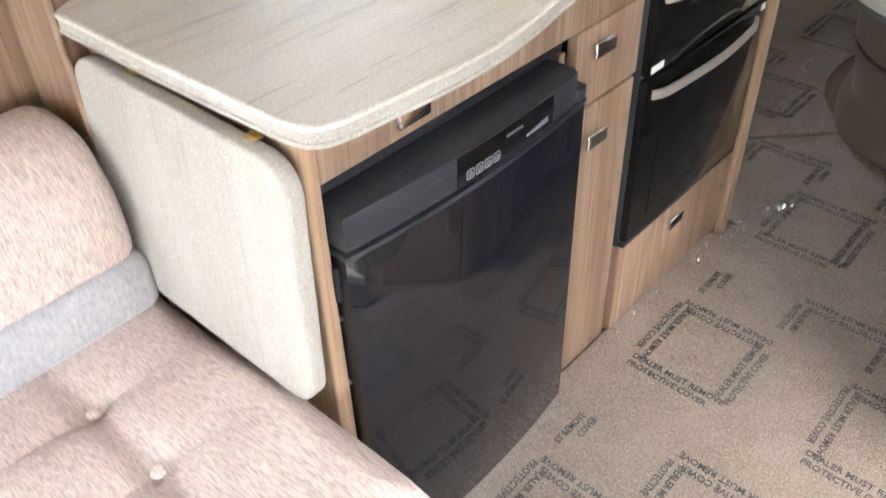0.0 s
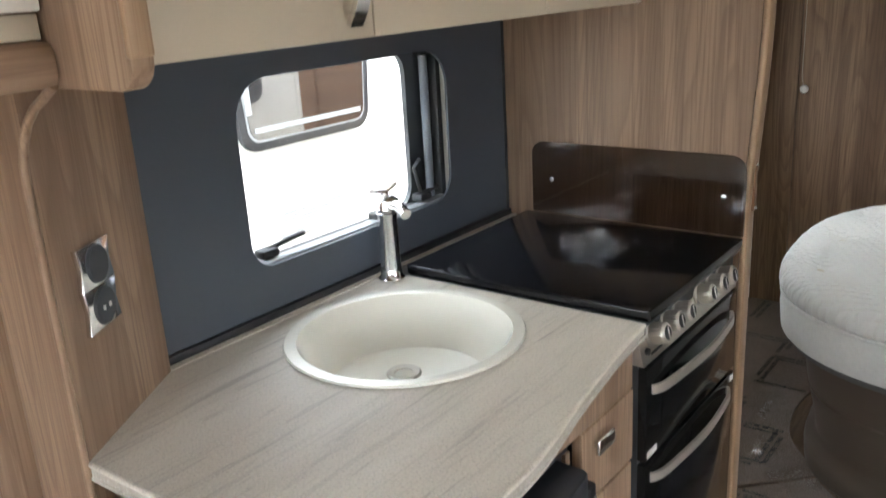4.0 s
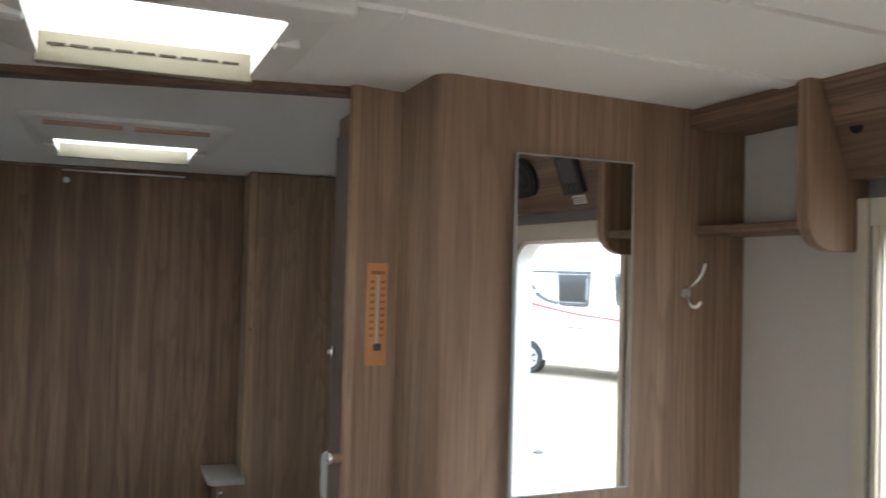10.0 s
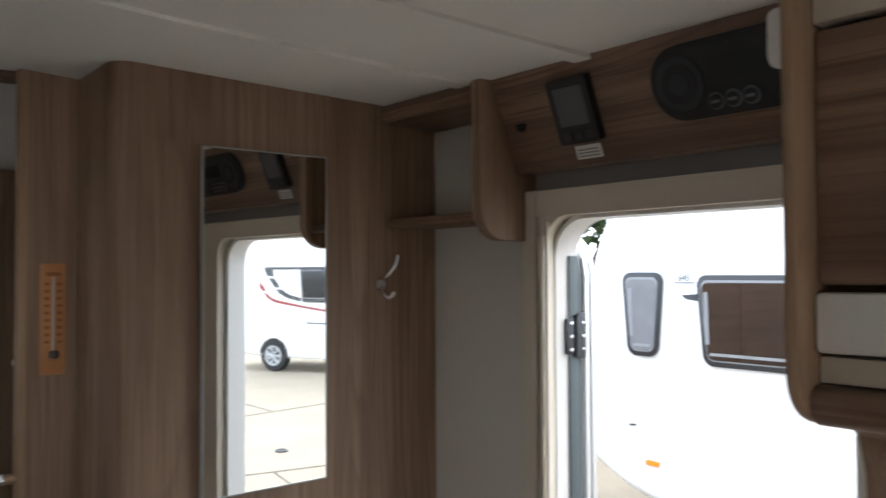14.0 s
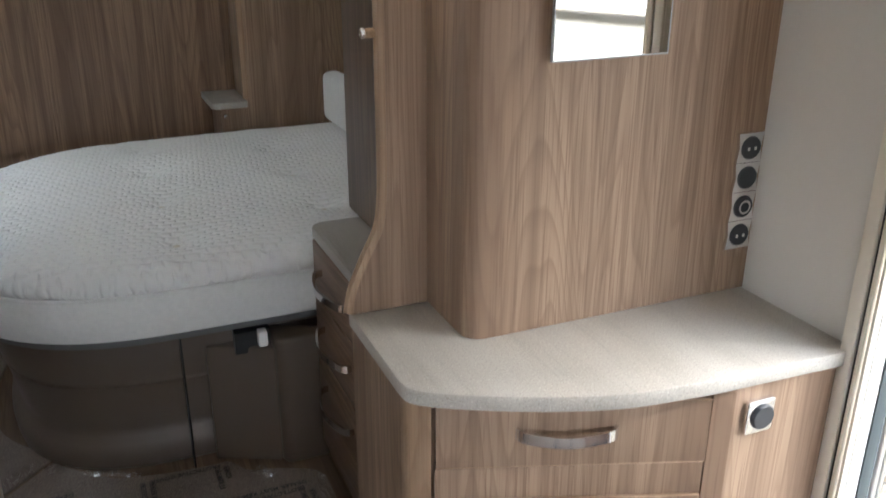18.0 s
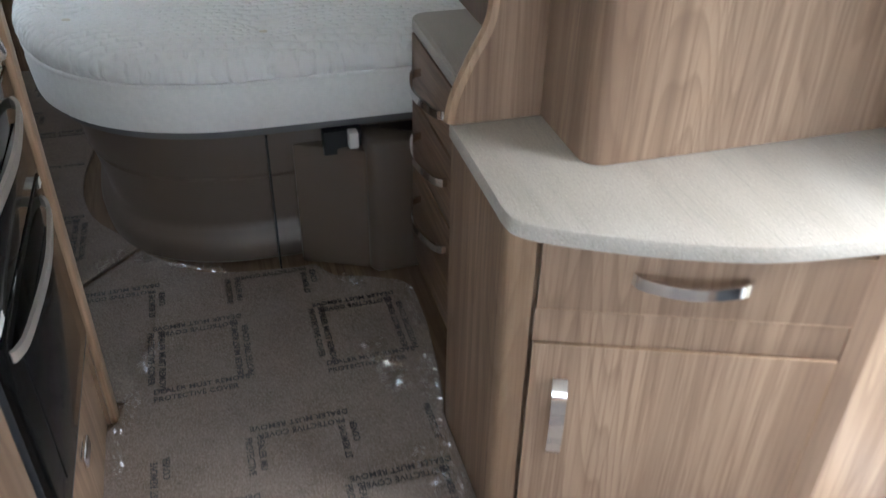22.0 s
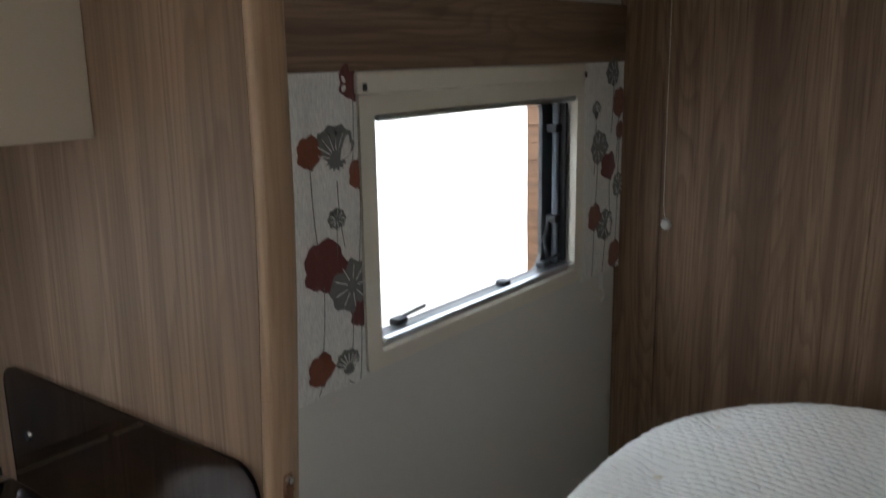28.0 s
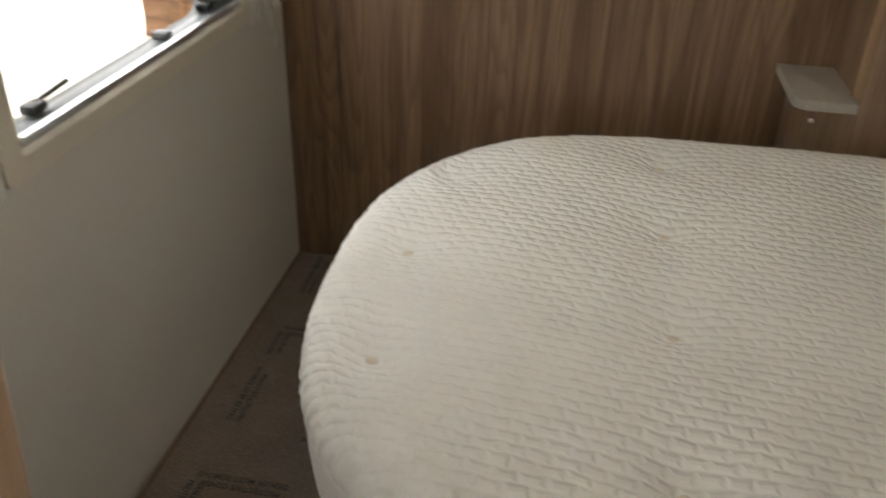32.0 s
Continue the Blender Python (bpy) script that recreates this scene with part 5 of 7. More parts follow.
part("top_rail", box(RX - 0.002, FRONT + 0.02, 1.717, RX + 0.016, RY + 0.002, H - 0.003, 0.002), WOOD_H_SHADED, rk)
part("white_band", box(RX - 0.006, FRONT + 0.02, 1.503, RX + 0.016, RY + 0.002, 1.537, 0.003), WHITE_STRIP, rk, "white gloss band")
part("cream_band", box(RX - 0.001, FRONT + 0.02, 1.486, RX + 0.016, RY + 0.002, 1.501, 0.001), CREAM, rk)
part("lower_rail", prism(rounded(RX - 0.012, 1.462, W - 0.001, 1.485, (0.012, 0, 0, 0.008)), "y", FRONT + 0.02, RY + 0.002), WOOD_H_SHADED, rk)
solid("trim_locker_bracket", prism([(W - 0.001, 1.461), (1.50, 1.461), (1.515, 1.451), (1.523, 1.428), (1.527, 1.38), (1.528, 0.9), (W - 0.001, 0.9)], "y", 1.02, 1.06), WOOD, "timber side panel under the locker", "trim", "structure", smooth=False)
gl = thing("grab_lamp", (1.465, 1.073, 1.66), "small white plastic lamp on the locker end", "lamp")
part("body", prism(rounded(1.458, 1.667, 1.478, 1.702, 0.008), "y", 1.0725, 1.083, 0.003), PLASTIC_W, gl)
rl = thing("chrome_rail", (1.56, 0.93, 1.36), "short chrome rail below the locker", "rail")
part("bar", tube([(1.56, 0.985, 1.461), (1.56, 0.985, 1.40)], 0.006), CHROME, rl)
part("arm", tube([(1.53, 0.985, 1.385), (1.62, 0.985, 1.40)], 0.006), BLACK_TRIM, rl)

# ---- bedroom ----
bk = thing("bulkhead", (0.75, REAR, 0), "dark-looking timber bulkhead with a sliding door", "bulkhead")
bk["kind"] = "structure"
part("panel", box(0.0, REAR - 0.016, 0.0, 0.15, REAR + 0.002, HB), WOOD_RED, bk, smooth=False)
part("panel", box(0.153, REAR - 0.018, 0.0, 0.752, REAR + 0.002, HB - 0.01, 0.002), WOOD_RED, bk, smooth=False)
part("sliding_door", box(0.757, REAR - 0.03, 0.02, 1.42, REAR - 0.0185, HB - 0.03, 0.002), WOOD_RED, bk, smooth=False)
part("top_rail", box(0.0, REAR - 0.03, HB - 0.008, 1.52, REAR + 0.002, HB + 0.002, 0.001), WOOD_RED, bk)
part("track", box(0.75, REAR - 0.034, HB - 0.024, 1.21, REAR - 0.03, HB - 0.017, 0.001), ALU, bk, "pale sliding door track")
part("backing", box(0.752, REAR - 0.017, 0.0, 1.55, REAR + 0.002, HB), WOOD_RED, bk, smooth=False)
part("pull_cord", tube([(0.166, REAR - 0.024, HB - 0.03), (0.167, REAR - 0.024, 1.02), (0.172, REAR - 0.026, 0.985), (0.181, REAR - 0.030, 0.966)], 0.0008, 6), TUFT, bk, "thin pale pull cord")
part("knob", lathe([(0.0, -0.032), (0.013, -0.029), (0.018, -0.018), (0.011, -0.007), (0.008, 0.0)], (0.182, REAR - 0.018, 0.957), "y", 10), PLASTIC_W, bk, "faceted clear knob")
part("roller", lathe([(0, 0), (0.012, 0), (0.012, 0.008), (0, 0.008)], (0.765, REAR - 0.04, HB - 0.06), "y", 12), PLASTIC_W, bk)

blk = thing("wardrobe", (1.76, 4.38, 0.0), "tall timber wardrobe in the bedroom corner", "wardrobe", "bedroom wardrobes")
part("front", box(1.45, 4.250, 0.0, W - 0.001, REAR - 0.032, HB - 0.003, 0.004), WOOD, blk, smooth=False)
part("edge_post", prism(rounded(1.44, 4.243, 1.465, 4.265, 0.006), "z", 0.737, HB - 0.004), EDGE, blk)
part("latch", box(1.452, 4.237, 1.30, 1.461, 4.244, 1.315), CHROME, blk)
bs = thing("bedside_cabinet", (1.6, 4.36, 0), "timber bedside cabinet in the bedroom corner", "cabinet", "bedside cabinets")
part("body", box(1.350, 4.240, 0.0, 1.449, REAR - 0.032, 0.710), WOOD, bs, smooth=False)
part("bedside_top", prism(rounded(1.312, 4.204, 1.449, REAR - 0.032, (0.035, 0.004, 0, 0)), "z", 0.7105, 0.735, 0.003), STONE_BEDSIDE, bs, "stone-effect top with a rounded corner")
part("knob", lathe([(0, -0.015), (0.006, -0.012), (0.004, 0.0)], (1.362, 4.2395, 0.680), "y", 10), CHROME, bs)

# nearer bedside: drawers, top and wardrobe above
nd = thing("drawer_chest", (1.5, 2.68, 0), "timber bedside chest of three drawers, shaded by colour", "chest of drawers", "bedside cabinets")
part("body", box(1.352, 2.342, 0.0, W - 0.002, 2.878, 0.66), WOOD_SHADED, nd, smooth=False)
for z0, z1 in ((0.505, 0.652), (0.335, 0.497), (0.06, 0.327)):
    w = part("drawer_front", box(1.334, 2.415, z0, 1.3515, 2.868, z1, 0.003), WOOD_H_SHADED, nd)
    zc = z1 - 0.062
    part("handle", strap(smooth_line([(1.334, 2.790, zc), (1.310, 2.775, zc), (1.290, 2.68, zc), (1.310, 2.587, zc), (1.334, 2.572, zc)], 5), 0.018, 0.006), CHROME, w, "bowed chrome handle")
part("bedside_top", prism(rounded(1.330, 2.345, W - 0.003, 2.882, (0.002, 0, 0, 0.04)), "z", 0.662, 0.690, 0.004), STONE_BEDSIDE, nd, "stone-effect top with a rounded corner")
wd = thing("wardrobe", (1.7, 2.62, 0.69), "tall timber wardrobe above the bedside drawers", "wardrobe", "bedroom wardrobes")
part("body", box(1.462, 2.345, 0.691, W - 0.002, 2.945, HB - 0.004), WOOD_SHADED, wd, smooth=False)
part("side_door", box(1.455, 2.485, 0.70, 1.4615, 2.94, HB - 0.05, 0.002), WOOD_DARK_SHADE, wd, "timber door with shade in its colour")
part("side_stile", box(1.457, 2.36, 0.70, 1.4615, 2.480, HB - 0.05, 0.002), WOOD_DARK_SHADE, wd)
part("latch", join(box(1.446, 2.90, 1.335, 1.4548, 2.92, 1.365, 0.003), box(1.438, 2.904, 1.343, 1.447, 2.914, 1.356, 0.002)), CHROME, wd, "chrome latch")
ct = thing("door_catch", (1.32, 2.318, 1.221), "round door catch with a chrome tip on the timber post", "catch")
part("stem", lathe([(0.0, 0.007), (0.0075, 0.008), (0.0085, 0.012), (0.0085, 0.038), (0.0, 0.038)], (1.297, 2.318, 1.221), "x", 16), EDGE, ct, "turned timber stem")
part("tip", lathe([(0.0, 0.0), (0.008, 0.0005), (0.0095, 0.003), (0.0095, 0.0075), (0.0, 0.0075)], (1.297, 2.318, 1.221), "x", 16), CHROME, ct, "chrome tip")

# bed
OUTL = smooth_line([(1.0, 2.903), (0.86, 2.913), (0.72, 2.953), (0.60, 3.030), (0.510, 3.150), (0.458, 3.32), (0.441, 3.50), (0.445, 3.68), (0.480, 3.83), (0.555, 3.965), (0.655, 4.07), (0.79, 4.148), (1.0, 4.186), (1.2, 4.196)], 6)
bed_poly = [(p[0], p[1]) for p in OUTL] + [(1.60, 4.20), (1.93, 4.20), (1.93, 2.905), (1.60, 2.900)]
centre = Vector((1.15, 3.55))
TUFTS = [(0.58, 3.235), (0.567, 3.55), (0.58, 3.86)] + [(1.025, y) for y in (3.055, 3.388, 3.712, 4.02)] + [(1.455, y) for y in (3.19, 3.55, 3.88)] + [(1.86, y) for y in (3.39, 3.72)]


def shrink(poly, d):
    """The outline moved inwards by d."""
    n = len(poly)
    out = []
    for i in range(n):
        p0, p1, p2 = (Vector(poly[(i + k) % n]) for k in (-1, 0, 1))
        t = (p2 - p0).normalized()
        q = Vector((-t.y, t.x))
        if q.dot(centre - p1) < 0:
            q = -q
        out.append(p1 + d * q)
    return out


def mattress_side(poly, rings):
    bm = bmesh.new()
    made = []
    for d, z in rings:
        made.append([bm.verts.new((p.x, p.y, z)) for p in shrink(poly, d)])
    n = len(poly)
    for r0, r1 in zip(made, made[1:]):
        for i in range(n):
            bm.faces.new((r0[i], r0[(i + 1) % n], r1[(i + 1) % n], r1[i]))
    return bm, made


def top_height(x, y, depth):
    """Puffed top with buttoned dimples."""
    z = 0.612 + 0.032 * (1 - math.exp(-depth / 0.035))
    for tx_, ty_ in TUFTS:
        d2 = (x - tx_) ** 2 + (y - ty_) ** 2
        near_rim = min(1.0, depth / 0.09)
        z -= near_rim * (0.014 * math.exp(-d2 / 0.0012) + 0.019 * math.exp(-d2 / 0.009))
    z += 0.004 * noise.noise((x * 9, y * 9, 0.3))
    return z


mt = thing("mattress", (1.2, 3.55, 0.43), "white quilted mattress with a rounded foot end", "mattress")
bm, made = mattress_side(bed_poly, [(0.05, 0.432), (0.012, 0.434), (0.002, 0.445), (-0.003, 0.50), (0.0, 0.540), (0.005, 0.552)])
bm.faces.new(made[0])
part("border", bm, TICKING, mt, "smooth cream border")
part("piping", tube([(*p, 0.553) for p in shrink(bed_poly, -0.001)] + [(*shrink(bed_poly, -0.001)[0], 0.553)], 0.0055, 8), TICKING, mt, "piped seam")
def resample(poly, step):
    """The closed outline again, with points at even steps."""
    pts = [Vector(p) for p in poly]
    out = []
    for p, q in zip(pts, pts[1:] + pts[:1]):
        k = max(1, round((q - p).length / step))
        out += [tuple(p.lerp(q, i / k)) for i in range(k)]
    return out


fine_poly = resample(bed_poly, 0.012)
bm = bmesh.new()
# stuffed rim: (inset, height, depth of the stitched crimping)
shape = [(0.005, 0.553, 0.0), (-0.003, 0.562, 0.0018), (-0.008, 0.575, 0.0026), (-0.007, 0.588, 0.0024), (-0.003, 0.601, 0.002), (0.006, 0.614, 0.0015), (0.020, 0.625, 0.0008), (0.04, 0.632, 0.0)]
prev = None
n = len(fine_poly)
for d, z, crimp in shape:
    ring = []
    for k, (p, flat) in enumerate(zip(shrink(fine_poly, d), fine_poly)):
        away = (p - centre).normalized()
        fold = crimp * (math.sin(2 * math.pi * k / 2.6 + 3.5 * noise.noise((p.x * 8, p.y * 8, 1.0))) + 0.7 * noise.noise((p.x * 40, p.y * 40, z * 30)))
        ring.append(bm.verts.new((p.x + away.x * fold, p.y + away.y * fold, z + 0.6 * fold + 0.004 * noise.noise((p.x * 22, p.y * 22, z * 40)))))
    if prev:
        for i in range(n):
            bm.faces.new((prev[i], prev[(i + 1) % n], ring[(i + 1) % n], ring[i]))
    prev = ring
inner = shrink(fine_poly, 0.04)
steps = 32
for k in range(1, steps + 1):
    f = 1 - k / steps
    if k == steps:
        c = bm.verts.new((centre.x, centre.y, top_height(centre.x, centre.y, 0.5)))
        for i in range(n):
            bm.faces.new((prev[i], prev[(i + 1) % n], c))
        break
    ring = []
    for p in inner:
        q = centre + (p - centre) * f
        ring.append(bm.verts.new((q.x, q.y, top_height(q.x, q.y, 0.04 + (1 - f) * 0.6))))
    for i in range(n):
        bm.faces.new((prev[i], prev[(i + 1) % n], ring[(i + 1) % n], ring[i]))
    prev = ring
part("quilted_top", bm, QUILT, mt, "white quilted top with tufts")
for x, y in TUFTS:
    part("tuft", lathe([(0.0, 0.003), (0.008, 0.0025), (0.013, 0.0), (0.014, -0.004)], (x, y, top_height(x, y, 0.5)), "z", 12), TUFT, mt, "pale fabric button")

n = len(bed_poly)
bb = thing("bed_base", (1.2, 3.55, 0), "taupe moulded plastic bed base with a foot ledge", "bed")


def inset_poly(d):
    return [(p.x, p.y) for p in shrink(bed_poly, d)]


bm = bmesh.new()
prev = None
for d, z in ((0.108, 0.0), (0.096, 0.012), (0.093, 0.045), (0.100, 0.078), (0.118, 0.096), (0.122, 0.12), (0.094, 0.258), (0.100, 0.263), (0.100, 0.270), (0.088, 0.275), (0.072, 0.385), (0.076, 0.394), (0.11, 0.397)):
    ring = [bm.verts.new((x, y, z)) for x, y in inset_poly(d)]
    if prev:
        for i in range(n):
            bm.faces.new((prev[i], prev[(i + 1) % n], ring[(i + 1) % n], ring[i]))
    prev = ring
bm.faces.new(prev)
part("shell", bm, TAUPE, bb)
part("side_box", prism(rounded(1.225, 2.872, 1.42, 2.99, (0.03, 0.002, 0.002, 0.01)), "z", 0.0, 0.382, 0.012, 3), TAUPE, bb)
part("apron", prism([(1.06, 2.975), (1.13, 2.945), (1.225, 2.90), (1.225, 2.99), (1.06, 2.99)], "z", 0.0, 0.352, 0.006), TAUPE, bb)
part("seam", box(0.996, 2.955, 0.0, 1.0, 2.99, 0.39), BLACK_TRIM, bb)
part("slat_frame", prism(inset_poly(0.030), "z", 0.4060, 0.4305, 0.006), plain("grey_metal", (0.15, 0.147, 0.145), 0.55, 0.2), bb, "grey steel slat frame")
part("recess", box(1.13, 2.930, 0.335, 1.222, 2.960, 0.396), BLACK_TRIM, bb, "dark hand recess")
part("release_catch", box(1.188, 2.908, 0.355, 1.212, 2.938, 0.398, 0.004), PLASTIC_W, bb, "white release catch")
hdb = thing("headboard", (1.98, 3.55, 0.5), "cream padded headboard at the wall", "headboard")
part("pad", box(1.72, 3.0, 0.66, 1.80, 4.12, 0.85, 0.03, 3), TICKING, hdb)

# window frame, blind, curtains, wall rail
fr2 = thing("blind_frame", (0.02, 3.75, 0.82), "cream window frame with blind cassette", "window frame")
fr2["kind"] = "structure"
part("frame", hollow((3.266, 0.812, 4.218, 1.41), (3.312, 0.848, 4.176, 1.362), "x", 0.001, 0.022, 0.012, 0.008), FRAME, fr2)
part("cassette", box(0.001, 3.255, 1.405, 0.031, 4.216, 1.450, 0.008), FRAME, fr2, "cream blind cassette")
part("blind_bar", box(0.004, 3.33, 0.862, 0.018, 4.18, 0.874, 0.003), ALU, fr2, "grey blind bar")
part("upper_bar", box(0.004, 3.33, 1.348, 0.018, 4.18, 1.361, 0.003), ALU, fr2)
for y, z in ((3.275, 1.42), (4.205, 1.42)):
    part("cap", box(0.029, y - 0.006, z - 0.008, 0.034, y + 0.006, z + 0.008, 0.002), BLACK_TRIM, fr2)
solid("trim_rail", box(0.001, 2.526, 1.452, 0.022, REAR - 0.02, 1.621, 0.002), WOOD_H_SHADED, "timber rail above the bedroom window", "trim", "structure")

CURTAIN = cloth("printed_curtain", (0.72, 0.69, 0.64), slub=(300, 300, 60), depth=0.12)
PRINT_RED = cloth("russet_print", (0.13, 0.035, 0.03), depth=0.1)
PRINT_RUST = cloth("rust_print", (0.20, 0.062, 0.030), depth=0.1)
PRINT_GREY = cloth("grey_print_cloth", (0.16, 0.155, 0.145), depth=0.1)


def curtain_x(y, y0):
    return 0.016 + 0.0035 * math.sin((y - y0) * 46) + 0.0008 * math.sin((y - y0) * 120)


def curtain(y0, y1, z0, z1, flowers, label):
    c = thing("curtain", (0.02, (y0 + y1) / 2, z0), label, "curtain", "bedroom curtains")
    bm = bmesh.new()
    cols = [y0 + (y1 - y0) * k / 72 for k in range(73)]
    for off in (0.0, 0.003):
        rows = [[bm.verts.new((curtain_x(y, y0) + off, y, z)) for y in cols] for z in (z0, (z0 + z1) / 2, z1)]
        for r0, r1 in zip(rows, rows[1:]):
            for a_, b_, c_, d_ in zip(r0, r0[1:], r1[1:], r1):
                bm.faces.new((a_, b_, c_, d_))
    part("cloth", bm, CURTAIN, c)
    for kind, y, z, size in flowers:
        r = 1.5 * size
        bm = bmesh.new()
        ctr = bm.verts.new((curtain_x(y, y0) + 0.0055, y, z - 0.15 * r))
        ring = []
        for k in range(28):
            a_ = 2 * math.pi * k / 28
            rr = r * {"poppy": 0.92 + 0.07 * math.cos(5 * a_ + 0.6) + 0.05 * math.cos(9 * a_) + 0.08 * math.sin(a_), "seed": 0.95 + 0.08 * math.cos(8 * a_), "fan": 0.34 + 0.66 * max(0.0, math.sin(a_)) ** 0.4 + 0.05 * math.cos(14 * a_)}[kind]
            yy = min(max(y + rr * math.cos(a_), y0 + 0.002), y1 - 0.002)
            ring.append(bm.verts.new((curtain_x(yy, y0) + 0.0042, yy, z + rr * 0.92 * math.sin(a_))))
        for k in range(28):
            bm.faces.new((ctr, ring[k], ring[(k + 1) % 28]))
        mat = {"poppy": PRINT_RED if int(z * 100) % 2 else PRINT_RUST, "seed": PRINT_GREY, "fan": PRINT_GREY}[kind]
        part("flower", bm, mat, c, "printed flower head")
        if kind != "poppy":
            for k in range(9):
                a_ = 2 * math.pi * k / 9 if kind == "seed" else math.pi * (k + 0.5) / 9
                q0 = (curtain_x(y, y0) + 0.0052, y + 0.25 * r * math.cos(a_), z + 0.25 * r * math.sin(a_))
                yy = y + 0.72 * r * math.cos(a_)
                part("vein", tube([q0, (curtain_x(yy, y0) + 0.0052, yy, z + 0.72 * r * math.sin(a_))], 0.0011, 4), CURTAIN, c)
        sway = 0.012 if int(y * 1000) % 2 else -0.012
        zs = max(z0 + 0.004, z - 0.18)
        part("stem", tube([(curtain_x(y + sway * t * t, y0) + 0.0045, y + sway * t * t, z - 0.6 * r + (zs - z + 0.6 * r) * t) for t in (0, 0.25, 0.5, 0.75, 1)], 0.0011, 4), PRINT_GREY, c)


curtain(3.050, 3.262, 0.805, 1.452, [("poppy", 3.25, 1.43, 0.030), ("fan", 3.195, 1.285, 0.048), ("poppy", 3.262, 1.245, 0.026), ("poppy", 3.125, 1.30, 0.026), ("seed", 3.19, 1.165, 0.016), ("poppy", 3.15, 1.07, 0.042), ("seed", 3.222, 1.02, 0.042), ("poppy", 3.25, 0.955, 0.026), ("fan", 3.205, 0.845, 0.03), ("poppy", 3.128, 0.86, 0.028)], "cream curtain with russet and grey poppy print")
curtain(4.222, REAR - 0.018, 0.80, 1.452, [("seed", 4.40, 1.42, 0.03), ("poppy", 4.45, 1.325, 0.036), ("fan", 4.30, 1.30, 0.03), ("seed", 4.32, 1.20, 0.038), ("poppy", 4.385, 1.135, 0.034), ("poppy", 4.462, 1.24, 0.022), ("seed", 4.46, 1.07, 0.03), ("poppy", 4.30, 0.985, 0.034), ("seed", 4.37, 0.955, 0.036), ("poppy", 4.44, 0.845, 0.036)], "cream curtain with russet and grey poppy print in the corner")
tie = thing("curtain_tie", (0.02, 4.38, 0.72), "clear plastic curtain tie on the wall", "hook")
part("hook", join(box(0.001, 4.372, 0.74, 0.006, 4.40, 0.795, 0.002), tube([(0.006, 4.385, 0.75), (0.02, 4.38, 0.72), (0.014, 4.372, 0.70)], 0.004, 8)), PLASTIC_W, tie)

# ---- roof lights and ceiling lamp ----


def roof_light(hole, z, label, top, front=0.07, slotted=False):
    x0, y0, x1, y1 = hole
    r = thing("roof_light", ((x0 + x1) / 2, (y0 + y1) / 2, z - 0.03), label, "roof light", "roof lights")
    ix0, iy0, ix1, iy1 = x0 + 0.025, y0 + 0.03, x1 - 0.025, y1 - 0.028
    bm = bmesh.new()
    prev = None
    for side, fore, aft, dz, rad in ((0.076, front, 0.065, -0.001, 0.05), (0.070, front - 0.005, 0.060, -0.012, 0.05), (0.054, front - 0.018, 0.046, -0.018, 0.045), (0.012, 0.020, 0.016, -0.034, 0.02), (0.0, 0.0, 0.0, -0.035, 0.012), (0.0, 0.0, 0.0, 0.02, 0.012)):
        ring = [bm.verts.new((px, py, z + dz)) for px, py in rounded(ix0 - side, iy0 - fore, ix1 + side, iy1 + aft, rad)]
        if prev:
            k = len(ring)
            for q in range(k):
                bm.faces.new((prev[q], prev[(q + 1) % k], ring[(q + 1) % k], ring[q]))
        prev = ring
    part("tray", bm, TRAY, r, "cream moulded frame")
    if not slotted:
        part("blind_housing", prism(rounded(ix0 - 0.066, iy0 - front - 0.004, ix1 + 0.066, iy0 - 0.016, (0.012, 0.012, 0.036, 0.036), 8), "z", z - 0.038, z - 0.006, 0.007, 3), TRAY, r, "cream blind housing")
        # Bronze strip stands for the shadow gap between housing and ceiling.
        part("fore_strip", box(ix0 - 0.062, iy0 - front - 0.002, z - 0.0058, ix1 + 0.062, iy0 - front + 0.02, z - 0.0012), BRONZE, r, "brown strip of the blind housing")
    else:
        for xa, xb in ((ix0 - 0.01, (ix0 + ix1) / 2 - 0.015), ((ix0 + ix1) / 2 + 0.015, ix1 + 0.01)):
            part("fore_strip", box(xa, iy0 - front + 0.022, z - 0.029, xb, iy0 - front + 0.034, z - 0.014), BLIND_EDGE, r, "brown strip of the blind housing")
    part("shaft", pierced(square_loop(x0 + 0.002, y0 + 0.002, x1 - 0.002, y1 - 0.002), square_loop(x0 + 0.012, y0 + 0.012, x1 - 0.012, y1 - 0.012), "z", z, z + 0.075), PLASTIC_W, r, smooth=False)
    part("vent_bar", box(ix0 - 0.004, iy1 - 0.012, z - 0.046, ix1 + 0.004, iy1 + 0.012, z - 0.002, 0.003), VENT_CREAM, r)
    m = 9
    for k in range(0 if slotted else m):
        xa = ix0 + 0.012 + (ix1 - ix0 - 0.024) * k / m
        part("vent_slot", box(xa, iy1 - 0.0135, z - 0.022, xa + (ix1 - ix0 - 0.024) / m - 0.006, iy1 - 0.0115, z - 0.018), VENT_SLOT, r, "narrow brown vent slot")
    for x, turn in ((ix0 - 0.018, -1), (ix1 + 0.018, 1)):
        part("blind_catch", box(x - 0.016, iy0 + 0.10, z - 0.040, x + 0.016, iy0 + 0.135, z - 0.026, 0.005), PLASTIC_W, r, "small blind catch")
    part("handle", lathe([(0.0, 0.048), (0.025, 0.05), (0.028, 0.07)], ((x0 + x1) / 2, (y0 + y1) / 2, z), "z", 20), PLASTIC_W, r, "round handle under the dome")
    dome = part("dome", prism(rounded(x0 - 0.01, y0 - 0.01, x1 + 0.01, y1 + 0.01, 0.03), "z", z + 0.076, z + 0.080), top, r, "opal dome")
    return r


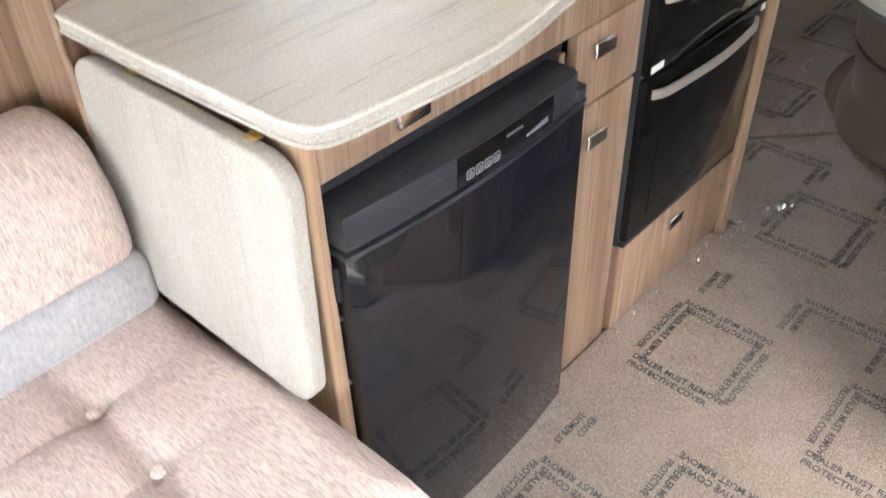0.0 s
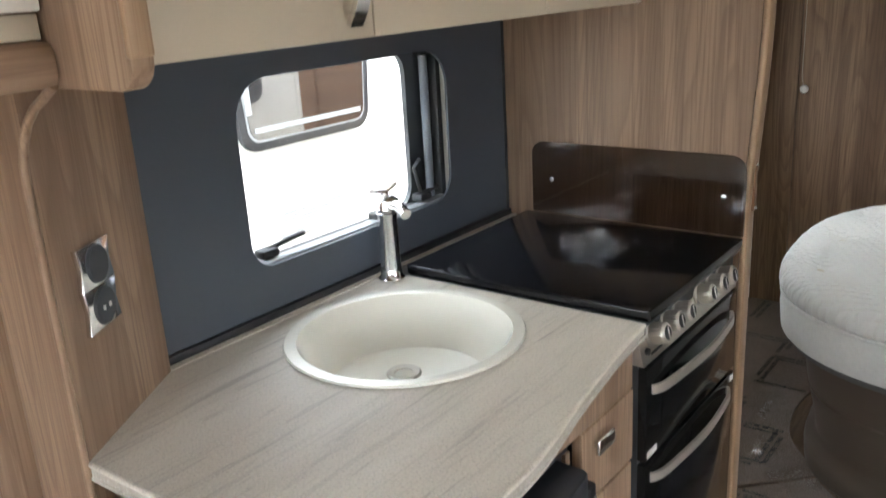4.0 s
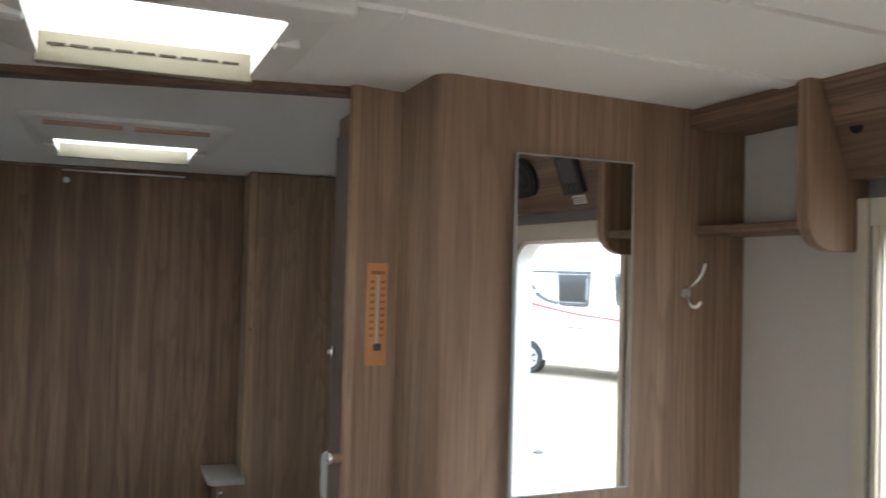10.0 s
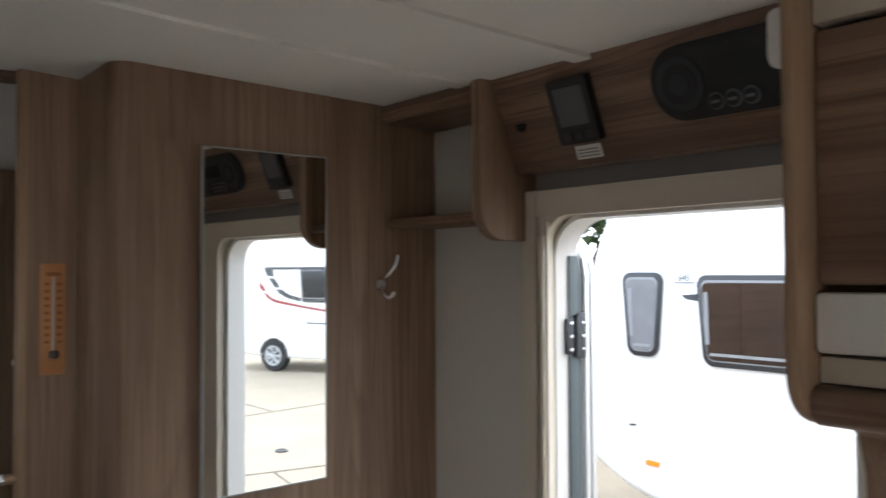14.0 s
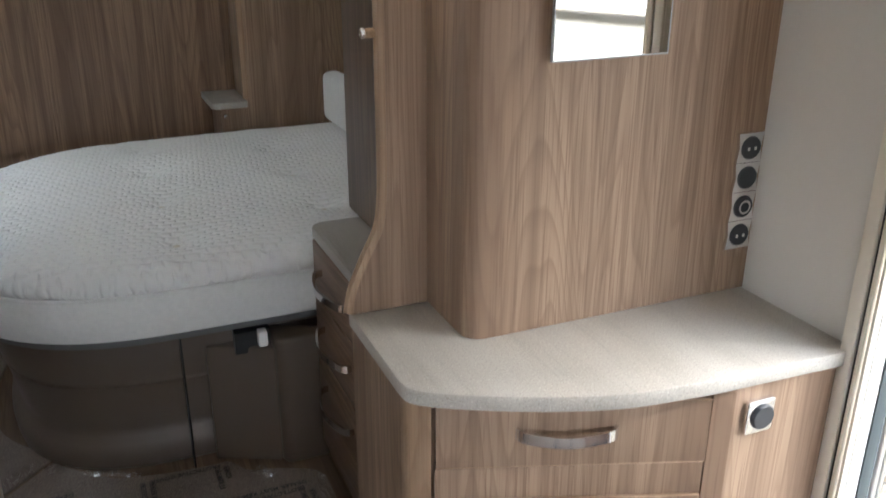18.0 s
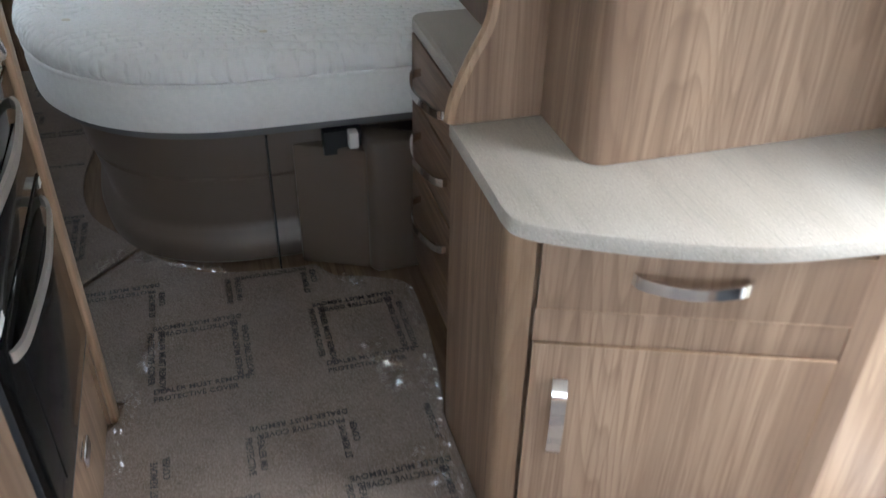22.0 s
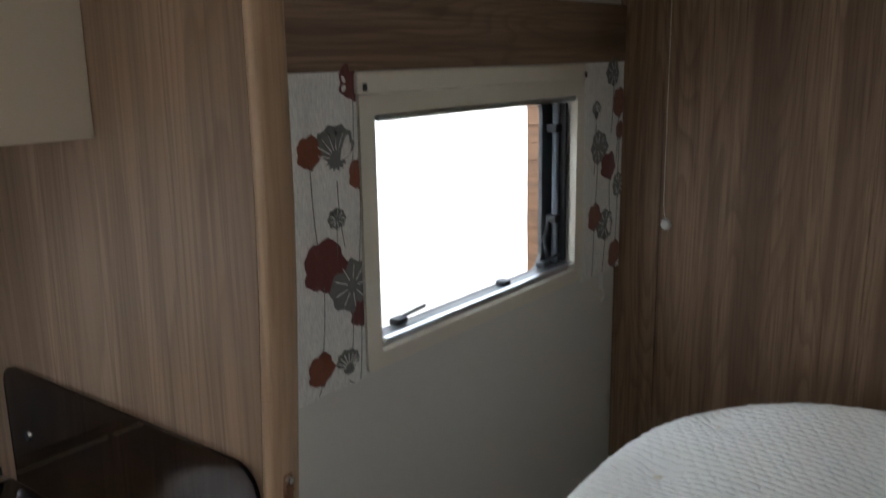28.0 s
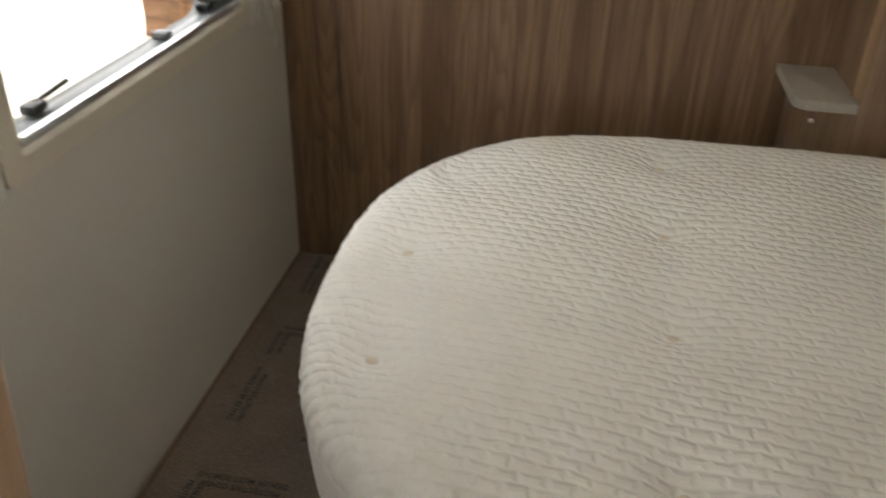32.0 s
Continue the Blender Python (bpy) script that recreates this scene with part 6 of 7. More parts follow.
OPAL = bpy.data.materials.new("opal_acrylic")
OPAL.use_nodes = True
tr = OPAL.node_tree.nodes.new("ShaderNodeBsdfTranslucent")
tr.inputs[0].default_value = (0.89, 0.87, 0.81, 1)
OPAL.node_tree.links.new(tr.outputs[0], OPAL.node_tree.nodes["Material Output"].inputs[0])
roof_light(RL, H, "cream roof light with an opal dome over the kitchen", OPAL)
THIN_OPAL = OPAL.copy()
THIN_OPAL.name = "thin_opal_acrylic"
nt = THIN_OPAL.node_tree
thin, see = nt.nodes.new("ShaderNodeMixShader"), nt.nodes.new("ShaderNodeBsdfTransparent")
thin.inputs[0].default_value = 0.26
nt.links.new([q for q in nt.nodes if q.bl_idname == "ShaderNodeBsdfTranslucent"][0].outputs[0], thin.inputs[1])
nt.links.new(see.outputs[0], thin.inputs[2])
nt.links.new(thin.outputs[0], nt.nodes["Material Output"].inputs[0])
roof_light(RL2, HB, "cream roof light with an opal dome over the bed", THIN_OPAL, 0.25, True)
lp = thing("ceiling_lamp", (0.967, 1.65, H - 0.06), "round frosted ceiling lamp with a chrome finial", "lamp")
part("bowl", lathe([(0.0, H - 0.058), (0.04, H - 0.056), (0.085, H - 0.044), (0.112, H - 0.022), (0.118, H - 0.001)], (0.967, 1.65, 0), "z", 36), LAMP_GLASS, lp)
part("finial", lathe([(0.0, H - 0.067), (0.004, H - 0.065), (0.005, H - 0.060), (0.004, H - 0.057), (0, H - 0.056)], (0.967, 1.65, 0), "z", 14), CHROME, lp)

# ---- lounge seat ----
so = thing("sofa", (0.4, 0.1, 0), "dusky pink buttoned lounge seat with grey band", "sofa")
part("base", box(0.02, FRONT + 0.02, 0.0, 0.66, 1.225, 0.30), WOOD_H, so, smooth=False)


def cushion(x0, y0, x1, y1, z0, z1, r, buttons, nx=46, ny=46, crown=0.0):
    """A stuffed pad with button dimples and creases between them."""
    bm = bmesh.new()
    grid = []
    for i in range(nx + 1):
        row = []
        for j in range(ny + 1):
            s, t = i / nx, j / ny
            x, y = x0 + (x1 - x0) * s, y0 + (y1 - y0) * t
            e = min(s * (x1 - x0), (1 - s) * (x1 - x0), t * (y1 - y0), (1 - t) * (y1 - y0))
            z = z1 - r + r * math.sqrt(max(0.0, 1 - (1 - min(1, e / r)) ** 2))
            for bx_, by_ in buttons:
                dx, dy = x - bx_, y - by_
                d2 = dx * dx + dy * dy
                z -= 0.010 * math.exp(-d2 / 0.0022)
                z -= 0.0085 * math.exp(-(dx * dx) / 0.00022) * math.exp(-(dy * dy) / 0.035)
                z -= 0.0085 * math.exp(-(dy * dy) / 0.00022) * math.exp(-(dx * dx) / 0.035)
            z += 0.005 * noise.noise((x * 6, y * 6, 2.0)) + crown * min(1.0, max(0.0, (s - 0.25) / 0.4))
            row.append(bm.verts.new((x, y, z)))
        grid.append(row)
    for r0, r1 in zip(grid, grid[1:]):
        for a_, b_, c_, d_ in zip(r0, r0[1:], r1[1:], r1):
            bm.faces.new((a_, b_, c_, d_))
    rim = [q[0] for q in grid] + grid[-1][1:] + [q[-1] for q in reversed(grid[:-1])] + list(reversed(grid[0][1:-1]))
    low = [bm.verts.new((v.co.x, v.co.y, z0)) for v in rim]
    for k in range(len(rim)):
        bm.faces.new((rim[k], rim[(k + 1) % len(rim)], low[(k + 1) % len(rim)], low[k]))
    bm.faces.new(low)
    return bm


BUT = [(0.36, 1.05), (0.52, 1.05), (0.36, 0.78), (0.52, 0.78), (0.66, 0.9)]
seat = part("seat_cushion", cushion(0.19, 0.55, 0.79, 1.258, 0.30, 0.468, 0.055, BUT, crown=0.024), SOFA, so, "dusky pink buttoned seat cushion")
for bx_, by_ in BUT:
    part("button", lathe([(0, 0.007), (0.007, 0.005), (0.010, 0.0), (0, -0.004)], (bx_, by_, 0.456 + 0.024 * min(1.0, max(0.0, ((bx_ - 0.19) / 0.615 - 0.25) / 0.4))), "z", 14), SOFA, seat)
part("seat_cushion", cushion(0.17, FRONT + 0.05, 0.745, 0.545, 0.30, 0.462, 0.06, [(0.4, 0.2), (0.4, -0.3), (0.4, -0.9)], 30, 60), SOFA, so)


def back_cushion(y0, y1):
    """Upright pad leaning on the wall, with round edges."""
    bm = prism([(p[0], p[1]) for p in smooth_line([(0.06, 0.57), (0.03, 0.65), (0.05, 0.735), (0.115, 0.765), (0.195, 0.748), (0.245, 0.68), (0.255, 0.60), (0.235, 0.565)], 4, True)], "y", y0, y1, 0.035, 4)
    return bm


bc = part("back_cushion", back_cushion(0.62, 1.228), SOFA, so, "dusky pink back cushion")
part("back_cushion", back_cushion(-0.05, 0.61), SOFA, so)
part("grey_band", prism(rounded(0.03, 0.455, 0.255, 0.562, 0.03), "y", 0.0, 1.237, 0.02, 3), SOFA_BAND, so, "grey woven band")
part("button", lathe([(0, -0.004), (0.011, 0.0), (0.008, 0.006), (0, 0.008)], (0.256, 0.95, 0.66), "x", 14), SOFA, bc)
# ---- floor covering ----
edge_r = [(1.296, 2.805), (1.310, 2.775), (1.312, 2.74), (1.308, 2.62), (1.292, 2.47), (1.276, 2.37), (1.265, 2.34), (1.264, 2.06), (1.25, 2.02), (1.30, 1.985), (1.63, 1.845), (1.652, 1.82), (1.648, 1.76), (1.60, 1.25), (1.58, 1.0), (1.39, 0.98), (1.39, -1.5), (0.68, -1.5), (0.68, 1.24), (0.60, 1.26), (0.572, 1.30), (0.572, 2.46), (0.598, 2.49), (0.612, 2.55)]
near = edge_r + [(0.40, 2.62), (0.40, 2.882), (0.648, 3.128)] + [(p[0], p[1]) for p in smooth_line([(0.66, 3.10), (0.78, 2.99), (0.90, 2.955), (1.04, 2.94), (1.085, 2.938), (1.127, 2.880), (1.20, 2.856), (1.275, 2.822)], 4)]
far = [(0.36, 2.53), (0.385, 2.885), (0.635, 3.14)] + [(p[0], p[1]) for p in smooth_line([(0.60, 3.20), (0.51, 3.33), (0.475, 3.52), (0.50, 3.75), (0.56, 3.93), (0.68, 4.08), (0.85, 4.17)], 4)] + [(0.85, 4.46), (0.02, 4.46), (0.02, 2.53)]
cn = thing("carpet", (0.95, 1.6, 0), "grey-brown carpet under clear protective film with printed squares", "carpet", "fitted carpets")
part("carpet_sheet", prism(near, "z", 0.001, 0.012, 0.003), CARPET, cn, smooth=False)
cf = thing("carpet", (0.3, 3.5, 0), "filmed grey-brown carpet round the foot of the bed", "carpet", "fitted carpets")
part("carpet_sheet", prism(far, "z", 0.001, 0.0118, 0.003), CARPET, cf, smooth=False)

L1 = lettering("DEALER MUST REMOVE", 0.0205, INK, "film_line_upper", None)
L2 = lettering("PROTECTIVE COVER", 0.0205, INK, "film_line_lower", None)
S1 = lettering("DEALER MU", 0.0205, INK, "film_line_short", None)
S2 = lettering("ST REMOVE", 0.0205, INK, "film_line_end", None)
S3 = lettering("COVER", 0.0205, INK, "film_line_cover", None)
S4 = lettering("PROTECTIVE", 0.0205, INK, "film_line_protective", None)
for me in (L1, L2, S1, S2, S3, S4):
    xs = [v.co.x for v in me.vertices]
    wide = max(xs) - min(xs)
    want = {"film_line_upper": 0.205, "film_line_lower": 0.18}.get(me.name, 0.0)
    sx = want / wide if want else 0.205 / 0.236
    for v in me.vertices:
        v.co.x = (v.co.x - min(xs)) * sx


def inside(p, poly):
    hit = False
    for (xa, ya), (xb, yb) in zip(poly, poly[1:] + poly[:1]):
        if (ya > p[1]) != (yb > p[1]) and p[0] < (xb - xa) * (p[1] - ya) / (yb - ya) + xa:
            hit = not hit
    return hit


def printed(me, x, y, turn, z=0.0126):
    poly, owner = (near, cn) if inside((x, y), near) else (far, cf)
    c, s = math.cos(radians(turn)), math.sin(radians(turn))
    for v in me.vertices:
        if not inside((x + c * v.co.x - s * v.co.y, y + s * v.co.x + c * v.co.y), poly):
            return
    ob = new("printed_line", me)
    ob.parent = owner
    ob.matrix_basis = Matrix.Translation(-BASES[owner]) @ pose(x, y, z, 0, 0, turn)


SW, SH, LG = 0.205, 0.235, 0.024


def film_square(x, y, full):
    """A square of four printed legends, or the upper half of one."""
    printed(L1, x + SW, y + SH + 0.0, 180)
    printed(L2, x + SW - 0.01, y + SH - LG, 180)
    if full:
        printed(L1, x, y + 0.004, 0)
        printed(L2, x, y - LG + 0.004, 0)
        printed(L1, x + 0.012, y + SH - 0.02, 270)
        printed(L2, x + 0.012 - LG, y + SH - 0.02, 270)
        printed(L1, x + SW - 0.012, y + 0.012, 90)
        printed(L2, x + SW - 0.012 + LG, y + 0.012, 90)
    else:
        printed(S1, x + 0.012, y + SH - 0.03, 270)
        printed(S4, x + 0.012 - LG, y + SH - 0.03, 270)
        printed(S2, x + SW - 0.012, y + 0.10, 90)
        printed(S3, x + SW - 0.012 + LG, y + 0.14, 90)


for i in range(-3, 5):
    for j in range(-4, 5):
        film_square(0.672 + 0.378 * i - 0.012 * (j % 2), 2.545 + 0.556 * j - 0.006 * i, True)
        film_square(0.862 + 0.378 * i, 2.165 + 0.556 * j, False)

FILM = bpy.data.materials.new("clear_film")
FILM.use_nodes = True
clear = FILM.node_tree.nodes.new("ShaderNodeBsdfTransparent")
gloss = FILM.node_tree.nodes.new("ShaderNodeBsdfGlossy")
gloss.inputs["Roughness"].default_value = 0.08
blend = FILM.node_tree.nodes.new("ShaderNodeMixShader")
blend.inputs[0].default_value = 0.15
FILM.node_tree.links.new(clear.outputs[0], blend.inputs[1])
FILM.node_tree.links.new(gloss.outputs[0], blend.inputs[2])
FILM.node_tree.links.new(blend.outputs[0], FILM.node_tree.nodes["Material Output"].inputs[0])


def crumple(a_, b_, width, owner, seed):
    """A crumpled strip of the loose film between two places on the carpet's edge."""
    rnd = random.Random(seed)
    p, q = Vector((*a_, 0.013)), Vector((*b_, 0.013))
    d = (q - p).normalized()
    side = Vector((-d.y, d.x, 0)) * width
    cols = max(6, int((q - p).length / 0.007))
    bm = bmesh.new()
    rows = []
    for k in range(6):
        rows.append([bm.verts.new(p + (q - p) * (i / cols) + side * (k / 5 - 0.5) * (0.8 + 0.4 * rnd.random()) + d * rnd.uniform(-0.002, 0.002) + Vector((0, 0, 0.001 + rnd.random() ** 2 * 0.010 * (0.3 + (k in (1, 2, 3, 4)))))) for i in range(cols + 1)])
    for r0, r1 in zip(rows, rows[1:]):
        for w0, w1, w2, w3 in zip(r0, r0[1:], r1[1:], r1):
            bm.faces.new((w0, w1, w2, w3))
    ob = part("film_edge", bm, FILM, owner, "crumpled clear film edge", smooth=False)
    ob.visible_shadow = False


for n_, (a_, b_, wd_, own) in enumerate((((1.292, 2.79), (1.290, 2.62), 0.03, cn), ((1.270, 2.52), (1.250, 2.37), 0.04, cn), ((1.238, 2.32), (1.245, 2.08), 0.028, cn), ((1.16, 2.60), (1.20, 2.42), 0.06, cn), ((0.605, 2.32), (0.60, 2.46), 0.02, cn), ((0.608, 2.47), (0.63, 2.56), 0.035, cn), ((0.72, 3.03), (0.86, 2.96), 0.022, cn), ((0.63, 3.10), (0.66, 3.05), 0.04, cn), ((1.636, 1.84), (1.63, 1.70), 0.02, cn), ((0.592, 1.95), (0.592, 2.2), 0.012, cn), ((0.46, 2.62), (0.52, 2.70), 0.04, cn), ((1.18, 2.25), (1.21, 2.14), 0.04, cn), ((1.14, 2.87), (1.19, 2.81), 0.035, cn), ((0.52, 3.05), (0.60, 3.12), 0.04, cf), ((0.46, 3.12), (0.445, 3.26), 0.03, cf), ((0.64, 2.62), (0.68, 2.72), 0.03, cn), ((0.40, 3.38), (0.39, 3.50), 0.03, cf))):
    crumple(a_, b_, wd_, own, n_)

dm = thing("doormat", (1.82, 1.48, 0), "black rubber doormat inside the entrance", "doormat")
part("mat", prism(rounded(1.668, 1.17, 1.93, 1.785, 0.025), "z", 0.001, 0.009, 0.002), RUBBER_MAT, dm)
part("border", pierced(rounded(1.668, 1.17, 1.93, 1.785, 0.025), rounded(1.680, 1.182, 1.918, 1.773, 0.02), "z", 0.0085, 0.0115), BLACK_TRIM, dm)

# ---- outside ----
GZ = -0.55
solid("ground", box(-300, -300, GZ - 0.2, 300, 300, GZ), GROUND, "worn concrete and gravel yard", "ground", "structure", smooth=False)


def pebbles(count, seed):
    """Loose gravel by the step."""
    rnd = random.Random(seed)
    vs, fs = [], []
    octa = [(0, 2, 4), (2, 1, 4), (1, 3, 4), (3, 0, 4), (2, 0, 5), (1, 2, 5), (3, 1, 5), (0, 3, 5)]
    for _ in range(count):
        c = Vector((rnd.uniform(2.1, 4.6), rnd.uniform(0.2, 3.4), GZ + rnd.uniform(0.0, 0.012)))
        a_, s_ = rnd.uniform(0, 3.14), rnd.uniform(0.010, 0.026)
        ux, uy = Vector((math.cos(a_), math.sin(a_), rnd.uniform(-0.3, 0.3))), Vector((-math.sin(a_), math.cos(a_), rnd.uniform(-0.3, 0.3)))
        k = len(vs)
        vs += [c - ux * s_, c + ux * s_, c - uy * s_ * 0.7, c + uy * s_ * 0.7, c + Vector((0, 0, s_ * 0.6)), c - Vector((0, 0, s_ * 0.4))]
        fs += [tuple(k + q for q in f) for f in octa]
    me_ = bpy.data.meshes.new("gravel")
    me_.from_pydata(vs, [], fs)
    ob = new("gravel", me_)
    tagged(ob, "loose pale gravel on the yard by the step", "gravel", "", "stuff")
    finish(ob, GRAVEL, True)


def caravan(at, turn, length, label, stripes, panes, wheel_y, marker_y):
    """A white touring caravan: its seen side lies on local x = 0, facing -x; y runs along it."""
    c = thing("caravan", (0, 0, 0), label, "caravan", "parked caravans")
    h = 2.25
    prof = smooth_line([(-0.11, 0.0), (0.15, -0.14), (1.2, -0.24), (length - 1.2, -0.24), (length - 0.05, 0.0), (length + 0.12, 0.35), (length + 0.1, 1.2), (length - 0.1, 1.9), (length - 0.55, h), (0.35, h + 0.02), (0.02, h - 0.25), (-0.11, 1.4), (-0.13, 0.5)], 5, True)
    part("body", prism([(p[0], p[1]) for p in prof], "x", 0.0, 2.2, 0.06, 3), VAN_WHITE, c)
    for y0, z0, y1, z1, glazing in panes:
        lean = 0.055

        def slanted(m_, r_, zt=0.0):
            ring = rounded(y0 + m_, z0 + m_, y1 - m_, z1 - m_ - zt, r_)
            mid_ = (y0 + y1) / 2
            return [(p[0] + (1 if p[0] < mid_ else -1) * lean * max(0.0, (z1 - p[1]) / (z1 - z0)), p[1]) for p in ring]

        w_ = part("window", prism(slanted(0.0, 0.08), "x", -0.03, 0.001, 0.008), VAN_RIM, c, "dark-rimmed window")
        part("bead", prism(slanted(0.036, 0.055), "x", -0.0325, -0.0302), VAN_BEAD, w_, "pale line round the pane")
        part("upright_bar", prism([(y1 - 0.11, z0 + 0.15), (y1 - 0.08, z0 + 0.15), (y1 - 0.07, z1 - 0.12), (y1 - 0.10, z1 - 0.12)], "x", -0.038, -0.0362), VAN_BEAD, w_)
        part("pane", prism(slanted(0.045, 0.05, 0.008), "x", -0.036, -0.0327), glazing, w_)
        part("blind_bar", prism([(y0 + lean + 0.06, z0 + 0.075), (y1 - lean - 0.06, z0 + 0.075), (y1 - lean - 0.06, z0 + 0.095), (y0 + lean + 0.06, z0 + 0.095)], "x", -0.038, -0.0362), VAN_BEAD, w_)
    for poly_, mat in stripes:
        part("stripe", prism(poly_, "x", -0.004, 0.001), mat, c, smooth=False)
    arch = [(wheel_y + 0.365 * math.cos(radians(a)), 0.375 * math.sin(radians(a)) - 0.215) for a in range(-3, 184, 11)]
    part("wheel_arch", prism(arch, "x", -0.006, 0.05), TYRE, c, "dark wheel arch")
    wl = part("wheel", lathe([(0.19, 0.0), (0.315, 0.0), (0.335, 0.03), (0.335, 0.17), (0.19, 0.17)], (-0.02, wheel_y, -0.215), "x", 36), TYRE, c, "black tyre")
    part("disc", lathe([(0.0, 0.05), (0.2, 0.05), (0.2, 0.06), (0.0, 0.07)], (-0.02, wheel_y, -0.215), "x", 30), VAN_GREY, wl)
    part("rim", lathe([(0.178, 0.03), (0.18, -0.002), (0.212, -0.004), (0.214, 0.03)], (-0.02, wheel_y, -0.215), "x", 30), ALLOY, wl, "silver alloy rim")
    part("hub", lathe([(0.0, -0.004), (0.035, 0.0), (0.045, 0.03), (0.0, 0.03)], (-0.02, wheel_y, -0.215), "x", 16), ALLOY, wl)
    for k in range(7):
        for da in (-0.13, 0.13):
            a_ = 2 * math.pi * k / 7
            part("spoke", tube([(-0.022, wheel_y + 0.03 * math.cos(a_), -0.215 + 0.03 * math.sin(a_)), (-0.026, wheel_y + 0.19 * math.cos(a_ + da), -0.215 + 0.19 * math.sin(a_ + da))], 0.012, 6), ALLOY, wl)
    part("marker", prism(rounded(marker_y - 0.06, 0.082, marker_y + 0.06, 0.118, 0.01), "x", -0.012, 0.001), AMBER, c, "amber side marker")
    part("hatch", hollow((length * 0.3, 0.25, length * 0.3 + 0.5, 0.72), (length * 0.3 + 0.008, 0.258, length * 0.3 + 0.492, 0.712), "x", -0.004, 0.001, 0.02, 0.016), plain("joint_grey", (0.5, 0.5, 0.5), 0.5), c)
    c.matrix_world = at @ pose(0, 0, 0, 0, 0, turn)
    return c


pebbles(9000, 11)
yard = bpy.data.objects["ground"]
for pts in ([(6.0, -7.55), (7.44, -7.70), (8.18, -7.77), (9.4, -7.9)], [(4.6, -4.72), (5.47, -4.46), (6.16, -4.29), (7.4, -4.0)], [(8.3, -13.2), (7.9, -9.5), (7.75, -7.74)], [(5.7, -4.4), (4.9, -1.5), (4.4, 0.6)]):
    part("joint", tube([(p[0], p[1], GZ - 0.002) for p in smooth_line(pts, 5)], 0.012, 6), plain("joint_dirt", (0.13, 0.115, 0.09), 0.9, grain=0.3), yard)
lid = thing("drain_lid", (6.31, -5.23, GZ), "small round iron drain lid in the concrete yard", "drain lid")
part("rim", lathe([(0.0, GZ + 0.001), (0.075, GZ + 0.001), (0.075, GZ + 0.018), (0.055, GZ + 0.022), (0.05, GZ + 0.008), (0.0, GZ + 0.008)], (6.31, -5.23, 0), "z", 20), DARK_PLASTIC, lid)
# side seen through the entrance
R = pose(6.15, -1.4, 0.02)
rc = caravan(R, 0, 6.72, "white parked caravan with tinted windows beyond the entrance", [([(5.78, 1.442), (5.96, 1.441), (5.96, 1.434), (5.78, 1.435)], VAN_GREY), ([(5.765, 1.36), (5.90, 1.35), (5.86, 1.32), (5.765, 1.31)], VAN_GREY), ([(6.32, 0.372), (6.38, 0.365), (6.38, 0.350), (6.32, 0.357)], VAN_GREY)], [(6.045, 0.888, 6.425, 1.515, PALE_PANE), (4.44, 0.86, 5.762, 1.495, VAN_PANE), (1.6, 0.90, 3.2, 1.48, VAN_PANE)], 2.4, 6.165)
me = lettering("645", 0.068, plain("model_number_grey", (0.16, 0.16, 0.17), 0.5), "model_number", None)
num = new("model_number", me)
num.parent = rc
num.matrix_basis = pose(-0.006, 5.925, 1.452, 90, 0, -90)
num["label"] = "dark model number"

# striped van far off, seen in the mirror
graphite = [[(1.04, 1.66), (2.78, 1.66), (2.78, 1.61), (1.24, 1.60), (1.255, 1.57), (1.27, 1.46), (1.09, 1.465), (1.02, 1.60)], [(1.12, 1.43), (1.29, 1.415), (1.44, 1.225), (1.28, 1.225)], [(1.31, 1.19), (1.49, 1.185), (1.58, 1.12), (1.73, 1.06), (1.96, 1.01), (1.96, 0.93), (1.61, 1.00), (1.40, 1.10)], [(2.09, 0.505), (3.2, 0.485), (3.2, 0.46), (2.09, 0.475)]]
red = [[(0.895, 1.34), (0.95, 1.30), (1.01, 1.24), (1.06, 1.14), (0.97, 1.15), (0.91, 1.20), (0.88, 1.27)], [(1.0, 1.11), (1.08, 1.105), (1.17, 1.03), (1.30, 0.97), (2.0, 0.85), (2.5, 0.785), (3.6, 0.70), (3.6, 0.66), (2.5, 0.735), (2.0, 0.80), (1.29, 0.905), (1.12, 0.975)]]
caravan(pose(10.07, -13.40, 0.0), -21.6, 5.6, "white parked caravan with red and graphite side stripes", [(p, VAN_GREY) for p in graphite] + [(p, VAN_RED) for p in red], [(1.94, 0.92, 2.78, 1.63, DARK_PANE), (3.3, 0.98, 4.5, 1.63, DARK_PANE)], 1.26, 4.9)

# neighbour on the kitchen side
lc = caravan(pose(-1.5, 6.28, 0.0), 180, 7.4, "white parked caravan beside the kitchen window", [], [(2.61, 0.86, 3.45, 1.55, VAN_PANE), (4.43, 0.86, 5.43, 1.55, VAN_PANE)], 4.3, 6.8)
VENT = plain("vent_grey", (0.40, 0.40, 0.41), 0.5)
for k in range(9):
    part("vent_slat", box(-0.012, 2.75, 0.47 + 0.0135 * k, 0.0, 3.23, 0.4765 + 0.0135 * k), VENT, lc)
part("vent_block", box(-0.012, 2.67, 0.585, 0.0, 2.73, 0.603), VENT, lc)

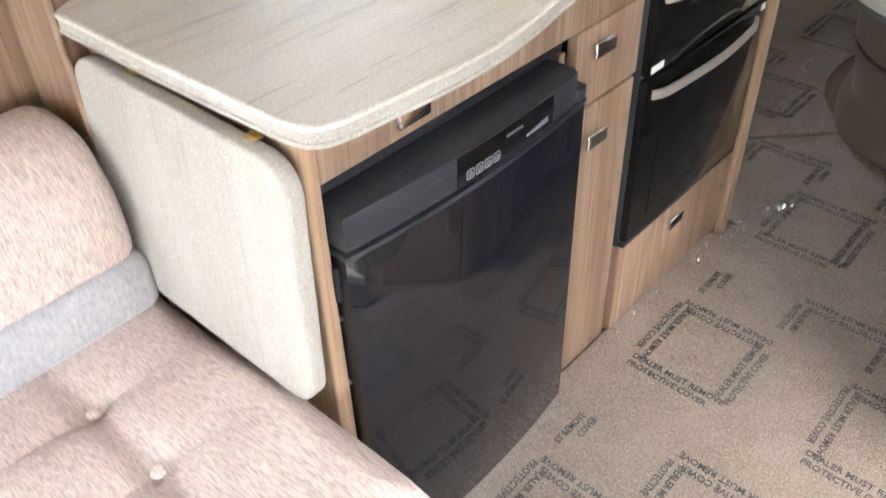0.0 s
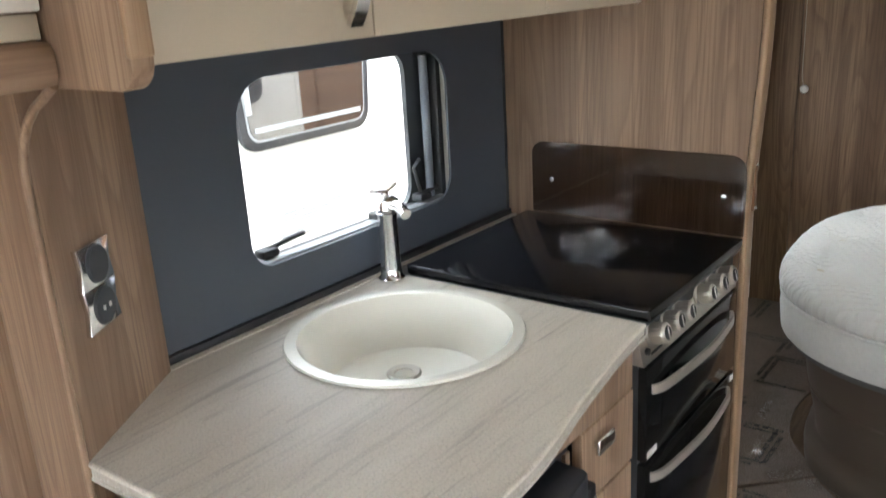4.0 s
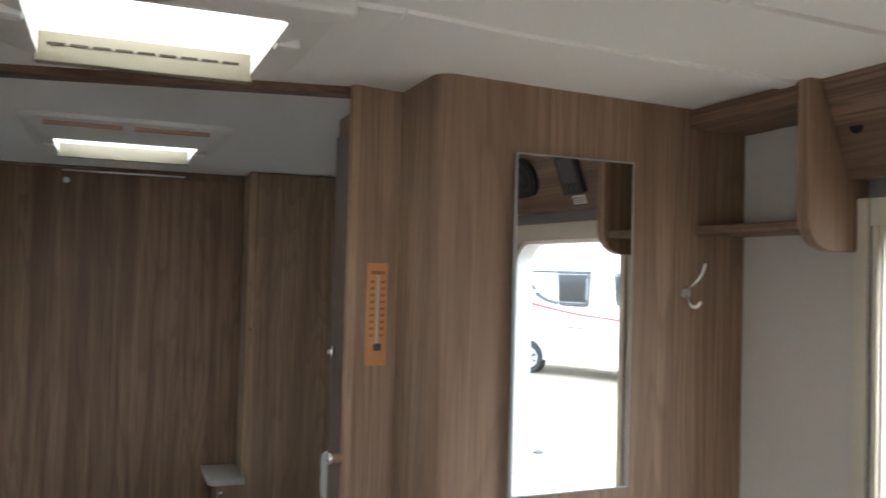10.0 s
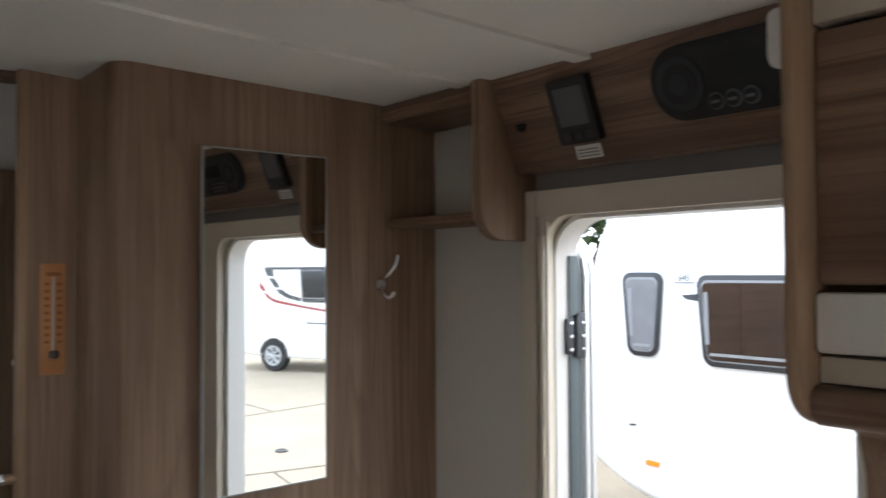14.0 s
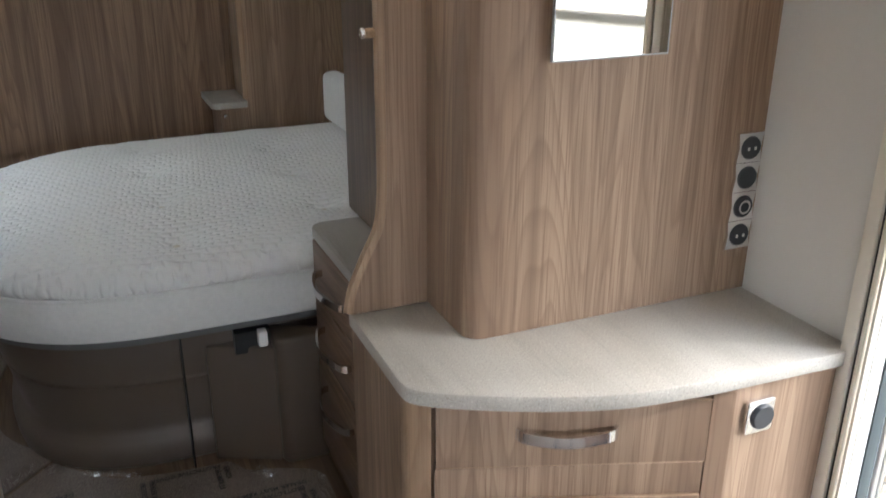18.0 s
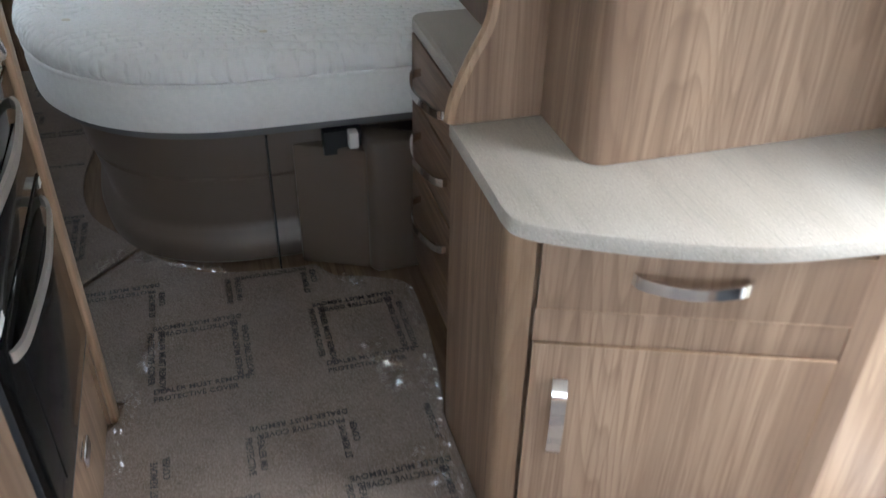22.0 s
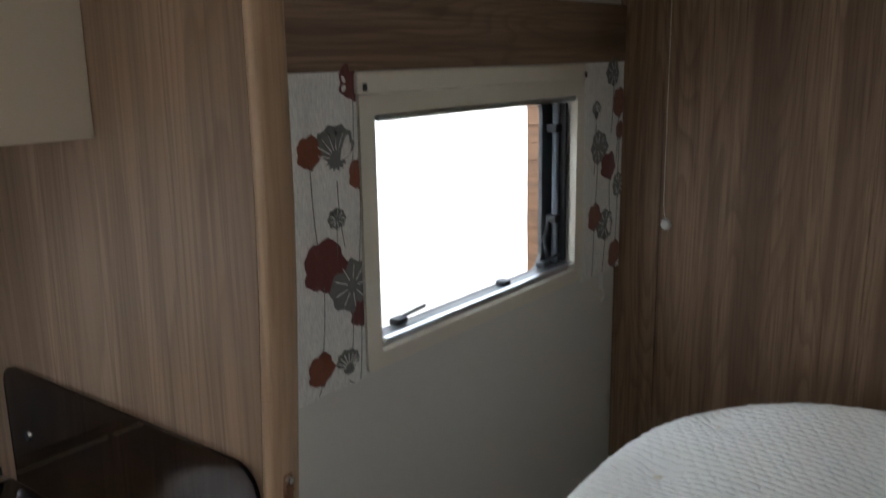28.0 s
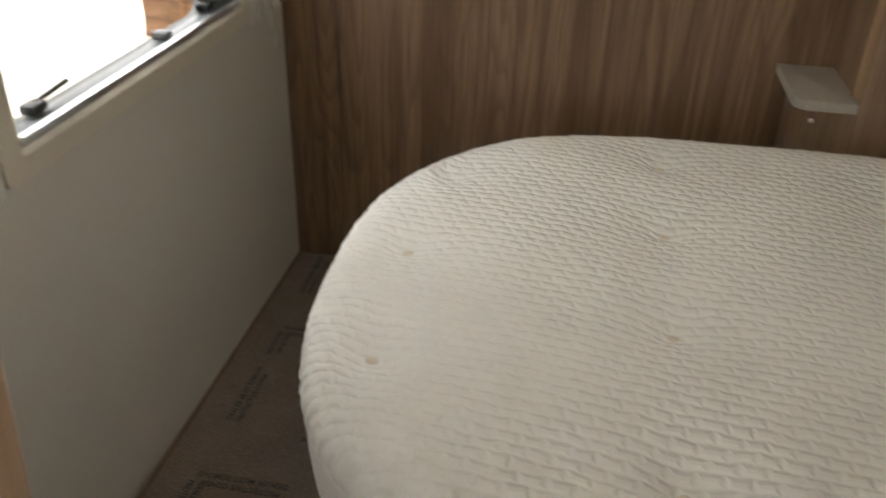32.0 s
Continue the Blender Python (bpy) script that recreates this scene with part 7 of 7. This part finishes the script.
for j in range(11):
    x0 = -9.6 + 1.86 * j
    fe = thing("fence_panel", (x0 + 0.93, 8.0, GZ), "brown lapped timber fence panel with a post", "fence", "fence panels")
    part("post", box(x0 - 0.05, 7.95, GZ, x0 + 0.05, 8.05, GZ + 1.98, 0.006), FENCE, fe)
    for k in range(13):
        z = GZ + 0.05 + 0.142 * k
        part("slat", prism([(8.0, z), (7.972 + 0.006 * (k % 2), z), (7.990, z + 0.158), (8.0, z + 0.158)], "x", x0 + 0.05, x0 + 1.81), FENCE, fe, smooth=False)


def tree(x, y, h, seed):
    rnd = random.Random(seed)
    t = thing("tree", (x, y, GZ), "leafy green tree beyond the caravans", "tree", "trees")
    bm = tube([(x, y, GZ), (x + 0.1, y, GZ + h * 0.3), (x + 0.05, y + 0.1, GZ + h * 0.62)], 0.16, 8)
    for k in range(6):
        a_ = k * 1.05
        tube([(x + 0.08, y, GZ + h * (0.3 + 0.05 * k)), (x + 0.8 * math.cos(a_), y + 0.8 * math.sin(a_), GZ + h * (0.5 + 0.05 * k)), (x + 1.4 * math.cos(a_), y + 1.4 * math.sin(a_), GZ + h * (0.62 + 0.04 * k))], 0.05, 6, bm)
    part("trunk", bm, BARK, t)
    vs, fs = [], []
    for _ in range(2600):
        a_, b_ = rnd.uniform(0, 6.283), rnd.gauss(0, 0.55)
        rr = (0.6 + 0.4 * rnd.random()) * (1.5 + 0.45 * math.sin(3 * a_ + seed) + 0.3 * math.sin(7 * a_))
        c = Vector((x + rr * math.cos(a_) * math.cos(b_), y + rr * math.sin(a_) * math.cos(b_), GZ + h * 0.68 + 1.5 * math.sin(b_) * rr / 1.6))
        d = Vector((rnd.uniform(-1, 1), rnd.uniform(-1, 1), rnd.uniform(-1, 1))).normalized() * 0.13
        e = d.cross(Vector((rnd.uniform(-1, 1), rnd.uniform(-1, 1), rnd.uniform(-1, 1)))).normalized() * 0.07
        k = len(vs)
        vs += [c - d, c + e, c + d, c - e]
        fs.append((k, k + 1, k + 2, k + 3))
    me_ = bpy.data.meshes.new("crown")
    me_.from_pydata([v - BASES[t] for v in vs], [], fs)
    ob = new("crown", me_)
    ob.parent = t
    finish(ob, LEAF, False)


tree(11.5, 10.5, 5.2, 3)
tree(10.0, 12.8, 5.8, 8)
tree(14.5, 9.0, 5.5, 5)
tree(-9.0, 12.0, 5.6, 4)
# lounge glazing
for x_, y0, y1 in ((-0.02, -1.25, 0.62), (W + 0.02, -1.25, 0.70)):
    g = solid("window_3", box(x_ - 0.002, y0 - 0.01, 0.89, x_ + 0.002, y1 + 0.01, 1.44), GLASS, "clear lounge side window", "window", "structure", smooth=False)
    g.visible_shadow = False
g = solid("window_4", box(0.09, FRONT - 0.02, 0.83, W - 0.09, FRONT - 0.016, 1.73), GLASS, "clear lounge end window", "window", "structure", smooth=False)
g.visible_shadow = False
